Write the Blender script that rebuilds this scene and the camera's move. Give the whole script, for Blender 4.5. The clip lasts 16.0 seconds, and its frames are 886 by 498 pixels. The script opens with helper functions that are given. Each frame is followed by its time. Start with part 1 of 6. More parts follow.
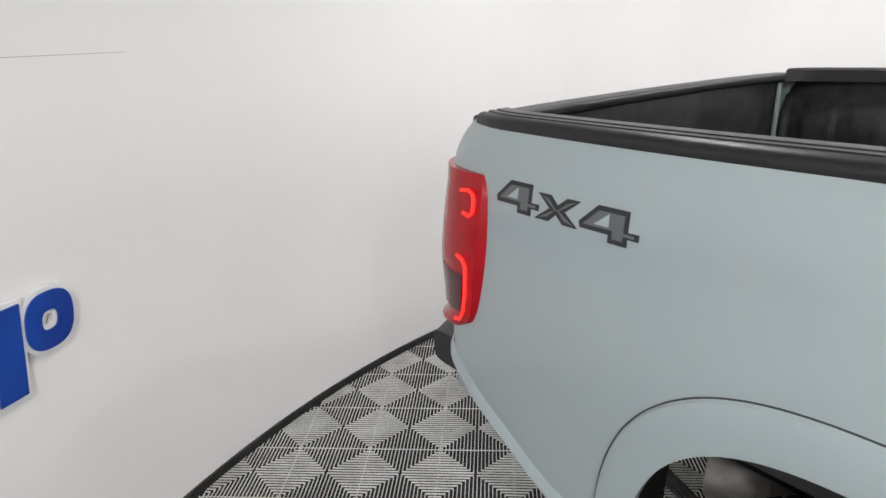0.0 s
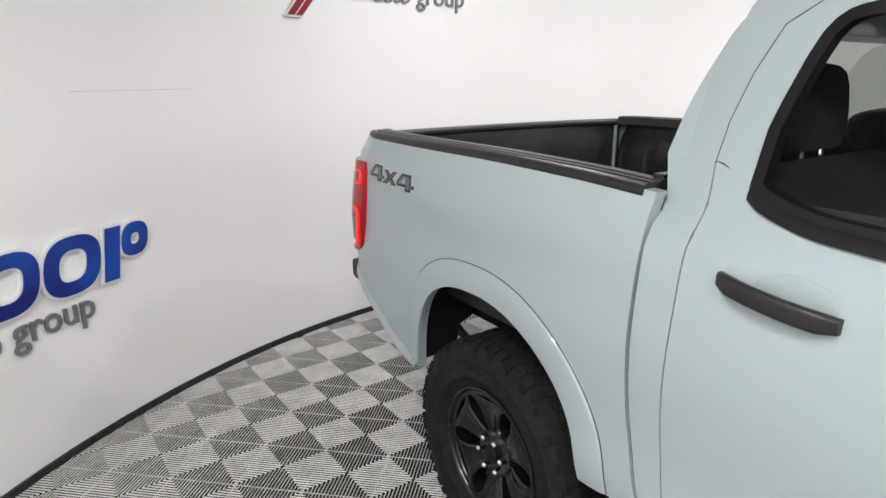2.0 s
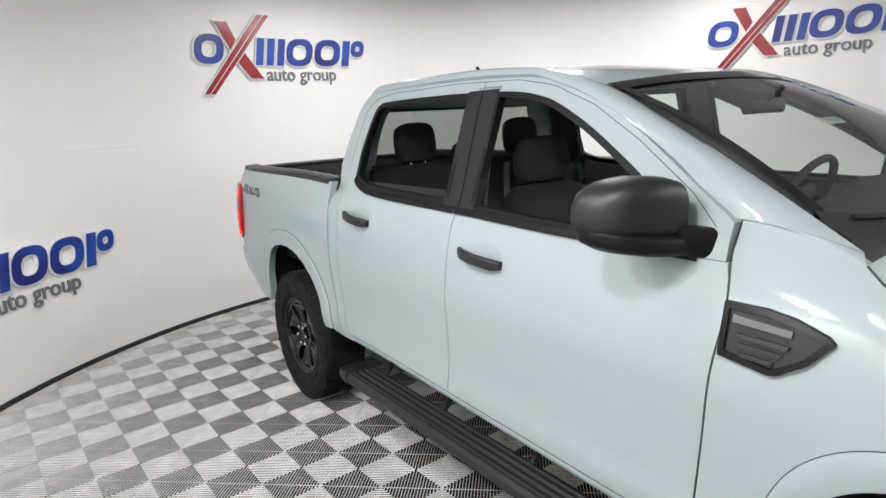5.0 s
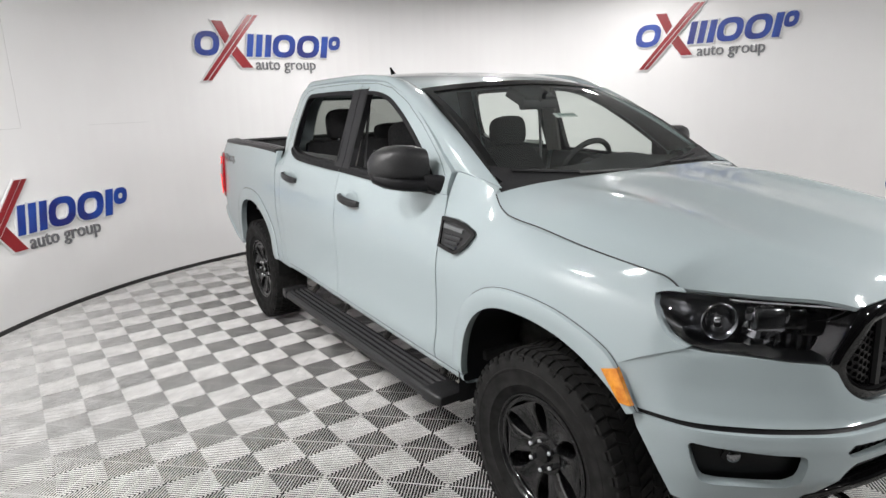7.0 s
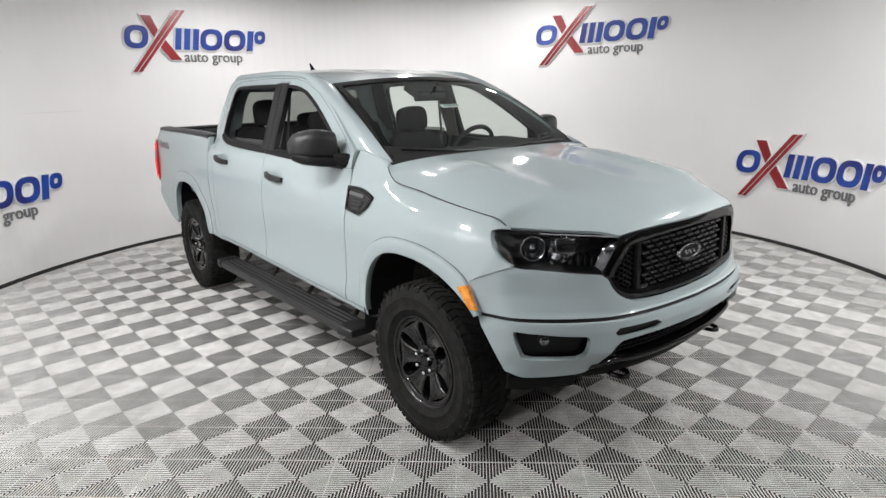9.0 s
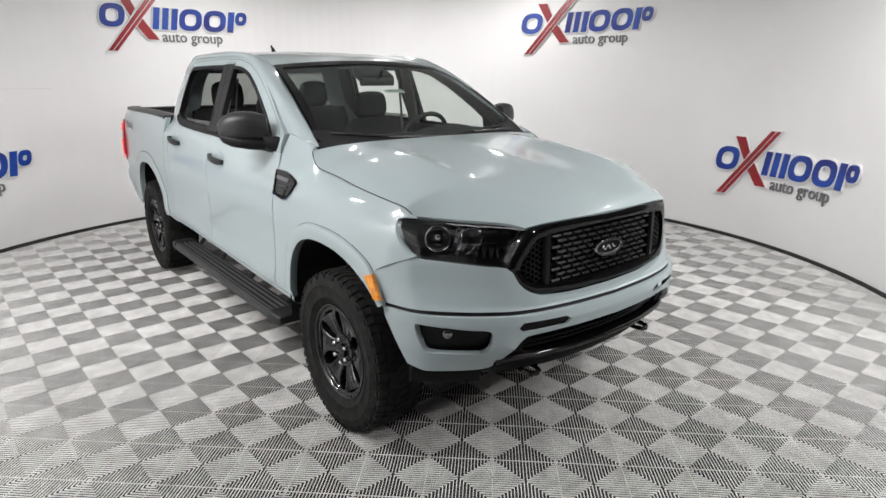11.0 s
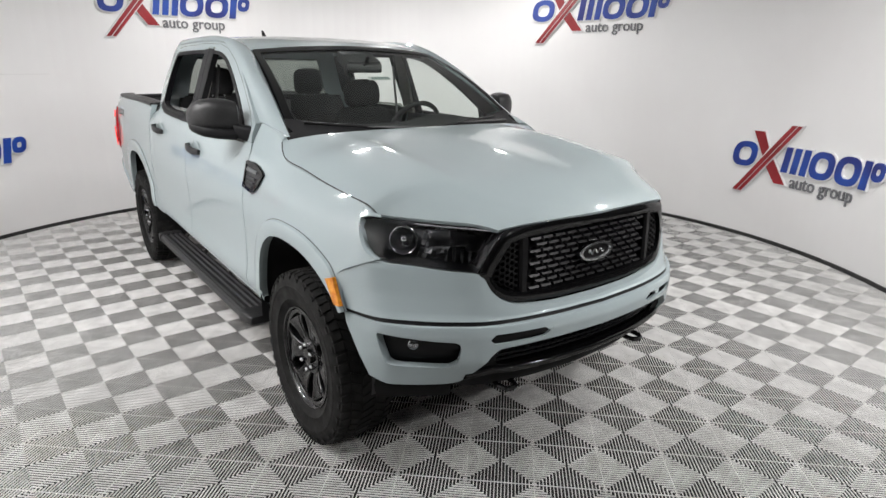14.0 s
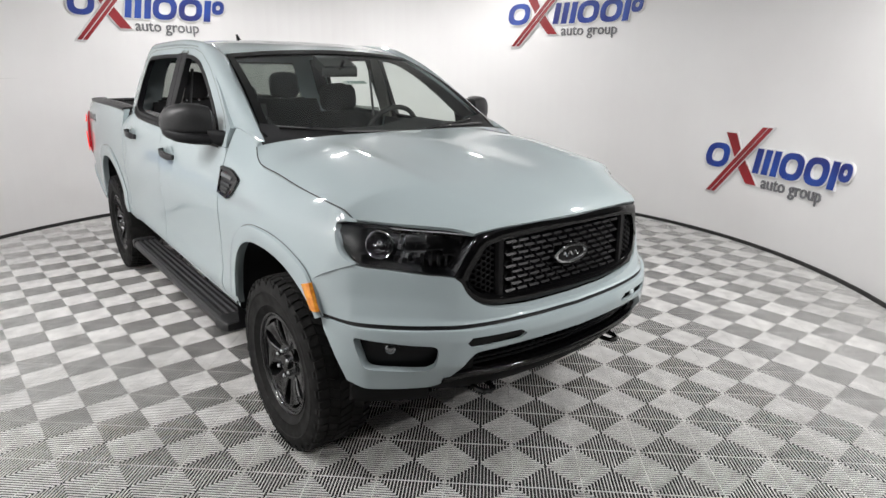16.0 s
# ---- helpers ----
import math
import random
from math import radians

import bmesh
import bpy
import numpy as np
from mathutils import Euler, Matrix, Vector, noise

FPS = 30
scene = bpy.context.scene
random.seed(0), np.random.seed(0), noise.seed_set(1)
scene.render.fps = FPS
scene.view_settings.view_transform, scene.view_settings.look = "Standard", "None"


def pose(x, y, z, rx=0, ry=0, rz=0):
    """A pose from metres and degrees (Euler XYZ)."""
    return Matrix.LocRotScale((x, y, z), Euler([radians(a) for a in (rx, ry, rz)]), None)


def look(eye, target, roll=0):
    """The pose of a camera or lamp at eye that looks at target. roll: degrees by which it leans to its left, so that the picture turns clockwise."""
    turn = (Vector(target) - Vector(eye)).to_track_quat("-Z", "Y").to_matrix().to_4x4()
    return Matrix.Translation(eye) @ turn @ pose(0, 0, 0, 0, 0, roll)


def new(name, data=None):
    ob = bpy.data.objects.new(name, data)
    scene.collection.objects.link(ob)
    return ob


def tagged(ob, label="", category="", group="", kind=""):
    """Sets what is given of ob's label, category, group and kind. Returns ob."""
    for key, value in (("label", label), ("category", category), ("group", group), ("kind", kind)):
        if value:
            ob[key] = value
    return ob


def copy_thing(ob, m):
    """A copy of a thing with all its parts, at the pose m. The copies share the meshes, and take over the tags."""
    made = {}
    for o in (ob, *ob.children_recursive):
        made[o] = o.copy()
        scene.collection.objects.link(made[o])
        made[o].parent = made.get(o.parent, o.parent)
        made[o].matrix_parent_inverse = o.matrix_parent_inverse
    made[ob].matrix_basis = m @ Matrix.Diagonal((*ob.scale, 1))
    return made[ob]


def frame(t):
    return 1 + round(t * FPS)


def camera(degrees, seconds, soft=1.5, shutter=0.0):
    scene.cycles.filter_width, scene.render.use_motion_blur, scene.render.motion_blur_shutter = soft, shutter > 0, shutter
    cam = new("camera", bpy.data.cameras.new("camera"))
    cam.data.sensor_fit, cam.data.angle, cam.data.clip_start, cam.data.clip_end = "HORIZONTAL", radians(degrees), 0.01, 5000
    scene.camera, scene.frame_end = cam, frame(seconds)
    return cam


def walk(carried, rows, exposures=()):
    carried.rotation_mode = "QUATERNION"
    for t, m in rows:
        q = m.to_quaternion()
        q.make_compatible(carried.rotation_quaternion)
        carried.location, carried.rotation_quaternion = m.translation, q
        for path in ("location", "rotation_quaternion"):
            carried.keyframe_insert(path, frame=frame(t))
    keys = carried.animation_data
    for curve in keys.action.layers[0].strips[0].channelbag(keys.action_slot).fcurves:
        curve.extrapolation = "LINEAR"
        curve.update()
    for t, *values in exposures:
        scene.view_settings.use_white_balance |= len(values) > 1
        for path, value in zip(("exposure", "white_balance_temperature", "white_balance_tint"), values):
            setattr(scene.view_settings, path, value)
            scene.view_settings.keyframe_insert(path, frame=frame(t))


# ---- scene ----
cam = camera(72.2, 16.0)
PATH = [
    (0, (-1.496, -1.638, 1.527), (-2.995, -0.489, 0.867), -2.4),
    (0.5, (-1.201, -1.652, 1.522), (-2.765, -0.589, 0.871), -2.2),
    (1, (-0.908, -1.719, 1.525), (-2.534, -0.734, 0.906), -1.2),
    (1.5, (-0.578, -1.819, 1.576), (-2.211, -0.819, 0.999), -1.8),
    (2, (-0.253, -1.875, 1.575), (-1.861, -0.818, 1.029), -0.2),
    (2.5, (0.082, -1.924, 1.618), (-1.528, -0.847, 1.122), -2.1),
    (3, (0.4, -2.067, 1.607), (-1.181, -0.927, 1.162), -3.5),
    (3.5, (0.743, -2.124, 1.647), (-0.771, -0.88, 1.249), -4.4),
    (3.7, (0.862, -2.134, 1.617), (-0.657, -0.895, 1.216), -4.1),
    (5.8, (2.238, -2.053, 1.62), (0.607, -0.995, 1.148), -3.3),
    (6, (2.363, -2.048, 1.62), (0.735, -0.996, 1.126), -3.5),
    (6.5, (2.739, -2.123, 1.609), (1.127, -1.053, 1.101), -2.8),
    (7, (3.061, -2.138, 1.636), (1.431, -1.079, 1.162), -1.7),
    (7.5, (3.371, -2.083, 1.637), (1.711, -1.058, 1.197), -2.3),
    (8, (3.54, -2.16, 1.643), (1.904, -1.101, 1.193), -1.6),
    (8.5, (3.631, -2.323, 1.646), (2.057, -1.181, 1.179), -1.7),
    (9, (3.754, -2.414, 1.65), (2.255, -1.192, 1.141), -1.4),
    (9.5, (3.885, -2.362, 1.645), (2.418, -1.106, 1.126), -1.2),
    (10, (4.0, -2.274, 1.634), (2.527, -1.021, 1.125), -1.0),
    (12.5, (3.918, -1.772, 1.615), (2.339, -0.693, 1.029), 1.0),
    (13, (3.921, -1.758, 1.603), (2.333, -0.677, 1.046), 1.0),
    (13.5, (3.921, -1.758, 1.607), (2.346, -0.66, 1.048), 0.4),
    (14, (3.913, -1.753, 1.606), (2.366, -0.62, 1.037), 0.5),
    (14.5, (3.918, -1.747, 1.609), (2.395, -0.579, 1.048), 0.4),
    (15, (3.926, -1.744, 1.61), (2.407, -0.565, 1.058), 0.3),
    (15.5, (3.925, -1.747, 1.614), (2.412, -0.562, 1.06), 0.5),
    (16, (3.926, -1.745, 1.614), (2.417, -0.559, 1.053), 0.4),
]
walk(cam, [(t, look(eye, target, roll)) for t, eye, target, roll in PATH], ((0.0, -0.05), (2.0, -0.04), (3.7, -0.04), (8.0, -0.05), (10.0, -0.10), (16.0, -0.07)))

# ---- light ----
WALL_R, WALL_C, WALL_H = 3.8975, (0.0, 0.465), 2.97

world = bpy.data.worlds.new("world")
scene.world = world
world.use_nodes = True
world.node_tree.nodes["Background"].inputs[0].default_value = (0.9, 0.95, 1.0, 1)
world.node_tree.nodes["Background"].inputs[1].default_value = 0.04
scene.view_settings.exposure = 0.0


def lamp(name, x, y, z, size_x, size_y, watts, turn=0.0, tilt=(0, 0), colour=(1.0, 0.985, 0.978)):
    data = bpy.data.lights.new(name, "AREA")
    data.shape, data.size, data.size_y, data.energy, data.color = "RECTANGLE", size_x, size_y, watts, colour
    ob = new(name, data)
    ob.matrix_world = pose(x, y, z, tilt[0], tilt[1], turn)
    return ob
for x, y, watts, size in ((1.1, -2.4, 43, 0.16), (-0.6, -2.3, 31, 0.16), (0.3, -3.05, 55, 0.16), (2.0, -2.95, 39, 0.16), (3.0, -2.9, 17, 0.16), (3.2, 1.1, 23, 0.16), (4.2, 1.3, 40, 0.16), (4.9, -0.2, 28, 0.16), (5.6, 1.8, 119, 0.16), (-1.0, 0.7, 18, 0.14), (2.7, 2.3, 48, 0.14), (-1.9, 1.9, 35, 0.14), (-2.9, 0.4, 18, 0.14), (-1.4, 3.2, 16, 0.14)):
    lamp("ceiling_lamp", x, y, 2.86, size, size, watts)

# ---- materials ----
def shader(name, colour, rough=0.5, metal=0.0, coat=0.0, spec=0.5):
    m = bpy.data.materials.new(name)
    m.use_nodes = True
    b = m.node_tree.nodes["Principled BSDF"]
    b.inputs["Base Color"].default_value = (*colour, 1)
    b.inputs["Roughness"].default_value, b.inputs["Metallic"].default_value = rough, metal
    b.inputs["Coat Weight"].default_value, b.inputs["Coat Roughness"].default_value = coat, 0.03
    b.inputs["Specular IOR Level"].default_value = spec
    return m


def node(m, kind, **values):
    n = m.node_tree.nodes.new(kind)
    for key, value in values.items():
        n.inputs[key].default_value = value
    return n


def wire(m, a, out, b, into):
    m.node_tree.links.new(a.outputs[out], b.inputs[into])


def varied(m, scale, dark, light, detail=4.0, ramp=(0.35, 0.65), random_piece=0.0):
    """Mottles the base colour between dark and light by noise of the given scale."""
    b = m.node_tree.nodes["Principled BSDF"]
    pos = node(m, "ShaderNodeTexCoord")
    n = node(m, "ShaderNodeTexNoise", Scale=scale, Detail=detail)
    r = m.node_tree.nodes.new("ShaderNodeValToRGB")
    r.color_ramp.elements[0].position, r.color_ramp.elements[1].position = ramp
    r.color_ramp.elements[0].color, r.color_ramp.elements[1].color = (*dark, 1), (*light, 1)
    if random_piece:
        wire(m, node(m, "ShaderNodeNewGeometry"), "Position", n, "Vector")
    else:
        wire(m, pos, "Object", n, "Vector")
    wire(m, n, "Fac", r, "Fac")
    if random_piece:
        info = node(m, "ShaderNodeObjectInfo")
        hsv = node(m, "ShaderNodeHueSaturation")
        mul = node(m, "ShaderNodeMapRange")
        mul.inputs["To Min"].default_value, mul.inputs["To Max"].default_value = 1 - random_piece, 1 + random_piece
        wire(m, info, "Random", mul, "Value")
        wire(m, mul, "Result", hsv, "Value")
        wire(m, r, "Color", hsv, "Color")
        wire(m, hsv, "Color", b, "Base Color")
    else:
        wire(m, r, "Color", b, "Base Color")
    return m


def bumped(m, scale, strength=0.2, distance=0.002, detail=3.0):
    b = m.node_tree.nodes["Principled BSDF"]
    pos = node(m, "ShaderNodeTexCoord")
    n = node(m, "ShaderNodeTexNoise", Scale=scale, Detail=detail)
    bump = node(m, "ShaderNodeBump", Strength=strength, Distance=distance)
    wire(m, pos, "Object", n, "Vector")
    wire(m, n, "Fac", bump, "Height")
    wire(m, bump, "Normal", b, "Normal")
    return m


def rough_varied(m, scale, low, high):
    b = m.node_tree.nodes["Principled BSDF"]
    pos = node(m, "ShaderNodeTexCoord")
    n = node(m, "ShaderNodeTexNoise", Scale=scale, Detail=5.0)
    mr = node(m, "ShaderNodeMapRange")
    mr.inputs["From Min"].default_value, mr.inputs["From Max"].default_value = 0.3, 0.7
    mr.inputs["To Min"].default_value, mr.inputs["To Max"].default_value = low, high
    wire(m, pos, "Object", n, "Vector")
    wire(m, n, "Fac", mr, "Value")
    wire(m, mr, "Result", b, "Roughness")
    return m


def glowing(name, colour, strength):
    m = shader(name, colour, 0.4)
    b = m.node_tree.nodes["Principled BSDF"]
    b.inputs["Emission Color"].default_value = (*colour, 1)
    b.inputs["Emission Strength"].default_value = strength
    return m


WALL = rough_varied(bumped(varied(shader("wall_paint", (0.82, 0.81, 0.8), 0.5), 0.7, (0.80, 0.79, 0.785), (0.845, 0.84, 0.835)), 160, 0.05, 0.001), 3, 0.45, 0.6)
SEAM = shader("seam_shadow_gap", (0.42, 0.41, 0.40), 0.8)
CEIL = varied(shader("ceiling_paint", (0.55, 0.55, 0.55), 0.8), 2, (0.5, 0.5, 0.5), (0.58, 0.58, 0.58))
HALL = bumped(varied(shader("grey_hall_wall", (0.14, 0.14, 0.14), 0.8), 1.2, (0.12, 0.12, 0.12), (0.16, 0.16, 0.155)), 60, 0.1, 0.002)
BASEB = rough_varied(varied(shader("black_rubber_base", (0.02, 0.02, 0.02), 0.5), 20, (0.014, 0.014, 0.014), (0.03, 0.029, 0.028)), 12, 0.35, 0.6)
TILE = rough_varied(varied(shader("grey_tile_plastic", (0.66, 0.645, 0.635), 0.6, 0.0, 0.0, 0.3), 11, (0.60, 0.592, 0.577), (0.83, 0.822, 0.806), 9, (0.3, 0.7), 0.05), 30, 0.55, 0.72)
SUBFLOOR = varied(shader("dark_concrete", (0.015, 0.015, 0.015), 0.85), 4, (0.011, 0.011, 0.011), (0.02, 0.02, 0.019))
LOGO_WHITE = shader("white_acrylic", (0.8, 0.8, 0.8), 0.3)
LOGO_RED = varied(shader("red_acrylic", (0.35, 0.015, 0.02), 0.3), 3, (0.22, 0.006, 0.01), (0.32, 0.012, 0.02))
LOGO_GREY = shader("grey_acrylic", (0.16, 0.16, 0.17), 0.4)
LOGO_BLUE = varied(shader("blue_acrylic", (0.01, 0.06, 0.45), 0.3), 2.5, (0.006, 0.014, 0.17), (0.008, 0.06, 0.36), 2, (0.4, 0.62))

# ---- building helpers ----
def mesh_object(name, bm, material, parent=None, smooth=False):
    me = bpy.data.meshes.new(name)
    bm.to_mesh(me)
    bm.free()
    for m in (material if isinstance(material, (list, tuple)) else [material]):
        me.materials.append(m)
    if smooth:
        for p in me.polygons:
            p.use_smooth = True
    ob = new(name, me)
    if parent:
        ob.parent = parent
    return ob


def part(name, bm, material, parent, label="", smooth=False):
    ob = mesh_object(name, bm, material, parent, smooth)
    return tagged(ob, label) if label else ob


def data_object(name, verts, faces, material, parent=None, smooth=False):
    me = bpy.data.meshes.new(name)
    me.from_pydata([tuple(v) for v in verts], [], faces)
    for m in (material if isinstance(material, (list, tuple)) else [material]):
        me.materials.append(m)
    if smooth:
        for p in me.polygons:
            p.use_smooth = True
    ob = new(name, me)
    if parent:
        ob.parent = parent
    return ob


def empty(name, m=None):
    ob = new(name)
    ob.empty_display_size = 0.1
    if m:
        ob.matrix_world = m
    return ob


def box(bm, x0, x1, y0, y1, z0, z1, bevel=0.0, m=None):
    made = bmesh.ops.create_cube(bm, size=1, matrix=Matrix.Translation(((x0 + x1) / 2, (y0 + y1) / 2, (z0 + z1) / 2)) @ Matrix.Diagonal((x1 - x0, y1 - y0, z1 - z0, 1)))
    if bevel:
        edges = list({e for v in made["verts"] for e in v.link_edges})
        r = bmesh.ops.bevel(bm, geom=edges, offset=bevel, segments=2, profile=0.5, affect="EDGES")
        vs = list({v for f in r["faces"] for v in f.verts} | {v for v in made["verts"] if v.is_valid})
    else:
        vs = made["verts"]
    if m:
        bmesh.ops.transform(bm, matrix=m, verts=vs)
    return vs


# ---- the booth ----
def wall_point(deg, z, inset=0.0):
    a, r = radians(deg), WALL_R - inset
    return Vector((WALL_C[0] + r * math.cos(a), WALL_C[1] + r * math.sin(a), z))


A0, A1 = 30.0, 306.0


def plan_line(inset=0.0):
    """The booth's wall in plan: a ring that is open where vehicles drive in."""
    return [wall_point(A0 + (A1 - A0) * k / 139, 0, inset) for k in range(140)]


def strip(name, inset0, inset1, z0, z1, material, smooth=False):
    """A band along the ring, closed at both ends."""
    bm = bmesh.new()
    inner, outer = plan_line(inset1), plan_line(inset0)
    n = len(inner)
    rows = [[bm.verts.new((p.x, p.y, z)) for p in line] for line, z in ((inner, z0), (inner, z1), (outer, z1), (outer, z0))]
    for k in range(n - 1):
        for q in range(4):
            r = (q + 1) % 4
            bm.faces.new((rows[q][k], rows[q][k + 1], rows[r][k + 1], rows[r][k]))
    for k in (0, n - 1):
        bm.faces.new([rows[q][k] for q in range(4)])
    bmesh.ops.recalc_face_normals(bm, faces=bm.faces)
    return mesh_object(name, bm, material, None, smooth)


wall = tagged(strip("wall_booth", -0.12, 0.0, 0.0, WALL_H, WALL), "curved white painted photo booth wall of smooth panels", "wall", kind="structure")
base = tagged(strip("baseboard", 0.001, 0.012, 0.0, 0.034, BASEB), "black rubber base strip along the curved wall", "baseboard", kind="structure")


def wall_seams():
    bm = bmesh.new()
    def quad(a, b, z0, z1, steps):
        for k in range(steps):
            p0, p1 = a + (b - a) * k / steps, a + (b - a) * (k + 1) / steps
            bm.faces.new([bm.verts.new(wall_point(p, z, 0.0012)) for p, z in ((p0, z0), (p1, z0), (p1, z1), (p0, z1))])
    for a, b in ((205.5, 214.5), (223.9, 240.0)):
        quad(a, b, 1.5205, 1.5219, 8)
    for a in (223.8,):
        quad(a, a + 0.03, 1.52, WALL_H, 1)
    return tagged(mesh_object("wall_seam", bm, SEAM, wall), "hairline joints between wall panels")


wall_seams()

# ---- the hall round the booth ----
HX0, HX1, HY0, HY1 = -4.4, 9.5, -7.0, 5.0
for name, x0, x1, y0, y1 in (("wall_west", HX0 - 0.2, HX0, HY0, HY1), ("wall_east", HX1, HX1 + 0.2, HY0, HY1), ("wall_south", HX0 - 0.2, HX1 + 0.2, HY0 - 0.2, HY0), ("wall_north", HX0 - 0.2, HX1 + 0.2, HY1, HY1 + 0.2)):
    bm = bmesh.new()
    box(bm, x0, x1, y0, y1, -0.03, WALL_H)
    tagged(mesh_object(name, bm, HALL), "plain grey wall of the hall round the booth", "wall", kind="structure")
bm = bmesh.new()
box(bm, HX0 - 0.2, HX1 + 0.2, HY0 - 0.2, HY1 + 0.2, WALL_H + 0.002, WALL_H + 0.1)
tagged(mesh_object("ceiling", bm, CEIL), "grey ceiling over the booth", "ceiling", kind="structure")


# ---- company sign on the wall: rings, crossed bars and blocks ----
def ring_path(u0, u1, v0, v1, slant, power=2.6, n=40):
    pts = []
    for k in range(n):
        a = 2 * math.pi * k / n
        c, s = math.cos(a), math.sin(a)
        u = (u0 + u1) / 2 + (u1 - u0) / 2 * math.copysign(abs(c) ** (2 / power), c)
        v = (v0 + v1) / 2 + (v1 - v0) / 2 * math.copysign(abs(s) ** (2 / power), s)
        pts.append((u + slant * (v - (v0 + v1) / 2), v))
    return pts


def plate(bm, outline, hole, lift0, lift1, put):
    """A plate between an outline and, where given, a hole with as many points."""
    n = len(outline)
    lo, hi = [bm.verts.new(put(u, v, lift0)) for u, v in outline], [bm.verts.new(put(u, v, lift1)) for u, v in outline]
    for k in range(n):
        bm.faces.new((lo[k], lo[(k + 1) % n], hi[(k + 1) % n], hi[k]))
    if hole:
        hl, hh = [bm.verts.new(put(u, v, lift0)) for u, v in hole], [bm.verts.new(put(u, v, lift1)) for u, v in hole]
        for k in range(n):
            j = (k + 1) % n
            bm.faces.new((hl[k], hh[k], hh[j], hl[j]))
            bm.faces.new((hi[k], hi[j], hh[j], hh[k]))
    else:
        bmesh.ops.triangulate(bm, faces=[bm.faces.new(hi)], ngon_method="EAR_CLIP")


def grown(pts, d):
    """The outline moved outwards by d."""
    area = sum(a[0] * b[1] - b[0] * a[1] for a, b in zip(pts, pts[1:] + pts[:1]))
    sign, out, n = (1 if area > 0 else -1), [], len(pts)
    for k in range(n):
        p, q, r = Vector(pts[k - 1]), Vector(pts[k]), Vector(pts[(k + 1) % n])
        e, f = (q - p).normalized(), (r - q).normalized()
        ne, nf = Vector((e.y, -e.x)) * sign, Vector((f.y, -f.x)) * sign
        b = ne + nf
        b = b / max(0.5, b.dot(ne)) if b.length > 1e-6 else ne
        out.append((q.x + b.x * d, q.y + b.y * d))
    return out


def sign_shapes():
    """Name, outline, hole and material of every piece of the sign, in metres from its foot."""
    s = 0.16
    out = []
    for u0, u1 in ((0.0, 0.272), (0.88, 1.145), (1.165, 1.43)):
        out.append(("ring", ring_path(u0, u1, 0.248, 0.492, s), ring_path(u0 + 0.066, u1 - 0.066, 0.304, 0.436, s), LOGO_BLUE))
    def sl(pts):
        return [(u + s * (v - 0.37), v) for u, v in pts]
    for u in (0.585, 0.6885, 0.792):
        out.append(("block", sl([(u, .25), (u, .485), (u + .07, .485), (u + .07, .25)]), None, LOGO_BLUE))
    out.append(("block", sl([(1.452, .25), (1.452, .485), (1.527, .485), (1.527, .25)]), None, LOGO_BLUE))
    out.append(("ring", ring_path(1.545, 1.682, 0.335, 0.487, s), ring_path(1.590, 1.637, 0.385, 0.437, s), LOGO_BLUE))
    out.append(("bar", [(0.045, 0.0), (0.092, 0.0), (0.677, 0.68), (0.62, 0.68)], None, LOGO_RED))
    out.append(("bar", [(0.104, 0.0), (0.146, 0.0), (0.735, 0.68), (0.689, 0.68)], None, LOGO_RED))
    out.append(("bar", [(0.208, 0.60), (0.325, 0.60), (0.395, 0.455), (0.338, 0.372)], None, LOGO_RED))
    out.append(("bar", [(0.425, 0.405), (0.36, 0.318), (0.51, 0.135), (0.632, 0.135)], None, LOGO_RED))
    return out


def word_mesh():
    """Flat faces of the small words, fitted into their line: points (u, v, depth 0 or 1) and faces."""
    data = bpy.data.curves.new("words", "FONT")
    data.body, data.extrude, data.offset, data.resolution_u = "auto group", 0.05, 0.005, 3
    ob = bpy.data.objects.new("words", data)
    me = ob.to_mesh()
    P = np.array([v.co[:] for v in me.vertices])
    faces = [tuple(p.vertices) for p in me.polygons]
    ob.to_mesh_clear()
    bpy.data.objects.remove(ob)
    lo, hi = P.min(0), P.max(0)
    return (P - lo) / (hi - lo) * np.array((0.70, 0.134, 1.0)) + np.array((0.675, 0.079, 0.0)), faces


WORDS, WORD_FACES = word_mesh()


def wall_sign(deg, z):
    sign = empty("wall_sign", Matrix.Translation(wall_point(deg, z)))
    inv = sign.matrix_world.inverted()
    def put(u, v, lift):
        return inv @ wall_point(deg - math.degrees(u / WALL_R), z + v, lift)
    for name, outline, hole, mat in sign_shapes():
        edge = 0.011
        bm = bmesh.new()
        plate(bm, grown(outline, edge), grown(hole, -edge) if hole else None, 0.002, 0.022, put)
        bmesh.ops.recalc_face_normals(bm, faces=bm.faces)
        piece = part(name, bm, LOGO_WHITE, sign)
        bm = bmesh.new()
        plate(bm, outline, hole, 0.0215, 0.028, put)
        bmesh.ops.recalc_face_normals(bm, faces=bm.faces)
        part("face", bm, mat, piece)
    data_object("lettering", [tuple(put(u, v, 0.002 + 0.012 * d)) for u, v, d in WORDS], WORD_FACES, [LOGO_GREY], sign)
    return tagged(sign, "raised red, blue and grey company sign on the wall", "sign", "signs on the wall")


for deg, z in ((196.95, 1.91), (119.3, 1.92), (80.3, 0.455), (235.5, 0.455)):
    wall_sign(deg, z)

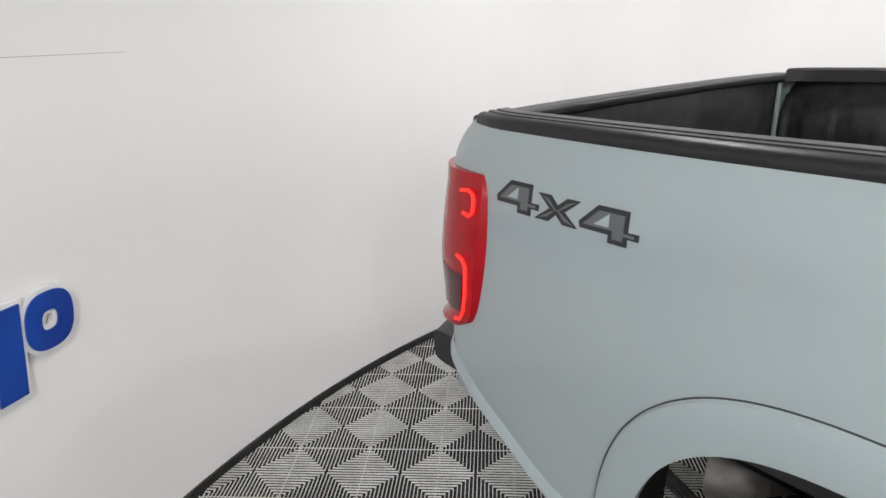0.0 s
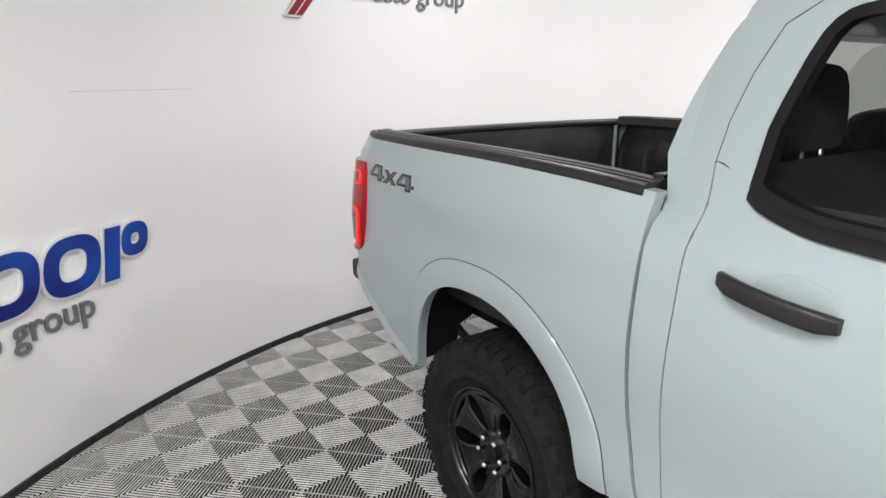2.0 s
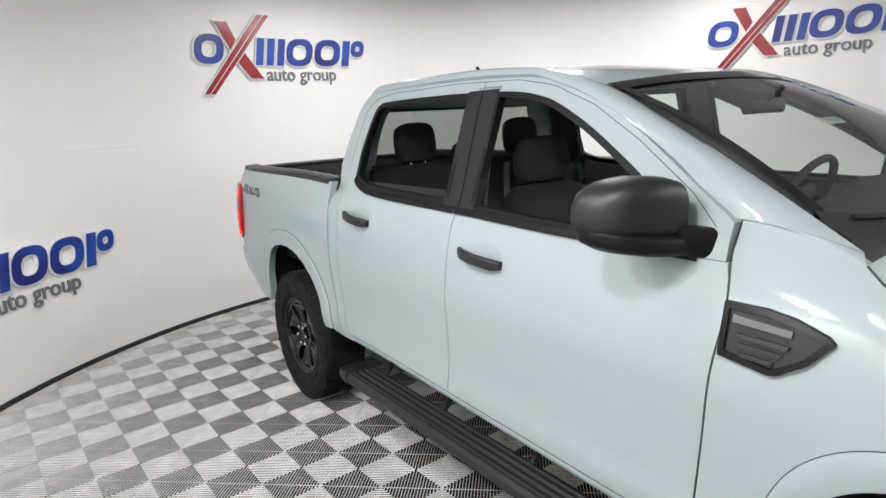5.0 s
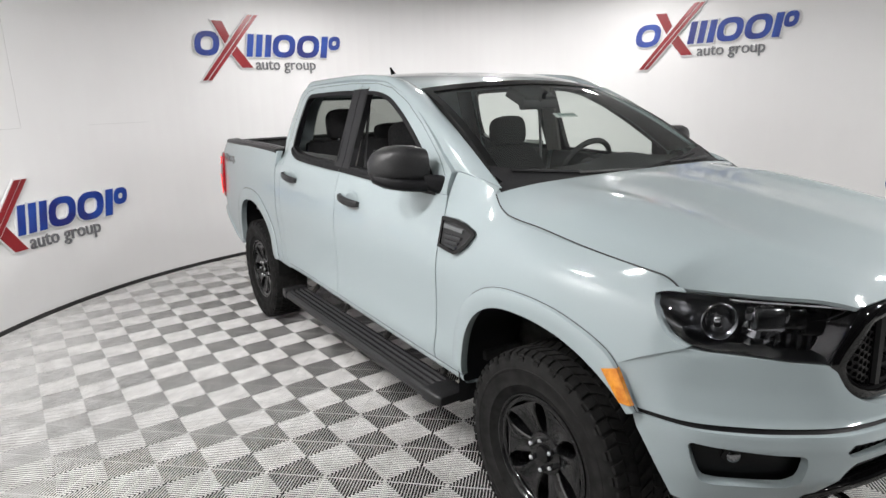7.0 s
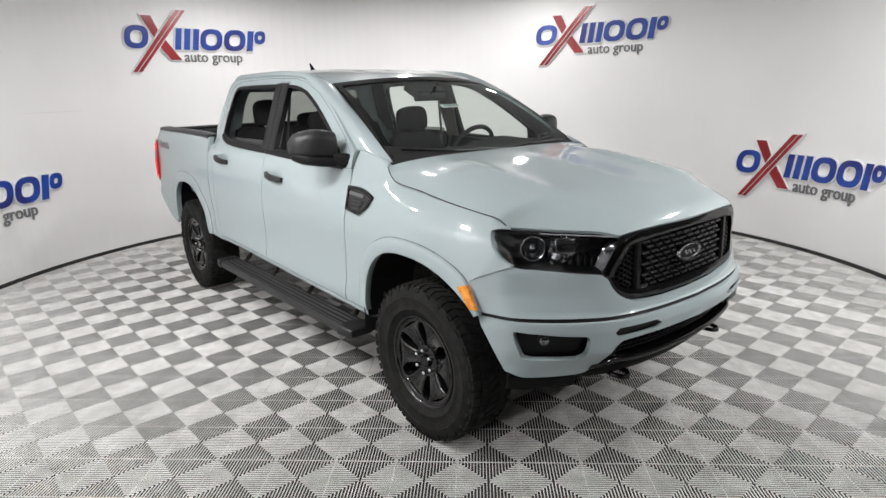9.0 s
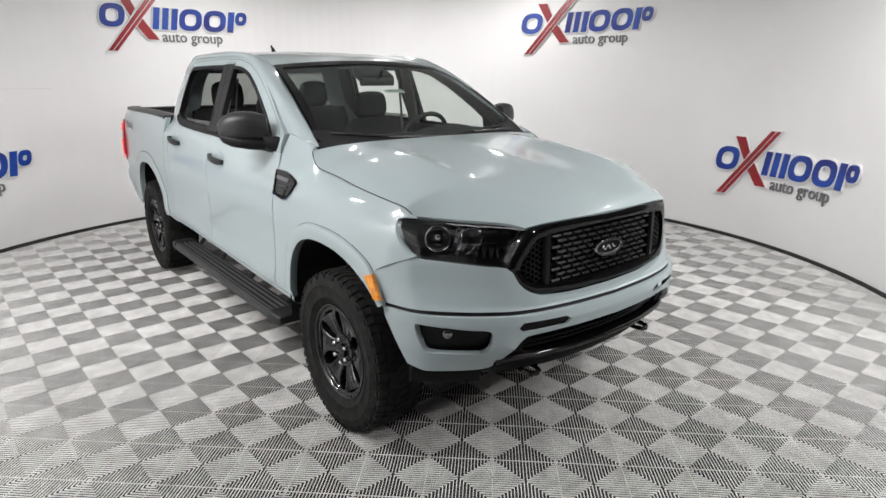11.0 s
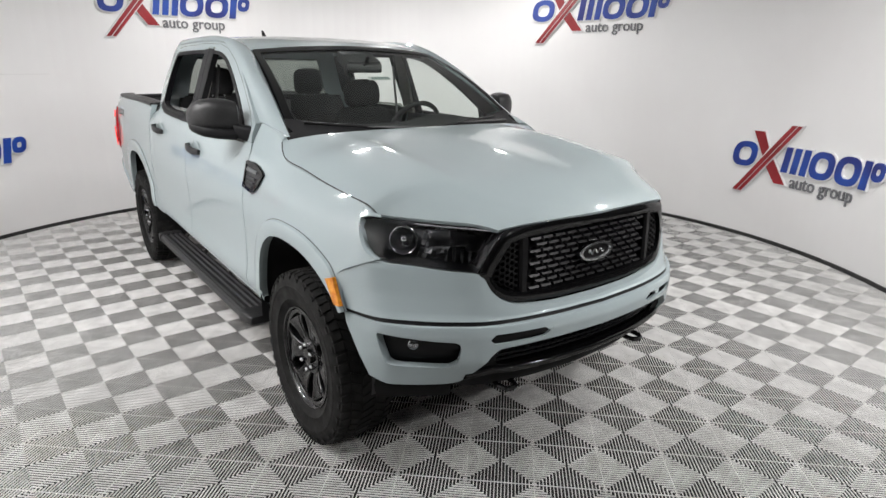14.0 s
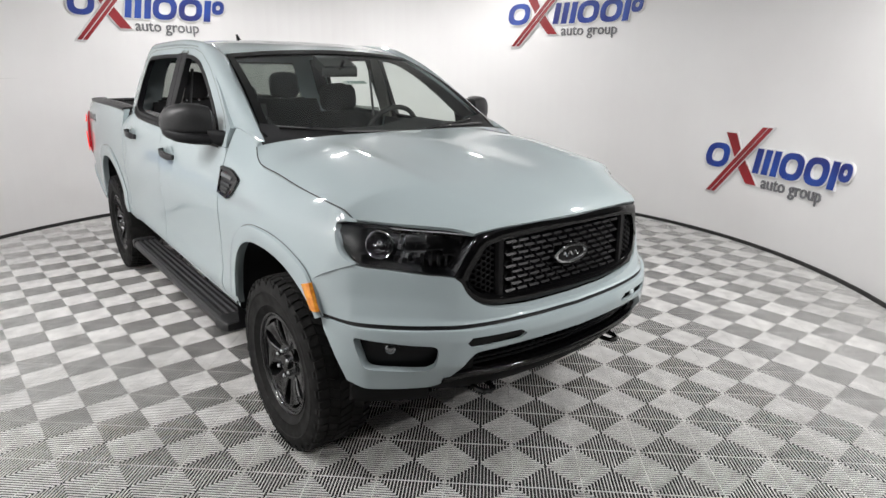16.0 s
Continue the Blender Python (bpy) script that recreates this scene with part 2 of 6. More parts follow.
# ---- truck materials ----
PAINT = shader("pale_grey_paint", (0.330, 0.386, 0.397), 0.45, 0.0, 1.0, 0.08)
PAINT.node_tree.nodes["Principled BSDF"].inputs["Coat Roughness"].default_value = 0.06
varied(PAINT, 900, (0.319, 0.373, 0.384), (0.341, 0.399, 0.410), 2, (0.3, 0.7))
BLACKPL = rough_varied(bumped(varied(shader("black_textured_plastic", (0.016, 0.016, 0.017), 0.5, 0.0, 0.0, 0.42), 150, (0.013, 0.013, 0.014), (0.019, 0.019, 0.020)), 900, 0.15, 0.0006), 90, 0.36, 0.46)
TRIM = rough_varied(shader("black_window_trim", (0.008, 0.008, 0.009), 0.45, 0.0, 0.0, 0.18), 60, 0.42, 0.52)
PILLAR = shader("dark_grey_pillar_film", (0.02, 0.02, 0.022), 0.5, 0.0, 0.0, 0.2)
JOINT = shader("dark_panel_joint", (0.035, 0.038, 0.04), 0.7)
GLOSSBLK = shader("gloss_black_plastic", (0.003, 0.003, 0.0033), 0.07, 0.0, 0.0, 0.36)
MESHBLK = shader("satin_black_mesh", (0.004, 0.004, 0.0045), 0.30, 0.0, 0.0, 0.2)
HOUSING = shader("dark_lamp_housing", (0.07, 0.072, 0.076), 0.28, 1.0)
RIMBLK = rough_varied(shader("black_painted_alloy", (0.006, 0.006, 0.0065), 0.15, 0.0, 0.15, 0.5), 30, 0.12, 0.2)
RUBBER = rough_varied(bumped(varied(shader("tyre_rubber", (0.013, 0.0128, 0.0126), 0.8, 0.0, 0.0, 0.14), 25, (0.010, 0.0098, 0.0096), (0.017, 0.0167, 0.0164)), 220, 0.3, 0.001), 18, 0.62, 0.85)
CHROME = shader("chrome", (0.75, 0.76, 0.78), 0.12, 1.0)
SMOKED = shader("smoked_chrome", (0.24, 0.245, 0.255), 0.14, 1.0)
DARKMETAL = rough_varied(varied(shader("chassis_metal", (0.03, 0.029, 0.028), 0.55, 0.5), 12, (0.02, 0.02, 0.02), (0.05, 0.047, 0.044)), 20, 0.4, 0.7)
LINER = rough_varied(bumped(varied(shader("bed_liner", (0.016, 0.016, 0.017), 0.55), 30, (0.011, 0.011, 0.012), (0.024, 0.024, 0.025)), 400, 0.25, 0.001), 8, 0.35, 0.6)
CLOTH = bumped(varied(shader("black_seat_cloth", (0.013, 0.013, 0.014), 0.9), 120, (0.009, 0.009, 0.01), (0.018, 0.018, 0.019)), 700, 0.3, 0.001)
DASHPL = bumped(varied(shader("dash_plastic", (0.02, 0.02, 0.021), 0.65), 40, (0.016, 0.016, 0.017), (0.026, 0.026, 0.027)), 900, 0.2, 0.0006)
HEADLINER = varied(shader("headliner_cloth", (0.32, 0.31, 0.29), 0.95), 60, (0.29, 0.28, 0.26), (0.34, 0.33, 0.31))
AMBER = varied(shader("amber_lens", (0.75, 0.28, 0.015), 0.2, 0.0, 0.6), 45, (0.62, 0.19, 0.008), (0.82, 0.33, 0.02), 2)
REDLENS = shader("red_lens", (0.33, 0.003, 0.009), 0.2, 0.0, 0.15, 0.25)
REDLENS.node_tree.nodes["Principled BSDF"].inputs["Emission Color"].default_value = (0.85, 0.006, 0.022, 1)
REDLENS.node_tree.nodes["Principled BSDF"].inputs["Emission Strength"].default_value = 0.03
REDDARK = shader("dark_red_lens", (0.07, 0.004, 0.008), 0.2, 0.0, 0.1, 0.3)
REDGLOW = glowing("red_led_strip", (1.0, 0.022, 0.014), 1.05)
UNDERCOAT = bumped(shader("black_undercoat", (0.007, 0.007, 0.007), 0.8, 0.0, 0.0, 0.15), 90, 0.3, 0.002)
DECAL = shader("dark_grey_decal", (0.022, 0.024, 0.026), 0.4)
DECAL2 = shader("mid_grey_decal", (0.115, 0.122, 0.126), 0.4)
STICKER = shader("white_paper_sticker", (0.75, 0.78, 0.76), 0.7)
STICKER_INK = shader("green_grey_ink", (0.2, 0.3, 0.28), 0.7)
BELT = shader("grey_seat_belt", (0.16, 0.16, 0.165), 0.8)
TAN = varied(shader("tank_plastic", (0.25, 0.24, 0.22), 0.7), 8, (0.2, 0.19, 0.17), (0.3, 0.29, 0.27))


def glass(name, colour, rough=0.0, amount=1.0, face=0.08):
    """Thin tinted glass: a clear tinted sheet with a glossy face."""
    m = bpy.data.materials.new(name)
    m.use_nodes = True
    t = m.node_tree
    t.nodes.clear()
    out = t.nodes.new("ShaderNodeOutputMaterial")
    mix = t.nodes.new("ShaderNodeMixShader")
    clear = t.nodes.new("ShaderNodeBsdfTransparent")
    gloss = t.nodes.new("ShaderNodeBsdfGlossy")
    facing = t.nodes.new("ShaderNodeLayerWeight")
    facing.inputs["Blend"].default_value = 0.5
    power = t.nodes.new("ShaderNodeMath")
    power.operation = "POWER"
    power.inputs[1].default_value = 5.0
    fres = t.nodes.new("ShaderNodeMapRange")
    fres.inputs["To Min"].default_value, fres.inputs["To Max"].default_value = face, 1.0
    t.links.new(facing.outputs["Facing"], power.inputs[0])
    t.links.new(power.outputs[0], fres.inputs["Value"])
    clear.inputs["Color"].default_value = (*colour, 1)
    gloss.inputs["Color"].default_value = (0.9 * amount, 0.92 * amount, 0.92 * amount, 1)
    gloss.inputs["Roughness"].default_value = rough
    t.links.new(fres.outputs[0], mix.inputs[0])
    t.links.new(clear.outputs[0], mix.inputs[1])
    t.links.new(gloss.outputs[0], mix.inputs[2])
    t.links.new(mix.outputs[0], out.inputs[0])
    return m


WINDSCREEN = glass("windscreen_glass", (0.72, 0.78, 0.74))
TINTED = glass("tinted_glass", (0.30, 0.32, 0.30))
CLEARLENS = glass("clear_lens", (0.9, 0.9, 0.92), 0.02, 1.0, 0.05)

# ---- truck: shape helpers ----
def pchip(points):
    """A smooth curve through (t, value) pairs that does not overshoot; flat lines go on past the ends."""
    t = np.array([p[0] for p in points], float)
    v = np.array([p[1] for p in points], float)
    h, d = np.diff(t), np.diff(v) / np.diff(t)
    m = np.zeros(len(t))
    m[0], m[-1] = d[0], d[-1]
    for k in range(1, len(t) - 1):
        if d[k - 1] * d[k] > 0:
            w1, w2 = 2 * h[k] + h[k - 1], h[k] + 2 * h[k - 1]
            m[k] = (w1 + w2) / (w1 / d[k - 1] + w2 / d[k])
    def f(x):
        x = np.asarray(x, float)
        k = np.clip(np.searchsorted(t, x) - 1, 0, len(t) - 2)
        xc = np.clip(x, t[0], t[-1])
        s = (xc - t[k]) / h[k]
        y = (2 * s**3 - 3 * s**2 + 1) * v[k] + (s**3 - 2 * s**2 + s) * h[k] * m[k] + (-2 * s**3 + 3 * s**2) * v[k + 1] + (s**3 - s**2) * h[k] * m[k + 1]
        return y + np.where(x > t[-1], (x - t[-1]) * m[-1], 0) + np.where(x < t[0], (x - t[0]) * m[0], 0)
    return f


def line3(points):
    """A smooth line in space through (t, x, y, z) rows."""
    fs = [pchip([(p[0], p[k]) for p in points]) for k in (1, 2, 3)]
    return lambda s: np.stack([f(s) for f in fs], -1)


def smoothstep(a, b, x):
    s = np.clip((x - a) / (b - a), 0, 1)
    return s * s * (3 - 2 * s)


def finish(bm, name, material, parent, label="", angle=38, flip=False):
    bmesh.ops.remove_doubles(bm, verts=bm.verts, dist=1e-5)
    bmesh.ops.dissolve_degenerate(bm, edges=bm.edges, dist=1e-5)
    bmesh.ops.recalc_face_normals(bm, faces=bm.faces)
    if flip:
        bmesh.ops.reverse_faces(bm, faces=bm.faces)
    ob = part(name, bm, material, parent, label, smooth=True)
    ob.data.set_sharp_from_angle(angle=radians(angle))
    return ob


def grid_faces(bm, P, keep=None):
    """Quads over an array of points, rows by columns."""
    n, m = P.shape[:2]
    V = [[bm.verts.new(P[i, j]) for j in range(m)] for i in range(n)]
    for i in range(n - 1):
        for j in range(m - 1):
            if keep is None or keep(i, j):
                bm.faces.new((V[i][j], V[i + 1][j], V[i + 1][j + 1], V[i][j + 1]))
    return V


def flange(bm, move):
    """Turns the open edges inwards, by a vector or by a function of the point."""
    edges = [e for e in bm.edges if len(e.link_faces) == 1]
    made = bmesh.ops.extrude_edge_only(bm, edges=edges)
    for v in made["geom"]:
        if isinstance(v, bmesh.types.BMVert):
            v.co += move(v.co) if callable(move) else Vector(move)


def surface(name, P, material, parent, label="", move=None, mirror=False, angle=38):
    """One sheet from an array of points; mirror copies it to the other side of the truck."""
    bm = bmesh.new()
    grid_faces(bm, P * (np.array((1, -1, 1)) if mirror else 1))
    bmesh.ops.remove_doubles(bm, verts=bm.verts, dist=1e-5)
    if move is not None:
        d = Vector(move)
        flange(bm, Vector((d.x, -d.y if mirror else d.y, d.z)))
    return finish(bm, name, material, parent, label, angle)


def side_panel(name, xs, lo, hi, wide, material, parent, side, rows=14, hole=None, lip=0.02, label="", off=0.0, angle=38):
    """A panel of the truck's side between two heights along x; wide gives the half width. side is -1 on the right, 1 on the left."""
    bm = bmesh.new()
    cols = []
    for x in xs:
        a, b = float(lo(x)), float(hi(x))
        b = max(a, b)
        v = np.linspace(0, 1, rows)
        if hole:
            c, d = float(hole[0](x)), float(hole[1](x))
            if d < c:
                c = d = (c + d) / 2
            z = np.concatenate([a + (c - a) * v, d + (b - d) * v])
        else:
            z = a + (b - a) * v
        cols.append(np.stack([np.full_like(z, x), side * (wide(x, z) + off), z], -1))
    P = np.array(cols)
    grid_faces(bm, P, (lambda i, j: j != rows - 1) if hole else None)
    if hole:
        # close the mid line where there is no opening
        bmesh.ops.remove_doubles(bm, verts=bm.verts, dist=2e-4)
    bmesh.ops.remove_doubles(bm, verts=bm.verts, dist=1e-5)
    if lip:
        flange(bm, Vector((0, -side * lip, 0)))
    return finish(bm, name, material, parent, label, angle)


def tube(bm, pts, radius, n=8, cap=True):
    """A round bar along points."""
    pts = [Vector(p) for p in pts]
    rings = []
    for k, p in enumerate(pts):
        d = (pts[min(k + 1, len(pts) - 1)] - pts[max(k - 1, 0)]).normalized()
        a = d.orthogonal().normalized() if k == 0 else (last - d * last.dot(d)).normalized()
        last = a
        b = d.cross(a)
        r = radius[k] if isinstance(radius, (list, tuple)) else radius
        rings.append([bm.verts.new(p + r * (math.cos(2 * math.pi * i / n) * a + math.sin(2 * math.pi * i / n) * b)) for i in range(n)])
    for q, r in zip(rings, rings[1:]):
        for i in range(n):
            bm.faces.new((q[i], q[(i + 1) % n], r[(i + 1) % n], r[i]))
    if cap:
        bm.faces.new(rings[0][::-1])
        bm.faces.new(rings[-1])


def blob(bm, stations):
    """A closed body through rounded-rectangle sections: (centre, right half, up half, right axis, up axis, power)."""
    rings = []
    n = 28
    for c, a, b, ux, uy, power in stations:
        c, ux, uy = Vector(c), Vector(ux), Vector(uy)
        ring = []
        for k in range(n):
            t = 2 * math.pi * k / n
            co, si = math.cos(t), math.sin(t)
            ring.append(bm.verts.new(c + ux * a * math.copysign(abs(co) ** (2 / power), co) + uy * b * math.copysign(abs(si) ** (2 / power), si)))
        rings.append(ring)
    for q, r in zip(rings, rings[1:]):
        for k in range(n):
            bm.faces.new((q[k], q[(k + 1) % n], r[(k + 1) % n], r[k]))
    bm.faces.new(rings[0][::-1])
    bm.faces.new(rings[-1])


# ---- truck: its lines, in metres from the middle between the axles; x ahead, z up, w half width ----
truck = tagged(empty("pickup_truck", pose(0, 0.065, 0)), "pale grey crew cab pickup with black wheels on ribbed tiles", "truck")

SECTIONS = [
    (-2.62, [(0.50, 0.80), (0.75, 0.815), (0.95, 0.82), (1.18, 0.815), (1.28, 0.79), (1.36, 0.74)]),
    (-2.56, [(0.50, 0.845), (0.75, 0.862), (0.95, 0.866), (1.18, 0.858), (1.28, 0.83), (1.36, 0.778)]),
    (-2.42, [(0.50, 0.865), (0.75, 0.882), (0.95, 0.886), (1.18, 0.880), (1.29, 0.860), (1.36, 0.826)]),
    (-1.90, [(0.50, 0.880), (0.75, 0.888), (0.95, 0.896), (1.15, 0.893), (1.28, 0.880), (1.345, 0.860), (1.37, 0.845)]),
    (-1.00, [(0.50, 0.874), (0.61, 0.893), (0.73, 0.885), (0.95, 0.893), (1.15, 0.880), (1.25, 0.862), (1.34, 0.835), (1.38, 0.815)]),
    (-0.10, [(0.50, 0.868), (0.585, 0.893), (0.68, 0.882), (0.80, 0.884), (0.97, 0.893), (1.10, 0.882), (1.20, 0.865), (1.28, 0.838), (1.36, 0.805)]),
    (0.90, [(0.50, 0.870), (0.575, 0.895), (0.67, 0.884), (0.80, 0.885), (0.97, 0.892), (1.08, 0.878), (1.14, 0.864), (1.20, 0.842), (1.28, 0.805), (1.36, 0.762)]),
    (1.25, [(0.50, 0.885), (0.66, 0.890), (0.90, 0.893), (1.05, 0.880), (1.12, 0.864), (1.17, 0.845), (1.22, 0.815), (1.29, 0.768), (1.36, 0.73)]),
    (1.50, [(0.50, 0.885), (0.75, 0.890), (0.95, 0.893), (1.05, 0.880), (1.11, 0.856), (1.15, 0.825), (1.19, 0.785), (1.25, 0.73)]),
    (1.72, [(0.50, 0.880), (0.75, 0.888), (0.92, 0.886), (1.03, 0.868), (1.09, 0.842), (1.13, 0.815), (1.168, 0.780), (1.22, 0.73)]),
    (2.00, [(0.50, 0.870), (0.75, 0.882), (0.85, 0.872), (0.95, 0.848), (1.03, 0.820), (1.10, 0.782), (1.20, 0.72)]),
    (2.12, [(0.50, 0.845), (0.75, 0.850), (0.85, 0.832), (0.954, 0.798), (1.05, 0.76), (1.20, 0.68)]),
]
SEC_F = [(x, pchip(p)) for x, p in SECTIONS]
# wheel openings: middle, reach behind, reach ahead, foot, rise, squareness of the rear half
ARCHES = ((-1.65, 0.390, 0.460, 0.505, 0.442, 2.6), (1.53, 0.375, 0.573, 0.500, 0.418, 2.6))


def body_w(x, z):
    z = np.asarray(z, float)
    vals = np.array([f(z) for _, f in SEC_F])
    xs = [s[0] for s in SEC_F]
    flat = vals.reshape(len(xs), -1)
    k = int(np.clip(np.searchsorted(xs, x) - 1, 0, len(xs) - 2))
    s = np.clip((x - xs[k]) / (xs[k + 1] - xs[k]), 0, 1)
    def slope(i):
        if 0 < i < len(xs) - 1:
            d0, d1 = (flat[i] - flat[i - 1]) / (xs[i] - xs[i - 1]), (flat[i + 1] - flat[i]) / (xs[i + 1] - xs[i])
            return np.where(d0 * d1 > 0, 2 * d0 * d1 / np.where(d0 + d1 == 0, 1, d0 + d1), 0)
        return (flat[1] - flat[0]) / (xs[1] - xs[0]) if i == 0 else (flat[-1] - flat[-2]) / (xs[-1] - xs[-2])
    h = xs[k + 1] - xs[k]
    w = (2 * s**3 - 3 * s**2 + 1) * flat[k] + (s**3 - 2 * s**2 + s) * h * slope(k) + (-2 * s**3 + 3 * s**2) * flat[k + 1] + (s**3 - s**2) * h * slope(k + 1)
    w = w.reshape(z.shape) - 0.003
    return w


def arch(k, grow=1.0):
    xc, back, ahead, z0, b, power = ARCHES[k]
    def f(x):
        p = power if x < xc else 2.0
        s = 1 - (abs(x - xc) / ((back if x < xc else ahead) * grow)) ** p
        return z0 + b * grow * s ** (1 / p) if s > 0 else -1.0
    return f


def arch_at(k, t, grow=1.0, more=0.0):
    """A point (x, z) of the opening's edge, t from ahead (0) to behind (pi); grow scales it, more adds metres."""
    xc, back, ahead, z0, b, power = ARCHES[k]
    c, s = math.cos(t), math.sin(t)
    q = 2 / power if c < 0 else 1.0
    reach = (back if c < 0 else ahead) * grow + more
    return xc + reach * math.copysign(abs(c) ** q, c), z0 + (b * grow + more) * math.copysign(abs(s) ** q, s)


def span(a, b, step=0.03, *dense):
    """Values from a to b, closer together at the dense ones."""
    xs = set(np.round(np.linspace(a, b, max(2, int((b - a) / step) + 1)), 5))
    for d in dense:
        for e in (0.0, 0.0015, 0.004, 0.008, 0.014, 0.022, 0.032, 0.045, 0.06, 0.08):
            for s in (-1, 1):
                if a < d + s * e < b:
                    xs.add(round(d + s * e, 5))
    return sorted(xs)


# ---- truck: bed ----
BED_TOP = pchip([(-2.63, 1.350), (-2.5, 1.354), (-1.8, 1.355), (-1.35, 1.346), (-1.05, 1.330)])


def bed_low(x):
    base = float(pchip([(-2.63, 0.80), (-2.5, 0.715), (-2.38, 0.645), (-2.2, 0.55), (-2.06, 0.525), (-1.98, 0.53), (-1.2, 0.56), (-1.06, 0.55)])(x))
    return max(base, arch(0)(x))


def bed_high(x):
    return float(BED_TOP(x))


GAPX = pchip([(0.5, -0.985), (0.55, -1.0), (0.67, -1.045), (0.84, -1.077), (1.04, -1.087), (1.23, -1.085), (1.33, -1.078), (1.4, -1.072)])
CAB_REAR = pchip([(0.5, -0.979), (0.55, -0.994), (0.67, -1.039), (0.84, -1.071), (1.04, -1.081), (1.2, -1.082), (1.31, -1.095), (1.40, -1.126)])
BED_REAR = pchip([(0.5, -2.62), (1.18, -2.62), (1.26, -2.605), (1.32, -2.575), (1.37, -2.53)])


def sheared_panel(name, xs, lo, hi, material, parent, side, rows=18, edges=(), hole=None, lip=0.02, label="", wide=body_w, off=0.0):
    """A side panel whose ends follow curves x(z): edges holds (reference x, curve, reach)."""
    bm = bmesh.new()
    cols = []
    for x in xs:
        a, b = float(lo(x)), max(float(lo(x)), float(hi(x)))
        v = np.linspace(0, 1, rows)
        if hole:
            c, d = float(hole[0](x)), float(hole[1](x))
            if d < c:
                c = d = (c + d) / 2
            z = np.concatenate([a + (c - a) * v, d + (b - d) * v])
        else:
            z = a + (b - a) * v
        xx = np.full_like(z, x)
        for ref, curve, reach in edges:
            xx = xx + (curve(z) - ref) * max(0.0, 1 - abs(x - ref) / reach)
        w = np.array([float(wide(p, q)) for p, q in zip(xx, z)])
        cols.append(np.stack([xx, side * (w + off), z], -1))
    grid_faces(bm, np.array(cols), (lambda i, j: j != rows - 1) if hole else None)
    bmesh.ops.remove_doubles(bm, verts=bm.verts, dist=2e-4 if hole else 1e-5)
    if lip:
        flange(bm, Vector((0, -side * lip, 0)))
    return finish(bm, name, material, parent, label)


def wheel_flares():
    """Raised lips round the wheel openings, each with a sharp outer edge."""
    for k in range(2):
        proud, wide = ((0.012, 0.190), (0.018, 0.163))[k]
        for side in (-1, 1):
            rows = []
            t0, t1 = ((0.12, math.pi - 0.06), (0.60, math.pi - 0.10))[k]
            for t in np.linspace(t0, t1, 72):
                row = []
                for rho, up, inward in ((-0.15, 0.7, 0.012), (-0.15, 0.9, 0.0), (0.0, 1.0, 0.0), (0.38, 1.06, 0.0), (0.75, 1.0, 0.0), (0.86, 0.85, 0.0), (0.92, 0.15, 0.0), (1.0, -0.2, 0.0)):
                    x, z = arch_at(k, t, 1 + wide * rho * (1 if k == 0 else 0.30 + 0.70 * float(smoothstep(0.58, 1.0, t))))
                    row.append((x, side * (float(body_w(x, max(z, 0.5))) + proud * up - inward), z))
                rows.append(row)
            bm = bmesh.new()
            grid_faces(bm, np.array(rows))
            finish(bm, "wheel_flare", PAINT, truck, angle=28)
            bm = bmesh.new()
            tube(bm, [(row[-2][0], row[-2][1] + side * 0.0008, row[-2][2]) for row in rows], 0.0017, 6)
            finish(bm, "flare_joint", JOINT, truck)


wheel_flares()


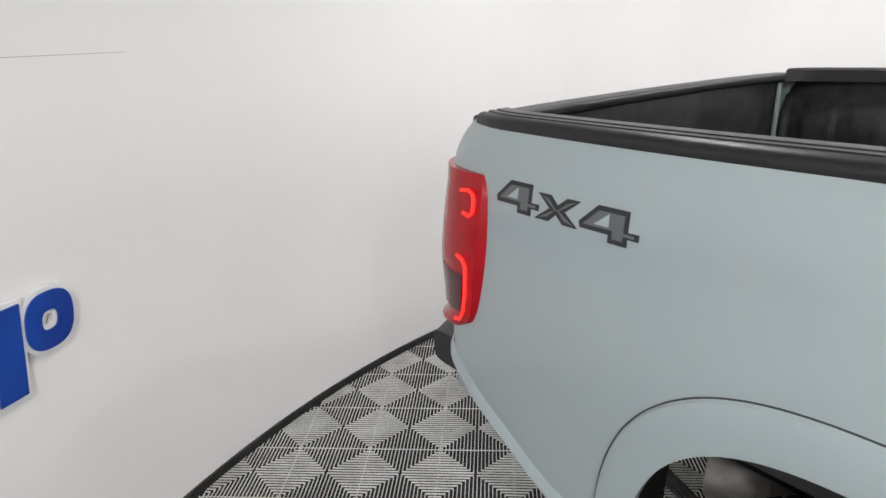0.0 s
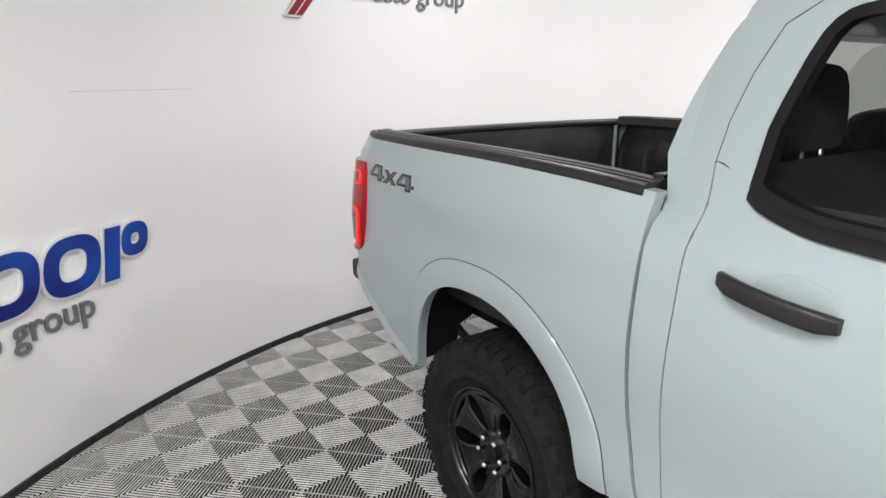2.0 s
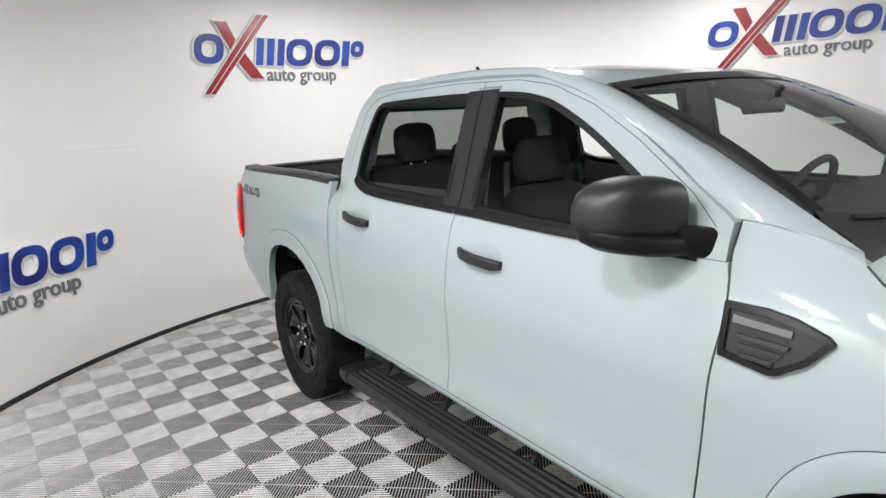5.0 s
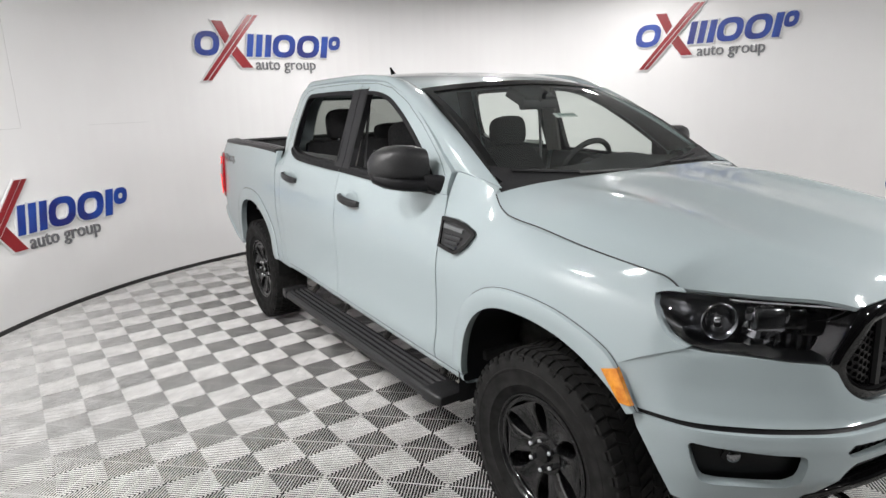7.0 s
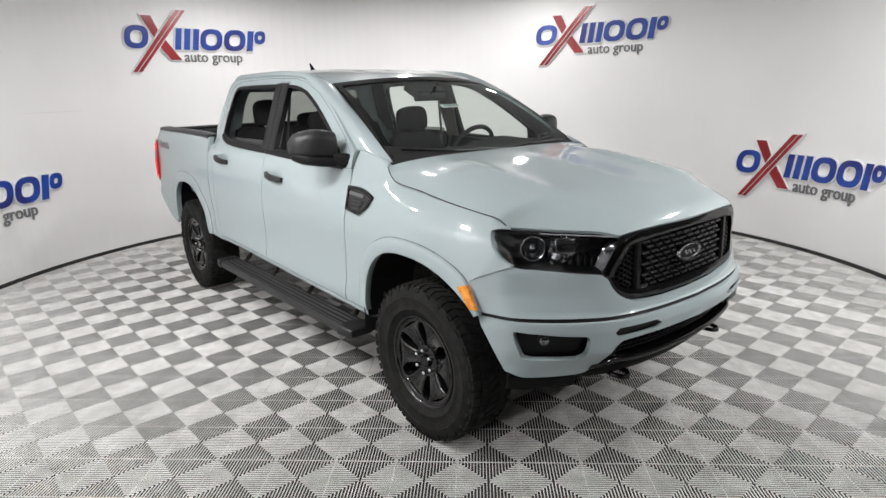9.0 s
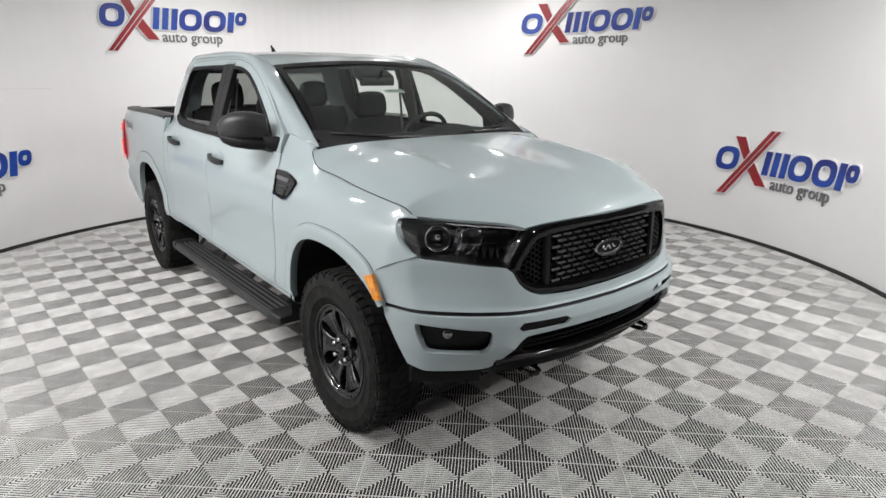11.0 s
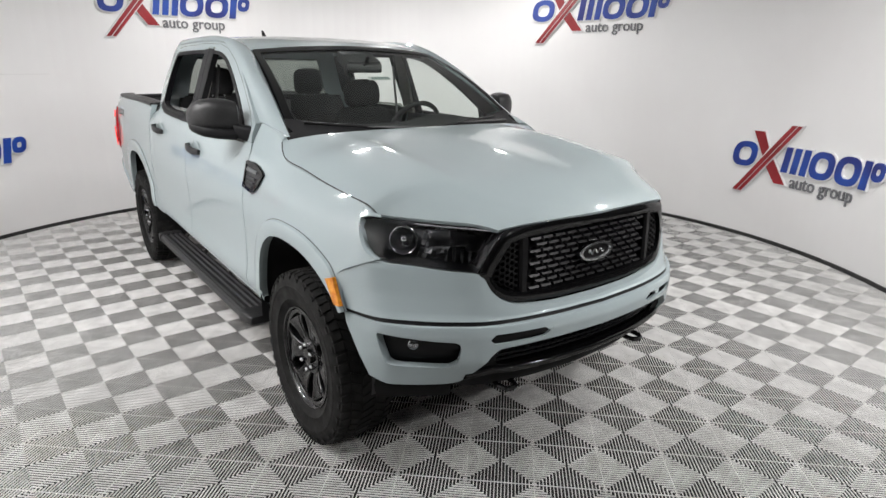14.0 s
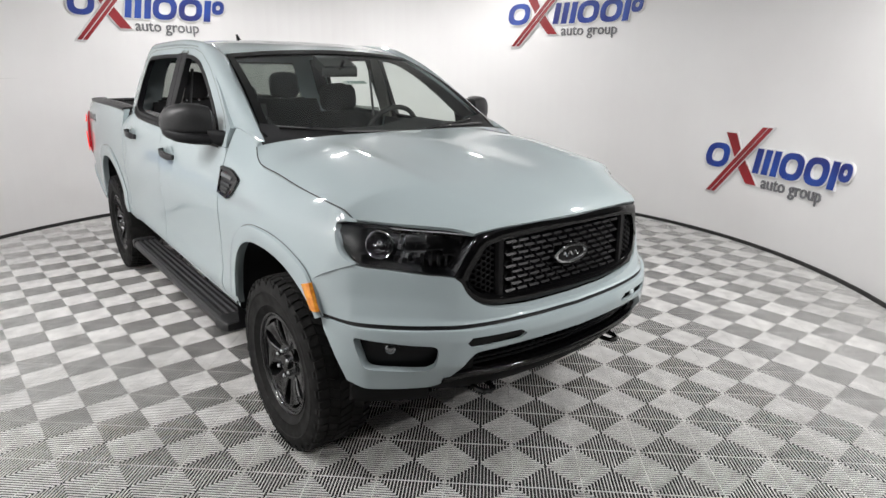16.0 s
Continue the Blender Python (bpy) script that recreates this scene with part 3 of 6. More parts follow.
def build_bed():
    xs = span(-2.62, -1.085, 0.03, -2.04, -1.19)
    bed = empty("cargo_bed")
    bed.parent = truck
    for side in (-1, 1):
        sheared_panel("bed_side", xs, bed_low, bed_high, PAINT, bed, side, 22, [(-1.085, lambda z: GAPX(z) - 0.006, 0.35), (-2.62, BED_REAR, 0.4)], lip=0.035)
        # rolled lower edge behind the wheel
        rows = []
        for x in np.linspace(-2.595, -2.045, 30):
            z0 = bed_low(x)
            w0 = float(body_w(x, z0 + 0.01))
            rows.append([(x, side * (w0 + a), z0 + b) for a, b in ((0.0005, 0.034), (0.006, 0.022), (0.012, 0.008), (0.0125, 0.001), (0.009, -0.005), (-0.02, -0.005))])
        bm = bmesh.new()
        grid_faces(bm, np.array(rows))
        finish(bm, "lower_edge", PAINT, bed)
        # rail cap with grooves
        prof = [(0.007, -0.014), (0.010, -0.006), (0.008, 0.003), (0.000, 0.010), (-0.016, 0.0125), (-0.018, 0.009), (-0.026, 0.009), (-0.028, 0.0130), (-0.042, 0.0135), (-0.044, 0.010), (-0.052, 0.010), (-0.054, 0.0140), (-0.085, 0.0140), (-0.100, 0.008), (-0.105, -0.03)]
        rows = []
        for x in np.linspace(-2.530, -1.118, 40):
            z0 = float(BED_TOP(x))
            w0 = float(body_w(min(x, -1.1), z0))
            rows.append([(x, side * (w0 + a), z0 + b) for a, b in prof])
        bm = bmesh.new()
        grid_faces(bm, np.array(rows))
        for k in (0, -1):
            bm.faces.new([bm.verts.new(p) for p in rows[k]])
        finish(bm, "rail_cap", BLACKPL, bed, "black ribbed rail cap")
        # inner wall with pressed ribs
        cols = []
        for x in np.linspace(-2.55, -1.14, 160):
            rib = 0.012 * (smoothstep(0.25, 0.45, abs(((x * 6.2) % 1.0) - 0.5) * 2))
            z = np.linspace(0.80, 1.34, 14)
            y = 0.742 - rib * smoothstep(0.82, 0.88, z) * (1 - smoothstep(1.17, 1.22, z)) + 0.03 * smoothstep(1.2, 1.3, z)
            cols.append(np.stack([np.full_like(z, x), side * y, z], -1))
        bm = bmesh.new()
        grid_faces(bm, np.array(cols))
        finish(bm, "inner_wall", LINER, bed)
        bm = bmesh.new()
        blob(bm, [((x, side * 0.66, 0.80), 0.10, h, (0, 1, 0), (0, 0, 1), 5) for x, h in ((-2.05, 0.02), (-2.0, 0.15), (-1.9, 0.22), (-1.3, 0.22), (-1.2, 0.15), (-1.15, 0.02))])
        for v in bm.verts:
            v.co.z = max(v.co.z, 0.80)
        finish(bm, "wheel_box", LINER, bed)
    # floor with ribs, bulkhead, tailgate
    cols = []
    for y in np.linspace(-0.75, 0.75, 150):
        rib = 0.012 * smoothstep(0.3, 0.5, abs(((y * 9.5) % 1.0) - 0.5) * 2)
        cols.append([(x, y, 0.80 + rib) for x in (-2.56, -1.09)])
    bm = bmesh.new()
    grid_faces(bm, np.array(cols))
    finish(bm, "bed_floor", LINER, bed)
    cols = []
    for y in np.linspace(-0.77, 0.77, 120):
        z = np.linspace(0.80, 1.36, 14)
        rib = 0.02 * smoothstep(0.25, 0.5, abs(((y * 2.1 + 0.5) % 1.0) - 0.5) * 2) * smoothstep(0.86, 0.92, z) * (1 - smoothstep(1.22, 1.28, z))
        cols.append(np.stack([-1.15 - rib, np.full_like(z, y), z], -1))
    bm = bmesh.new()
    grid_faces(bm, np.array(cols))
    flange(bm, (0.03, 0, 0))
    finish(bm, "bulkhead", LINER, bed)
    bm = bmesh.new()
    blob(bm, [((-1.155, y, 1.322), 0.032, 0.020, (1, 0, 0), (0, 0, 1), 4) for y in (-0.765, 0.765)])
    finish(bm, "bulkhead_cap", BLACKPL, bed)
    for y in (-0.695, 0.695):
        bm = bmesh.new()
        box(bm, -2.552, -2.540, y - 0.010, y + 0.010, 0.95, 1.318, 0.003)
        finish(bm, "bed_corner_strip", PAINT, bed, "bare painted strip in the bed corner")
    gate = empty("tailgate")
    gate.parent = truck
    zs = np.linspace(0.68, 1.336, 16)
    P = np.array([[(-2.635 - 0.012 * math.sin((z - 0.68) / 0.642 * math.pi) + 0.03 * (abs(y) / 0.7) ** 4 + 0.03 * max(0, (z - 1.26) / 0.07) ** 2, y, z) for z in zs] for y in np.linspace(-0.765, 0.765, 30)])
    surface("tailgate_skin", P, PAINT, gate, move=(0.05, 0, 0))
    bm = bmesh.new()
    box(bm, -2.60, -2.555, -0.745, 0.745, 0.80, 1.332, 0.012)
    finish(bm, "tailgate_liner", LINER, gate)
    bm = bmesh.new()
    blob(bm, [((-2.590 + 0.03 * (abs(y) / 0.775) ** 4, y, 1.340 - 0.004 * (abs(y) / 0.745) ** 2), 0.042, 0.015, (1, 0, 0), (0, 0, 1), 4) for y in np.linspace(-0.745, 0.745, 15)])
    finish(bm, "tailgate_cap", BLACKPL, gate, "black plastic tailgate cap")
    # rear bumper
    bm = bmesh.new()
    st = []
    for y in np.linspace(-0.81, 0.81, 25):
        c = -2.70 + 0.13 * (abs(y) / 0.81) ** 5
        st.append(((c, y, 0.672), 0.085 - 0.035 * (abs(y) / 0.81) ** 6, 0.036, (1, 0, 0), (0, 0, 1), 5))
    blob(bm, st)
    finish(bm, "rear_bumper", PAINT, truck, "painted rear bumper with black step pad")
    bm = bmesh.new()
    blob(bm, [((-2.70 + 0.10 * (abs(y) / 0.83) ** 5, y, 0.742), 0.092, 0.046, (1, 0, 0), (0, 0, 1), 5) for y in np.linspace(-0.83, 0.83, 21)])
    finish(bm, "bumper_step_pad", BLACKPL, truck)


build_bed()


# ---- truck: cab, doors, fenders ----
def sill(x):
    return float(pchip([(-1.1, 0.588), (-0.775, 0.587), (0.0, 0.568), (0.5, 0.551), (1.0, 0.536), (1.2, 0.532)])(x))


BELT_Z = pchip([(-1.13, 1.40), (-0.985, 1.398), (-0.945, 1.378), (-0.86, 1.325), (-0.74, 1.298), (-0.33, 1.283), (0.0, 1.276), (0.4, 1.262), (0.8, 1.252), (1.0, 1.25)])
ROOF_Z = pchip([(-1.13, 1.40), (-1.115, 1.50), (-1.085, 1.60), (-1.04, 1.69), (-0.97, 1.738), (-0.88, 1.755), (-0.24, 1.764), (0.10, 1.752), (0.28, 1.722), (0.47, 1.655), (0.66, 1.552), (0.85, 1.425), (0.918, 1.380), (0.955, 1.357), (0.972, 1.342)])
GREEN_W = pchip([(1.20, 0.866), (1.25, 0.846), (1.285, 0.826), (1.33, 0.806), (1.40, 0.780), (1.55, 0.728), (1.70, 0.672), (1.745, 0.650)])


def green_w(x, z):
    z = np.asarray(z, float)
    taper = 0.012 * np.clip((x - 0.35) / 0.6, 0, 1) ** 2 + 0.03 * np.clip((-0.86 - x) / 0.22, 0, 1) ** 2
    g = GREEN_W(z) - taper * 0.8
    b = body_w(x, np.minimum(z, 1.36))
    return np.where(z < 1.25, b, g * smoothstep(1.22, 1.31, z) + b * (1 - smoothstep(1.22, 1.31, z)))


SPLIT = pchip([(0.5, -0.096), (0.9, -0.086), (1.27, -0.066), (1.4, -0.060)])


def window_low(x):
    return float(BELT_Z(x)) + 0.012


REAR_TOP = pchip([(-0.93, 1.38), (-0.915, 1.43), (-0.89, 1.55), (-0.86, 1.655), (-0.83, 1.69), (-0.78, 1.702), (-0.30, 1.708), (-0.12, 1.704)])
FRONT_TOP = pchip([(0.0, 1.702), (0.12, 1.694), (0.26, 1.668), (0.42, 1.602), (0.58, 1.512), (0.74, 1.405), (0.84, 1.325), (0.885, 1.275), (0.9, 1.26)])


def build_cab():
    for side in (-1, 1):
        # rear door
        door = empty("rear_door")
        door.parent = truck
        edge_r = pchip([(0.54, -0.885), (0.60, -0.935), (0.70, -0.968), (0.9, -0.985), (1.15, -0.982), (1.3, -0.982), (1.4, -0.996)])
        xs = span(-0.985, -0.078, 0.035)
        sheared_panel("door_skin", xs, lambda x: max(sill(x), 0.0), lambda x: float(BELT_Z(x - 0.011 * max(0, 1 - abs(x + 0.985) / 0.4))) + 0.0055, PAINT, door, side, 20, [(-0.985, edge_r, 0.4), (-0.078, lambda z: SPLIT(z) - 0.0017, 0.35)], wide=green_w)
        door_f = empty("front_door")
        door_f.parent = truck
        edge_f = pchip([(0.54, 0.940), (0.62, 0.946), (0.83, 0.963), (1.03, 0.980), (1.14, 0.992), (1.26, 0.972), (1.3, 0.96)])
        xs = span(-0.078, 0.975, 0.035)
        sheared_panel("door_skin", xs, sill, lambda x: float(BELT_Z(x)) + 0.004, PAINT, door_f, side, 20, [(0.975, edge_f, 0.4), (-0.078, lambda z: SPLIT(z) + 0.0017, 0.35)], wide=green_w)
        # painted window surround of both doors and the rear corner of the cab
        xs = span(-1.128, 0.969, 0.03, -1.12, -1.08, -0.905, -0.83, 0.845)
        side_panel("cab_side_frame", xs, lambda x: float(BELT_Z(x)) + 0.006, lambda x: max(float(BELT_Z(x)) + 0.006, float(ROOF_Z(x))), green_w, PAINT, truck, side, 10,
                   hole=(lambda x: window_low(x) if -0.93 <= x <= 0.885 else 2.0 if False else window_low(x), lambda x: (float(REAR_TOP(x)) if x < -0.06 else float(FRONT_TOP(x))) if -0.9051 < x < 0.8451 else window_low(x)), lip=0.03)
        # lower rear corner of the cab, behind the door
        xs = span(-1.077, -0.99, 0.02)
        sheared_panel("cab_corner", xs, lambda x: 0.552, lambda x: 1.4058, PAINT, truck, side, 24, [(-1.077, CAB_REAR, 0.087), (-0.99, lambda z: edge_r(z) - 0.0035, 0.087)], wide=green_w, lip=0.006)
        # black trim round the window openings, and the pillar film
        def trim(name, path, inside, wide_fn, material, parent, lift=0.004, depth=0.03, label=""):
            rows = []
            for (x, z), (xi, zi) in zip(path, inside):
                a, b = float(wide_fn(x, z)), float(wide_fn(xi, zi))
                rows.append([(x, side * (a + 0.0005), z), (x, side * (a + lift), z), (xi, side * (b + lift), zi), (xi, side * (b - depth), zi)])
            bm = bmesh.new()
            grid_faces(bm, np.array(rows))
            return finish(bm, name, material, parent, label)
        # rear window: loop round the opening
        def loop(x0, x1, top, d, steps=40):
            t = np.linspace(0, 1, steps)
            xs2 = x0 + (x1 - x0) * (0.5 - 0.5 * np.cos(np.pi * t))
            o = [(x, float(top(x))) for x in xs2]
            low = [(x, window_low(x)) for x in xs2[::-1]]
            path = o + low + [o[0]]
            out = grown(path[:-1], -d)
            return path, out + [out[0]]
        p, q = loop(-0.905, -0.135, REAR_TOP, 0.024)
        trim("window_trim", p, q, green_w, TRIM, door, label="black window trim")
        p, q = loop(0.006, 0.845, FRONT_TOP, 0.020)
        trim("window_trim", p, q, green_w, TRIM, door_f, label="black window trim")
        rows = []
        for z in np.linspace(1.282, 1.711, 8):
            k = (z - 1.282) / 0.429
            xa, xb, xc, xd = -0.158 - 0.002 * k, -0.060 - 0.020 * k, -0.054 - 0.020 * k, 0.032 - 0.022 * k
            w = float(green_w(-0.1, z)) + 0.005
            rows.append([(xa, side * (w - 0.03), z), (xa, side * w, z), (xb, side * w, z), (xb, side * (w - 0.008), z), (xc, side * (w - 0.008), z), (xc, side * w, z), (xd, side * w, z), (xd, side * (w - 0.03), z)])
        bm = bmesh.new()
        grid_faces(bm, np.array(rows))
        finish(bm, "pillar_film", PILLAR, door_f, "dark grey film on the door pillar")
        # joint between the door frames and the body, and between the two frames
        for pts in (((-0.998, 1.40), (-0.995, 1.486), (-0.975, 1.58), (-0.94, 1.672), (-0.87, 1.72), (-0.75, 1.738), (-0.25, 1.746), (0.1, 1.735), (0.28, 1.705), (0.47, 1.636), (0.66, 1.532), (0.85, 1.405), (0.93, 1.33)), ((-0.083, 1.706), (-0.083, 1.742))):
            bm = bmesh.new()
            fine = [(a[0] + (b[0] - a[0]) * t, a[1] + (b[1] - a[1]) * t) for a, b in zip(pts, pts[1:]) for t in (0, 0.25, 0.5, 0.75)] + [pts[-1]]
            tube(bm, [(x, side * (float(green_w(x, z)) - 0.0008), z) for x, z in fine], 0.0016, 6)
            finish(bm, "door_joint", JOINT, truck)
        # mirror sail in the front corner of the window
        bm = bmesh.new()
        sail = [(0.70, 1.262), (0.868, 1.262), (0.868, 1.298), (0.80, 1.352), (0.735, 1.40)]
        lo = [bm.verts.new((x, side * (float(green_w(x, z)) + 0.001), z)) for x, z in sail]
        hi = [bm.verts.new((x, side * (float(green_w(x, z)) + 0.008), z)) for x, z in sail]
        bm.faces.new(hi)
        for k in range(5):
            bm.faces.new((lo[k], lo[(k + 1) % 5], hi[(k + 1) % 5], hi[k]))
        finish(bm, "mirror_sail", TRIM, door_f, "black mirror mounting panel")
        # belt strip
        for nm, x0, x1, par in (("belt_strip", -0.90, -0.069, door), ("belt_strip", -0.063, 0.90, door_f)):
            rows = []
            for x in np.linspace(x0, x1, 30):
                z = float(BELT_Z(x))
                w = [float(green_w(x, z + d)) for d in (-0.006, 0.006, 0.018)]
                rows.append([(x, side * w[0], z - 0.006), (x, side * (w[0] + 0.009), z - 0.004), (x, side * (w[1] + 0.010), z + 0.010), (x, side * (w[2] + 0.002), z + 0.022), (x, side * (w[2] - 0.03), z + 0.022)])
            bm = bmesh.new()
            grid_faces(bm, np.array(rows))
            finish(bm, nm, TRIM, par)
        # glass: the rear panes stand a hand above the sill
        zt = 1.345
        xs = np.linspace(-0.915, -0.19, 12)
        P = np.array([[(x, side * (float(green_w(x, z)) - 0.022), z) for z in np.linspace(1.26, zt, 8)] for x in xs])
        g = surface("window_glass", P, TINTED, door, "dark tinted glass, lowered to just above the sill")
        g.visible_shadow = False
        # handles
        for par, x0, z0, z1 in ((door, -0.895, 1.196, 1.172), (door_f, 0.005, 1.150, 1.130)):
            bm = bmesh.new()
            st = []
            for k, t in enumerate(np.linspace(0, 1, 9)):
                x = x0 + 0.225 * t
                z = z0 + (z1 - z0) * t
                w = float(body_w(x, z))
                out = 0.012 + 0.026 * math.sin(math.pi * min(1, max(0, t))) ** 0.5 if 0 < t < 1 else 0.01
                st.append(((x, side * (w + out - 0.004), z), 0.011, 0.019 if 0 < t < 1 else 0.014, (0, 1, 0), (0, 0, 1), 4))
            blob(bm, st)
            finish(bm, "door_handle", BLACKPL, par, "black plastic pull handle")
            bm = bmesh.new()
            xm, zm = x0 + 0.14, (z0 + z1) / 2 + 0.008
            bmesh.ops.create_uvsphere(bm, u_segments=20, v_segments=12, radius=1, matrix=Matrix.Translation((xm, side * float(body_w(xm, zm)), zm)) @ Matrix.Diagonal((0.075, 0.0035, 0.045, 1)))
            finish(bm, "handle_cup", PAINT, par)
        # fender
        fen = empty("front_fender")
        fen.parent = truck
        top = pchip([(0.97, 1.353), (1.1, 1.330), (1.20, 1.302), (1.235, 1.286), (1.28, 1.252), (1.355, 1.221), (1.52, 1.199), (1.72, 1.168), (1.92, 1.144), (1.985, 1.136), (1.991, 1.125), (1.999, 1.080), (2.028, 1.02), (2.070, 0.975), (2.116, 0.955)])
        seam = pchip([(1.86, 0.832), (1.9, 0.846), (2.0, 0.902), (2.116, 0.953)])
        def f_low(x):
            if x > 1.93:
                return float(seam(x))
            return max(sill(x), arch(1)(x), float(seam(x)) if x > 1.90 else 0)
        xs = span(0.978, 2.114, 0.03, 1.155, 1.235, 1.93, 1.985, 1.991, 1.999)
        sheared_panel("fender_skin", xs, f_low, lambda x: float(top(x)), PAINT, fen, side, 22, [(0.978, lambda z: edge_f(np.minimum(z, 1.27)) + 0.006, 0.3)], lip=0.03)
        # fender corner between the hood joint and the headlight's outer tip
        a0 = np.array((1.982, float(body_w(1.982, 1.136)) + 0.0008, 1.1365))
        b0 = np.array((1.994, float(body_w(1.994, 1.082)) + 0.0008, 1.082))
        rows = []
        for t in np.linspace(0, 1, 12):
            hi = a0 + (np.array((2.058, 0.748, 1.097)) - a0) * t
            lo = b0 + (np.array((2.062, 0.748, 1.091)) - b0) * t + np.array((0, 0.003, 0.007)) * math.sin(math.pi * t)
            rows.append([tuple((lo + (hi - lo) * v) * np.array((1, side, 1))) for v in np.linspace(0, 1, 6)])
        surface("fender_corner", np.array(rows), PAINT, fen, move=(0, -side * 0.01, 0))
        # painted rocker below the doors, with the joint above it
        rows = []
        for x in np.linspace(-1.0, 1.15, 40):
            z = sill(x)
            w = float(body_w(x, max(z, 0.5)))
            rows.append([(x, side * (w + d), z + h) for d, h in ((-0.03, -0.002), (-0.010, -0.003), (-0.004, -0.008), (-0.003, -0.018), (-0.010, -0.034), (-0.022, -0.046), (-0.045, -0.053), (-0.12, -0.055))])
        bm = bmesh.new()
        grid_faces(bm, np.array(rows))
        finish(bm, "rocker_panel", PAINT, truck)
        bm = bmesh.new()
        tube(bm, [(x, side * (float(body_w(x, max(sill(x), 0.5))) - 0.004), sill(x) - 0.002) for x in np.linspace(-0.9, 1.15, 40)], 0.0035, 6)
        finish(bm, "rocker_joint", JOINT, truck)
        # A pillar and roof rail strip
        ea = line3([(0, -1.04, 0.555, 1.752), (0.1, -0.9, 0.56, 1.785), (0.25, -0.3, 0.575, 1.786), (0.45, 0.18, 0.585, 1.758), (0.55, 0.42, 0.600, 1.700), (0.7, 0.68, 0.640, 1.585), (0.85, 0.96, 0.682, 1.440), (1, 1.215, 0.722, 1.300)])
        eb = line3([(0, -1.055, 0.645, 1.668), (0.1, -0.9, 0.650, 1.752), (0.25, -0.3, 0.657, 1.767), (0.45, 0.15, 0.664, 1.750), (0.55, 0.31, 0.676, 1.712), (0.7, 0.54, 0.706, 1.622), (0.85, 0.80, 0.742, 1.464), (1, 0.935, 0.765, 1.352)])
        s = np.linspace(0, 1, 60)
        A, B = ea(s), eb(s)
        cols = []
        for v in np.linspace(0, 1, 9):
            bow = np.stack([np.zeros_like(s), 0.016 * np.sin(math.pi * v) + 0 * s, 0.016 * np.sin(math.pi * v) + 0 * s], -1)
            cols.append(A + (B - A) * v + bow)
        P = np.array(cols)
        P[..., 1] *= side
        surface("roof_rail", P, PAINT, truck, move=(0, -side * 0.012, -0.012))
        # cowl corner between pillar foot, fender and hood
        P = np.zeros((16, 7, 3))
        for i, t in enumerate(np.linspace(0, 1, 16)):
            x = 0.972 + 0.266 * t
            f = np.array((x, float(body_w(x, float(top(x)))), float(top(x))))
            g = B[-1] + (A[-1] - B[-1]) * t + np.array((0, 1, 1)) * 0.016 * math.sin(math.pi * t)
            for j, v in enumerate(np.linspace(0, 1, 7)):
                P[i, j] = (f + (g - f) * v + np.array((0, 0.5, 1)) * 0.006 * math.sin(math.pi * v) * t) * np.array((1, side, 1))
        surface("cowl_corner", P, PAINT, truck)
    # roof
    s = np.linspace(0, 1, 30)
    edge = line3([(0, -1.04, 0.56, 1.755), (0.12, -0.9, 0.563, 1.785), (0.3, -0.5, 0.572, 1.787), (0.6, -0.02, 0.580, 1.774), (0.85, 0.30, 0.592, 1.732), (1, 0.425, 0.600, 1.696)])(s)
    mid = line3([(0, -1.07, 0, 1.768), (0.12, -0.94, 0, 1.806), (0.3, -0.55, 0, 1.812), (0.6, -0.05, 0, 1.798), (0.85, 0.33, 0, 1.758), (1, 0.475, 0, 1.727)])(s)
    us = np.linspace(-1, 1, 41)
    P = np.array([[(m[0] + (e[0] - m[0]) * abs(u) ** 3, u * e[1], m[2] + (e[2] - m[2]) * abs(u) ** 2.6 - 0.006 * (math.cos(u * math.pi * 5) > 0.3) * (abs(u) < 0.7) * (0.1 < t < 0.75)) for u in us] for e, m, t in zip(edge, mid, s)])
    surface("roof_skin", P, PAINT, truck, move=(0, 0, -0.012))
    P = P * np.array((0.98, 0.98, 1)) - np.array((0, 0, 0.035))
    surface("headliner", P, HEADLINER, truck)
    # back of the cab round the rear window
    def back_x(z):
        return float(pchip([(0.8, -1.09), (1.3, -1.12), (1.45, -1.13), (1.6, -1.10), (1.7, -1.06), (1.765, -1.0)])(z))
    def back_point(y, z):
        return (back_x(z) + 0.10 * (abs(y) / 0.74) ** 6, y, z)
    bw = pchip([(0.9, 0.80), (1.3, 0.79), (1.45, 0.735), (1.6, 0.685), (1.72, 0.60), (1.76, 0.56)])
    bm = bmesh.new()
    ys = np.linspace(-1, 1, 41)
    zs = list(np.linspace(0.9, 1.36, 6)) + list(np.linspace(1.385, 1.66, 10)) + list(np.linspace(1.68, 1.765, 4))
    P = np.array([[back_point(u * float(bw(z)), z) for z in zs] for u in ys])
    grid_faces(bm, P, lambda i, j: not (6 <= j < 15 and 5 <= i < 35))
    finish(bm, "cab_back", PAINT, truck)
    P = np.array([[tuple(np.array(back_point(u * float(bw(z)), z)) + np.array((0.006, 0, 0))) for z in np.linspace(1.37, 1.675, 8)] for u in np.linspace(-0.76, 0.76, 20)])
    g = surface("rear_window", P, TINTED, truck, "tinted rear window")
    g.visible_shadow = False
    # short aerial
    bm = bmesh.new()
    tube(bm, [(-0.84, -0.03, 1.805), (-0.865, -0.03, 1.832), (-0.90, -0.03, 1.872)], [0.022, 0.016, 0.007], 8)
    blob(bm, [((-0.86 + d, -0.03, 1.806), 0.02, 0.008, (0, 1, 0), (0, 0, 1), 3) for d in (-0.04, 0.0, 0.035)])
    finish(bm, "roof_aerial", GLOSSBLK, truck)


build_cab()


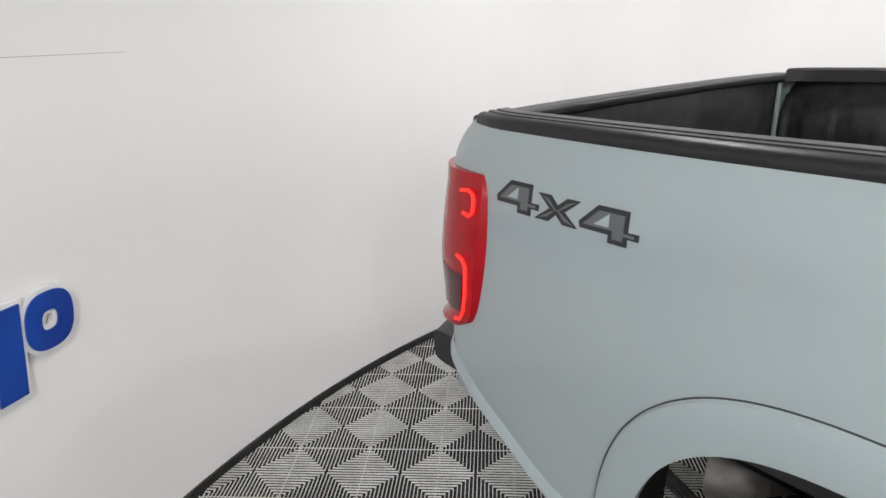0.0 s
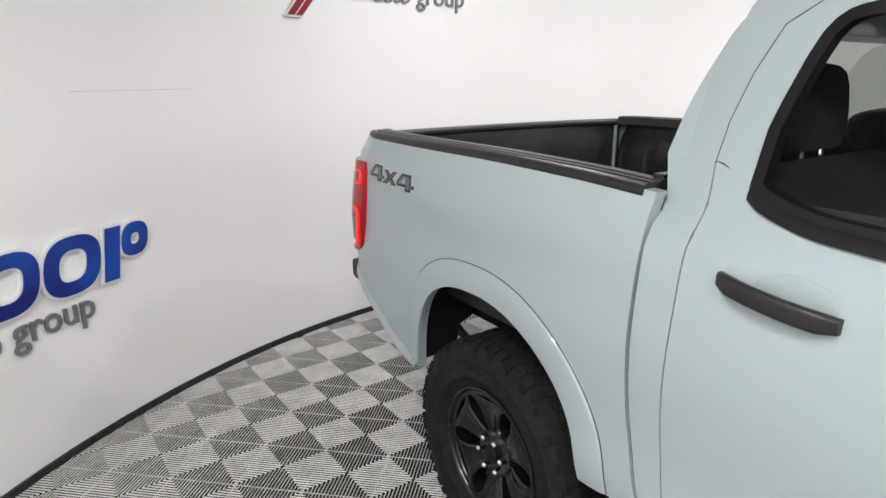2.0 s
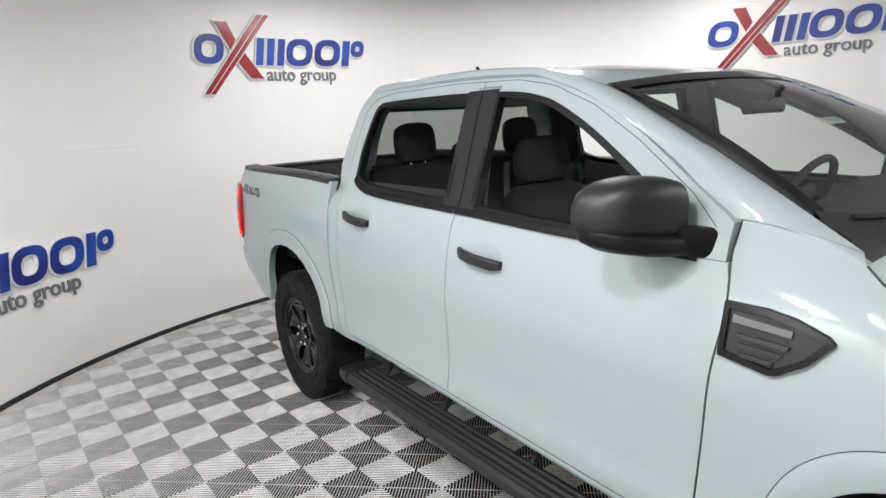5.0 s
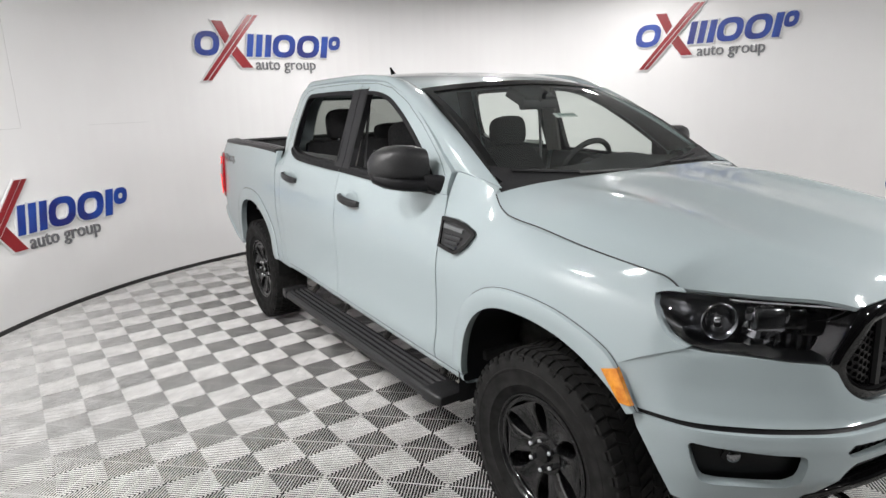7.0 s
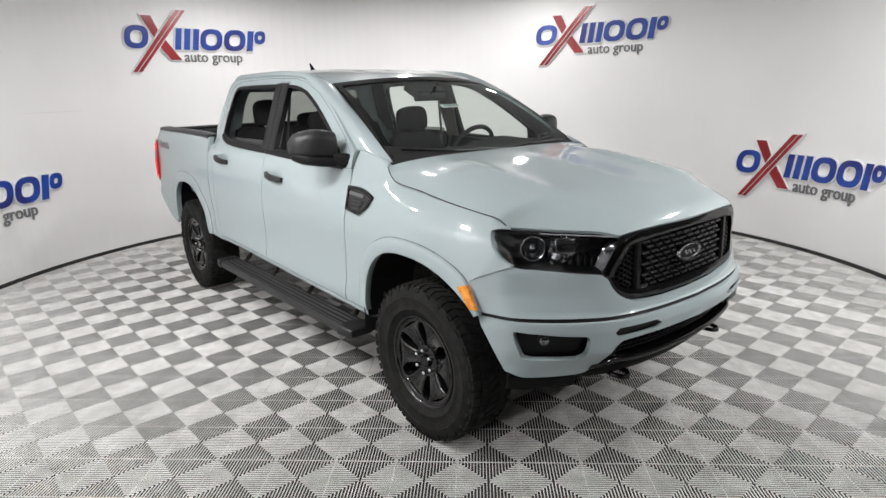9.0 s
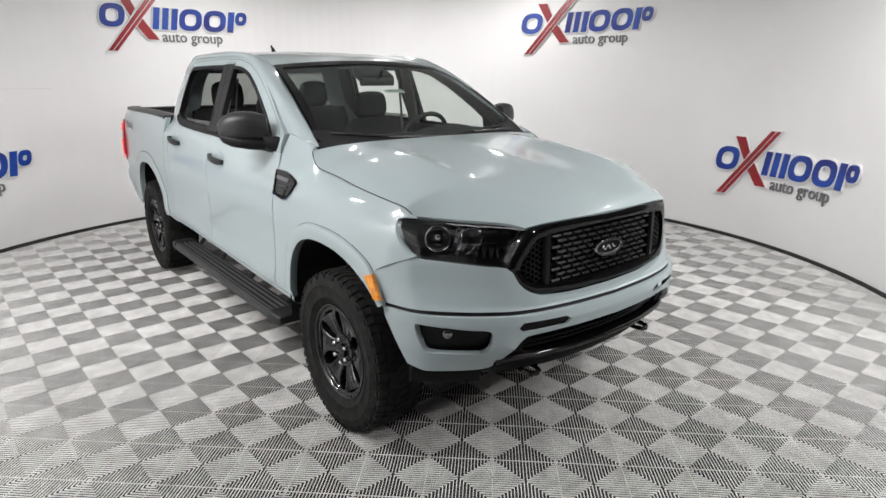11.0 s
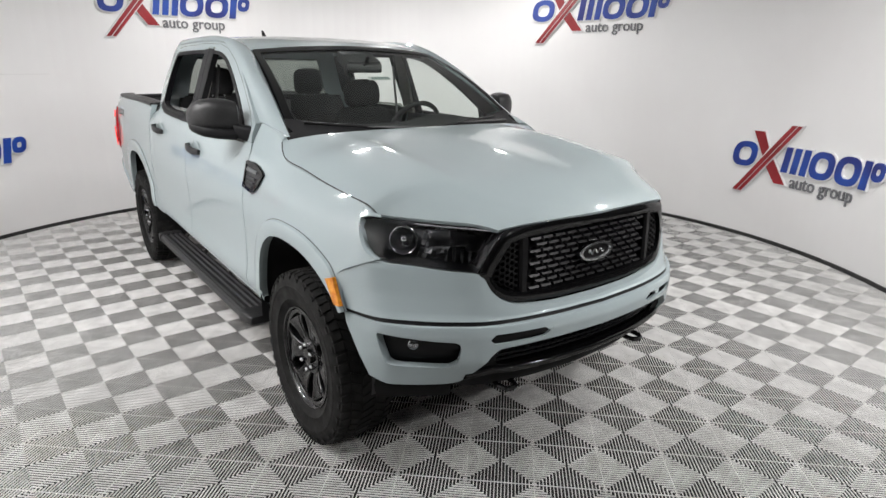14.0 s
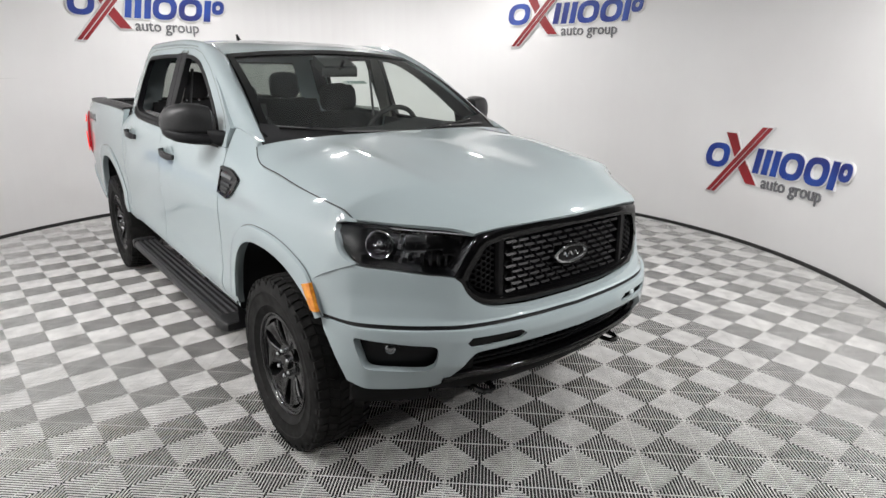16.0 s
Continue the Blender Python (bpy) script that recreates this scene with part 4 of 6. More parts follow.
# ---- truck: hood, windscreen, cowl ----
HOOD_EDGE = line3([(0, 1.24, 0.768, 1.283), (0.05, 1.29, 0.787, 1.246), (0.11, 1.358, 0.799, 1.220), (0.3, 1.52, 0.793, 1.199), (0.5, 1.72, 0.783, 1.167), (0.68, 1.92, 0.770, 1.143), (0.755, 2.005, 0.764, 1.134), (0.785, 2.032, 0.756, 1.120), (0.8, 2.046, 0.742, 1.099), (0.9, 2.232, 0.605, 1.094), (1.0, 2.388, 0.465, 1.089)])
HOOD_MID = line3([(0, 1.286, 0, 1.318), (0.11, 1.375, 0, 1.312), (0.3, 1.57, 0, 1.294), (0.5, 1.78, 0, 1.268), (0.68, 2.02, 0, 1.233), (0.8, 2.19, 0, 1.200), (0.9, 2.335, 0, 1.152), (1.0, 2.438, 0, 1.106)])


def hood_point(u, e, m, s):
    a = abs(u)
    f = 0.15 * float(smoothstep(0.12, 0.4, s)) * (1 - float(smoothstep(0.78, 0.91, s)))
    g = (0.30 - f) * a**2 + (0.70 + f) * a ** (6 + 22 * f)
    ridge = 0.010 * math.exp(-((a - 0.62) / 0.07) ** 2) * math.sin(math.pi * min(1, s * 1.05)) - 0.010 * math.exp(-((a - 0.30) / 0.22) ** 2) * math.sin(math.pi * s)
    return (m[0] + (e[0] - m[0]) * (0.25 * a + 0.75 * a**2.4), u * e[1], m[2] + (e[2] - m[2]) * g + ridge - 0.016 * max(0.0, (s - 0.94) / 0.06) ** 2)


def build_front_glass():
    s = np.linspace(0, 1, 56)
    s = np.concatenate([[0, 0.02], s[1:-1], [0.985, 0.992, 1.0]])
    E, M = HOOD_EDGE(s), HOOD_MID(s)
    us = np.concatenate([np.linspace(-1, -0.92, 5), np.linspace(-0.9, 0.9, 45), np.linspace(0.92, 1, 5)])
    P = np.array([[hood_point(u, e, m, t) for u in us] for e, m, t in zip(E, M, s)])
    bm = bmesh.new()
    grid_faces(bm, P)
    flange(bm, (-0.008, 0, -0.012))
    hood = finish(bm, "hood", PAINT, truck)
    for sgn in (-1, 1):
        bm = bmesh.new()
        tube(bm, [(p[0], sgn * (p[1] + 0.002), p[2] - 0.001) for p in HOOD_EDGE(np.linspace(0.0, 0.8, 50))], 0.0028, 6)
        finish(bm, "hood_joint", JOINT, truck)
    # windscreen with a dark printed border
    def wp(u, v):
        a = abs(u)
        lo = np.array((1.275 - 0.07 * a**2.2, 0.712 * u, 1.272 + 0.02 * a**2))
        hi = np.array((0.485 - 0.055 * a**2.2, 0.592 * u, 1.728 - 0.033 * a**2))
        p = lo + (hi - lo) * v
        p[2] += 0.035 * math.sin(math.pi * v)
        p[0] += 0.012 * math.sin(math.pi * v)
        return p
    us, vs = np.linspace(-1, 1, 33), np.linspace(0, 1, 25)
    P = np.array([[wp(u, v) for v in vs] for u in us])
    g = surface("windscreen", P, WINDSCREEN, truck, "green-tinted windscreen")
    g.visible_shadow = False
    bm = bmesh.new()
    us = np.concatenate([[-1, -0.945], np.linspace(-0.9, 0.9, 19), [0.945, 1]])
    vs = np.concatenate([[0, 0.06], np.linspace(0.1, 0.9, 13), [0.935, 1.0]])
    P = np.array([[wp(u, v) + np.array((0.0035, 0, 0.0035)) for v in vs] for u in us])
    grid_faces(bm, P, lambda i, j: i in (0, len(us) - 2) or j in (0, len(vs) - 2))
    finish(bm, "windscreen_border", GLOSSBLK, g, "black printed glass border")
    # sensor housing behind the mirror and stuck-on labels
    bm = bmesh.new()
    P = np.array([[wp(u, v) + np.array((-0.012, 0, -0.012)) for v in np.linspace(0.79, 0.96, 5)] for u in np.linspace(-0.17, 0.17, 9)])
    grid_faces(bm, P)
    flange(bm, (-0.03, 0, -0.05))
    finish(bm, "sensor_housing", BLACKPL, g)
    sticker = surface("paper_label", np.array([[wp(u, v) + np.array((-0.006, 0, -0.006)) for v in (0.528, 0.572)] for u in np.linspace(-0.15, 0.07, 5)]), STICKER, g, "white paper label with bars")
    bm = bmesh.new()
    for k in range(6):
        u = 0.035 - 0.03 * k
        V = [bm.verts.new(wp(a, v) + np.array((-0.003, 0, -0.003))) for a, v in ((u, 0.537), (u + 0.018, 0.537), (u + 0.018, 0.563), (u, 0.563))]
        bm.faces.new(V)
    finish(bm, "label_bars", STICKER_INK, sticker)
    # cowl and wipers
    rows = []
    for u in np.linspace(-1, 1, 31):
        a = abs(u)
        back = wp(u, 0.05 + 0.10 * a**1.5) + np.array((0.004, 0, 0.006))
        front = np.array((1.296 - 0.056 * a**3, 0.752 * u, 1.312 - 0.030 * a**3))
        rows.append([back - np.array((0, 0, 0.02)), back, (back + front) / 2 - np.array((0, 0, 0.010)), front - np.array((0, 0, 0.006)), front + np.array((0.03, 0, -0.04))])
    surface("cowl_grille", np.array(rows), BLACKPL, truck, "black cowl panel")
    for y0, y1, zz in ((-0.62, -0.02, 0.0), (-0.02, 0.55, 0.0)):
        arm = empty("wiper")
        arm.parent = truck
        bm = bmesh.new()
        def on(y, v, lift):
            p = wp(y / 0.70, v)
            return tuple(p + np.array((lift * 0.6, 0, lift)))
        tube(bm, [on(y1 + 0.06, 0.045, 0.010), on(y1 - 0.10, 0.040, 0.024), on((y0 + y1) / 2, 0.052, 0.022)], [0.010, 0.008, 0.005], 6)
        finish(bm, "wiper_arm", BLACKPL, arm)
        bm = bmesh.new()
        tube(bm, [on(y0 + (y1 - y0) * t, 0.035 + 0.012 * math.sin(math.pi * t) + 0.085 * abs((y0 + (y1 - y0) * t) / 0.7) ** 1.5, 0.012) for t in np.linspace(0, 1, 8)], 0.007, 6)
        finish(bm, "wiper_blade", TRIM, arm)


build_front_glass()


# ---- truck: nose ----
LEVELS = [
    (0.47, [(2.425, 0), (2.414, 0.2), (2.383, 0.38), (2.339, 0.52), (2.290, 0.62), (2.240, 0.71), (2.190, 0.785), (2.155, 0.83)]),
    (0.60, [(2.495, 0), (2.484, 0.2), (2.458, 0.38), (2.424, 0.52), (2.365, 0.625), (2.285, 0.72), (2.190, 0.81), (2.085, 0.862)]),
    (0.70, [(2.516, 0), (2.504, 0.2), (2.476, 0.38), (2.435, 0.52), (2.370, 0.625), (2.285, 0.73), (2.165, 0.828), (2.020, 0.874)]),
    (0.735, [(2.510, 0), (2.498, 0.2), (2.470, 0.38), (2.430, 0.52), (2.366, 0.625), (2.280, 0.73), (2.158, 0.828), (2.005, 0.872)]),
    (0.76, [(2.482, 0), (2.470, 0.2), (2.445, 0.38), (2.404, 0.515), (2.340, 0.62), (2.250, 0.725), (2.130, 0.825), (1.980, 0.874)]),
    (0.84, [(2.458, 0), (2.446, 0.2), (2.423, 0.38), (2.388, 0.515), (2.320, 0.61), (2.228, 0.712), (2.095, 0.82), (1.900, 0.89)]),
    (0.93, [(2.432, 0), (2.421, 0.2), (2.401, 0.38), (2.366, 0.52), (2.300, 0.612), (2.215, 0.7), (2.100, 0.806), (1.900, 0.884)]),
    (1.08, [(2.400, 0), (2.392, 0.2), (2.383, 0.38), (2.354, 0.5), (2.250, 0.6), (2.150, 0.68), (2.050, 0.755), (1.900, 0.82)]),
]
KNOTS = [k / 7 for k in range(8)]
LEVEL_F = [(z, pchip([(s, p[0]) for s, p in zip(KNOTS, row)]), pchip([(s, p[1]) for s, p in zip(KNOTS, row)])) for z, row in LEVELS]


def nose(s, z):
    """A point of the nose's surface: s runs from the middle (0) to the wheel arch (1)."""
    zs = [l[0] for l in LEVEL_F]
    k = int(np.clip(np.searchsorted(zs, z) - 1, 0, len(zs) - 2))
    t = float(np.clip((z - zs[k]) / (zs[k + 1] - zs[k]), 0, 1))
    a, b = LEVEL_F[k], LEVEL_F[k + 1]
    return np.array((float(a[1](s)) * (1 - t) + float(b[1](s)) * t, float(a[2](s)) * (1 - t) + float(b[2](s)) * t, z))


def nose_patch(name, low, high, material, parent, s0=0.0, s1=1.0, n=70, rows=10, hole=None, back=0.045, inset=0.0, dense=(), label="", both=True):
    """A sheet on the nose from one wheel arch to the other."""
    ss = np.array(span(s0, s1, (s1 - s0) / n, *dense))
    if both:
        ss = np.concatenate([-ss[::-1], ss[1:] if s0 == 0 else ss])
    cols = []
    for s in ss:
        a = abs(s)
        lo, hi = float(low(a)), float(high(a))
        v = np.linspace(0, 1, rows)
        if hole:
            c, d = hole(a)
            c, d = (c, d) if d > c else ((c + d) / 2,) * 2
            z = np.concatenate([lo + (c - lo) * v, d + (hi - d) * v])
        else:
            z = lo + (hi - lo) * v
        row = []
        for q in z:
            p = nose(a, q)
            row.append((p[0] - inset * (1 - 0.35 * a), math.copysign(1, s) * -p[1] * (1 - inset * 0.45 * a), q))
        cols.append(row)
    bm = bmesh.new()
    grid_faces(bm, np.array(cols), (lambda i, j: j != rows - 1) if hole else None)
    bmesh.ops.remove_doubles(bm, verts=bm.verts, dist=2e-4)
    if back:
        flange(bm, lambda p: (0.3 if hole and abs(p.y) < 0.60 and 0.665 < p.z < 0.715 else 1.0) * Vector((-back * (1 - 0.6 * min(1, abs(p.y) / 0.9)), -math.copysign(back * 0.9 * min(1, (abs(p.y) / 0.9) ** 2), p.y), 0)))
    return finish(bm, name, material, parent, label)


FASCIA_A = pchip([(0, 0.772), (0.143, 0.775), (0.286, 0.792), (0.33, 0.806), (0.37, 0.828), (0.40, 0.858), (0.418, 0.898), (0.43, 0.914), (0.571, 0.926), (0.714, 0.937), (0.80, 0.943), (0.857, 0.928), (1.0, 0.836)])
FENDER_SEAM = pchip([(1.86, 0.832), (1.9, 0.846), (2.0, 0.902), (2.116, 0.953)])


def FASCIA_TOP(s):
    z = float(FASCIA_A(min(s, 0.80)))
    if s > 0.80:
        for _ in range(12):
            z = 0.5 * z + 0.5 * (float(FENDER_SEAM(nose(s, z)[0])) - 0.0008)
        z = min(z, 0.943 + 0.175 * (s - 0.80))
    return z


BUMP_LOW = pchip([(0, 0.655), (0.143, 0.655), (0.286, 0.652), (0.38, 0.648), (0.415, 0.625), (0.472, 0.543), (0.515, 0.500), (0.57, 0.492), (0.857, 0.495), (1.0, 0.52)])


def bump_hole(s):
    if 0.20 < s < 0.435:
        e = min(1, max(0, (s - 0.205) / 0.02), ) * min(1, max(0, (0.43 - s) / 0.02))
        return 0.689 - 0.019 * e, 0.689 + 0.019 * e
    if 0.50 < s < 0.93:
        lo = float(pchip([(0.55, 0.652), (0.555, 0.622), (0.575, 0.592), (0.60, 0.580), (0.80, 0.578), (0.845, 0.582), (0.863, 0.598), (0.868, 0.650)])(s))
        hi = float(pchip([(0.55, 0.652), (0.555, 0.672), (0.575, 0.682), (0.65, 0.686), (0.80, 0.697), (0.848, 0.700), (0.863, 0.690), (0.868, 0.650)])(s))
        return (lo, hi) if 0.55 < s < 0.868 else (0.65, 0.65)
    return 0.66 + 0.0 * s, 0.66


def build_nose():
    nose_patch("front_fascia", lambda s: 0.753, FASCIA_TOP, PAINT, truck, dense=(0.42, 0.80, 0.39), rows=14)
    bumper = empty("front_bumper")
    bumper.parent = truck
    nose_patch("bumper_skin", BUMP_LOW, lambda s: 0.737, PAINT, bumper, hole=bump_hole, dense=(0.205, 0.43, 0.55, 0.555, 0.563, 0.575, 0.60, 0.83, 0.845, 0.86, 0.868, 0.43, 0.52), rows=9, back=0.05)
    nose_patch("bumper_backing", lambda s: 0.50 if s > 0.5 else 0.47, lambda s: 0.75, MESHBLK, bumper, s1=0.985, inset=0.07, back=0, n=40)
    # dark strip in the joint above the bumper
    nose_patch("joint_strip", lambda s: 0.735, lambda s: 0.756, TRIM, bumper, inset=0.02, back=0, n=50, rows=3)
    # lower intake: bars, gloss lip, valance
    for z, d in ((0.625, 0.05), (0.595, 0.052), (0.565, 0.055)):
        bm = bmesh.new()
        pts = []
        for s in np.linspace(-0.40, 0.40, 41):
            p = nose(abs(s), z)
            pts.append((p[0] - d, math.copysign(p[1], -s), z))
        tube(bm, pts, 0.006, 6)
        finish(bm, "intake_bar", MESHBLK, bumper)
    for k in range(-14, 15):
        bm = bmesh.new()
        s = abs(k) * 0.027
        p, q = nose(s, 0.64), nose(s, 0.55)
        y = math.copysign(1, -k if k else 1)
        tube(bm, [(p[0] - 0.058, y * p[1], 0.64), (q[0] - 0.058, y * q[1], 0.55)], 0.0045, 5)
        finish(bm, "intake_bar", MESHBLK, bumper)
    bm = bmesh.new()
    st = []
    for s in np.linspace(-0.50, 0.50, 51):
        a = abs(s)
        z = float(pchip([(0, 0.535), (0.30, 0.538), (0.38, 0.548), (0.50, 0.532)])(a))
        p = nose(a, z)
        d = (nose(min(a + 0.01, 1), z) - nose(max(a - 0.01, 0), z))
        st.append(((p[0] + 0.004 - 0.02, math.copysign(p[1], -s), z), 0.024, 0.014, (1, 0, 0), (0, 0, 1), 3))
    blob(bm, st)
    finish(bm, "intake_lip", GLOSSBLK, bumper, "gloss black lower lip")
    rows = []
    for s in np.linspace(-0.60, 0.60, 61):
        a = abs(s)
        row = []
        for z, d in ((0.53, 0.012), (0.50, 0.0), (0.475, 0.004), (0.445, 0.03), (0.425, 0.075), (0.415, 0.16)):
            p = nose(a, max(z, 0.47))
            rise = 0.02 * smoothstep(0.30, 0.6, a)
            if z == 0.53 and a > 0.37:
                z = max(z, float(BUMP_LOW(a)) + 0.006)
                p = nose(a, z)
            row.append((p[0] - d - 0.008, math.copysign(p[1], -s) * (1 - 0.2 * d), z + rise * (z < 0.5)))
        rows.append(row)
    bm = bmesh.new()
    grid_faces(bm, np.array(rows))
    finish(bm, "valance", UNDERCOAT, bumper, "black plastic air dam")
    rows = []
    for s in np.linspace(0.55, 1.0, 20):
        rows.append([(nose(s, z)[0] - d, -nose(s, z)[1] + d, zz) for z, zz, d in ((0.52, 0.52, 0.030), (0.50, 0.495, 0.012), (0.49, 0.465, 0.008), (0.48, 0.43, 0.014), (0.47, 0.415, 0.05), (0.47, 0.412, 0.12))])
    for sgn in (1, -1):
        bm = bmesh.new()
        grid_faces(bm, np.array(rows) * np.array((1, sgn, 1)))
        finish(bm, "air_dam_end", UNDERCOAT, bumper)
    # fog lamps in their pockets
    for side in (-1, 1):
        fog = empty("fog_lamp")
        fog.parent = bumper
        bm = bmesh.new()
        ss = np.linspace(0.535, 0.91, 24)
        P = np.array([[(nose(s, z)[0] - 0.080, side * (nose(s, z)[1] - 0.04), z) for z in np.linspace(0.57, 0.71, 6)] for s in ss])
        grid_faces(bm, P)
        finish(bm, "fog_bezel", MESHBLK, fog)
        c = nose(0.735, 0.645)
        m = Matrix.Translation((c[0] - 0.050, side * (c[1] - 0.03), 0.648)) @ Euler((0, radians(90), side * radians(40))).to_matrix().to_4x4()
        bm = bmesh.new()
        bmesh.ops.create_cone(bm, cap_ends=True, segments=24, radius1=0.026, radius2=0.032, depth=0.03, matrix=m)
        finish(bm, "fog_ring", MESHBLK, fog)
        bm = bmesh.new()
        bmesh.ops.create_uvsphere(bm, u_segments=20, v_segments=10, radius=0.023, matrix=m @ Matrix.Translation((0, 0, 0.009)) @ Matrix.Diagonal((1, 1, 0.5, 1)))
        finish(bm, "fog_lens", SMOKED, fog, "clear round lens")
        # tow hook
        bm = bmesh.new()
        y = side * 0.383
        tube(bm, [(2.28, y - 0.03, 0.452), (2.37, y - 0.034, 0.448), (2.40, y - 0.022, 0.446), (2.41, y, 0.446), (2.40, y + 0.022, 0.446), (2.37, y + 0.034, 0.448), (2.28, y + 0.03, 0.452)], 0.011, 8)
        finish(bm, "tow_hook", GLOSSBLK, truck, "black tow hook")
        # amber side marker on the flare
        rows = []
        for t in np.linspace(0, 1, 10):
            row = []
            for u, lift in ((0, 0.006), (0, 0.021), (0.12, 0.024), (0.88, 0.024), (1, 0.021), (1, 0.006)):
                x = 1.900 + 0.054 * u + (0.074 - 0.010 * u) * t
                z = 0.843 + 0.018 * u - (0.080 + 0.014 * u) * t
                row.append((x, float(body_w(x, z)) + lift, z))
            rows.append(row)
        bm = bmesh.new()
        grid_faces(bm, np.array(rows) * np.array((1, side, 1)))
        finish(bm, "side_marker", AMBER, truck, "amber side marker lens")


build_nose()


FACET = shader("bright_reflector", (0.20, 0.204, 0.212), 0.16, 1.0)


def build_headlight(side):
    lamp_ob = empty("headlight")
    lamp_ob.parent = truck
    top = line3([(0, 1.994, 0.795, 1.072), (0.05, 2.016, 0.777, 1.085), (0.12, 2.06, 0.742, 1.090), (0.4, 2.20, 0.628, 1.083), (0.7, 2.31, 0.532, 1.079), (1, 2.392, 0.452, 1.072)])
    bot = line3([(0, 2.004, 0.800, 1.045), (0.12, 2.105, 0.782, 0.962), (0.4, 2.215, 0.690, 0.941), (0.7, 2.300, 0.608, 0.931), (1, 2.362, 0.530, 0.921)])
    def at(t, v, back=0.0):
        a, b = top(t), bot(t)
        p = b + (a - b) * v
        out = np.array((0.8, 0.6, 0))
        p = p + out * (0.022 * math.sin(math.pi * v) * math.sin(math.pi * min(1, t * 1.3 + 0.1)) ** 0.5 - back)
        return p * np.array((1, side, 1))
    ts, vs = np.linspace(0, 1, 30), np.linspace(0, 1, 10)
    P = np.array([[at(t, v) for v in vs] for t in ts])
    g = surface("clear_cover", P, CLEARLENS, lamp_ob, "clear headlight cover")
    g.visible_shadow = False
    bm = bmesh.new()
    grid_faces(bm, np.array([[at(t, v, 0.010 + 0.065 * min(1.0, 2.2 * math.sin(math.pi * v)) * min(1.0, 5 * t + 0.1) * min(1.0, 7 * (1 - t) + 0.1)) for v in vs] for t in ts]))
    finish(bm, "housing", HOUSING, lamp_ob, "black headlight housing")
    bm = bmesh.new()
    grid_faces(bm, np.array([[at(t, v, b) for v, b in ((0, 0.0), (0, 0.02))] for t in ts]))
    grid_faces(bm, np.array([[at(t, v, b) for v, b in ((1, 0.0), (1, 0.02))] for t in ts]))
    grid_faces(bm, np.array([[at(1, v, b) for b in (0, 0.02)] for v in vs]))
    grid_faces(bm, np.array([[at(0, v, b) for b in (0, 0.02)] for v in vs]))
    finish(bm, "lamp_rim", BLACKPL, lamp_ob)
    # daytime strip along the top edge
    bm = bmesh.new()
    tube(bm, [at(t, 0.93, 0.022) for t in np.linspace(0.30, 0.97, 20)], 0.0055, 6)
    finish(bm, "light_strip", CHROME, lamp_ob, "clear light strip")
    # round main lamp in a bright bowl, dark stepped modules, bright corner wedge
    face = Euler((0, radians(90), side * radians(38))).to_matrix().to_4x4()
    c = at(0.27, 0.50, 0.055)
    m = Matrix.Translation(c) @ face
    bm = bmesh.new()
    prof = [(0.055, 0.020), (0.052, 0.022), (0.048, 0.018), (0.041, 0.004), (0.030, -0.010), (0.014, -0.016)]
    grid_faces(bm, np.array([[tuple(m @ Vector((r * math.cos(2 * math.pi * k / 32), r * 0.92 * math.sin(2 * math.pi * k / 32), h))) for r, h in prof] for k in range(33)]))
    finish(bm, "lamp_bowl", SMOKED, lamp_ob, "smoked chrome lamp bowl")
    bm = bmesh.new()
    bmesh.ops.create_uvsphere(bm, u_segments=20, v_segments=10, radius=0.016, matrix=m @ Matrix.Translation((0, 0, -0.004)))
    finish(bm, "lamp_bulb", CHROME, lamp_ob, "bright bulb shield")
    for t, v, a2, h2, d2 in ((0.52, 0.60, 0.040, 0.034, 0.050), (0.68, 0.62, 0.034, 0.030, 0.058), (0.84, 0.55, 0.032, 0.034, 0.060)):
        bm = bmesh.new()
        box(bm, -h2, h2, -a2, a2, -0.02, 0.02, 0.010, Matrix.Translation(at(t, v, d2)) @ face @ Matrix.Rotation(radians(-14), 4, "Y"))
        finish(bm, "lamp_module", SMOKED if t < 0.6 else GLOSSBLK, lamp_ob)
    # faceted reflector between the bowl and the modules
    rng = random.Random(5)
    bm = bmesh.new()
    for i in range(7):
        for j in range(5):
            t0, v0 = 0.39 + i * 0.034, 0.12 + j * 0.155
            d = [0.030 + rng.uniform(0, 0.022) for _ in range(4)]
            bm.faces.new([bm.verts.new(Vector(at(t, v, e))) for (t, v), e in zip(((t0, v0), (t0 + 0.031, v0), (t0 + 0.031, v0 + 0.14), (t0, v0 + 0.14)), d)])
    finish(bm, "facet_reflector", FACET, lamp_ob, "faceted bright reflector", angle=1)
    for t in (0.62, 0.70, 0.78, 0.86):
        bm = bmesh.new()
        box(bm, -0.022, 0.022, -0.006, 0.006, -0.02, 0.012, 0.003, Matrix.Translation(at(t, 0.24, 0.055)) @ face)
        finish(bm, "reflector_fin", HOUSING, lamp_ob)


for side in (-1, 1):
    build_headlight(side)


# ---- truck: grille ----
def grille_x(w, z):
    w = abs(w)
    return 2.426 - 0.11 * w * w - 0.038 * float(smoothstep(0.42, 0.54, w)) - 0.06 * (z - 0.93) ** 2 + 0.02 * (0.93 - z)


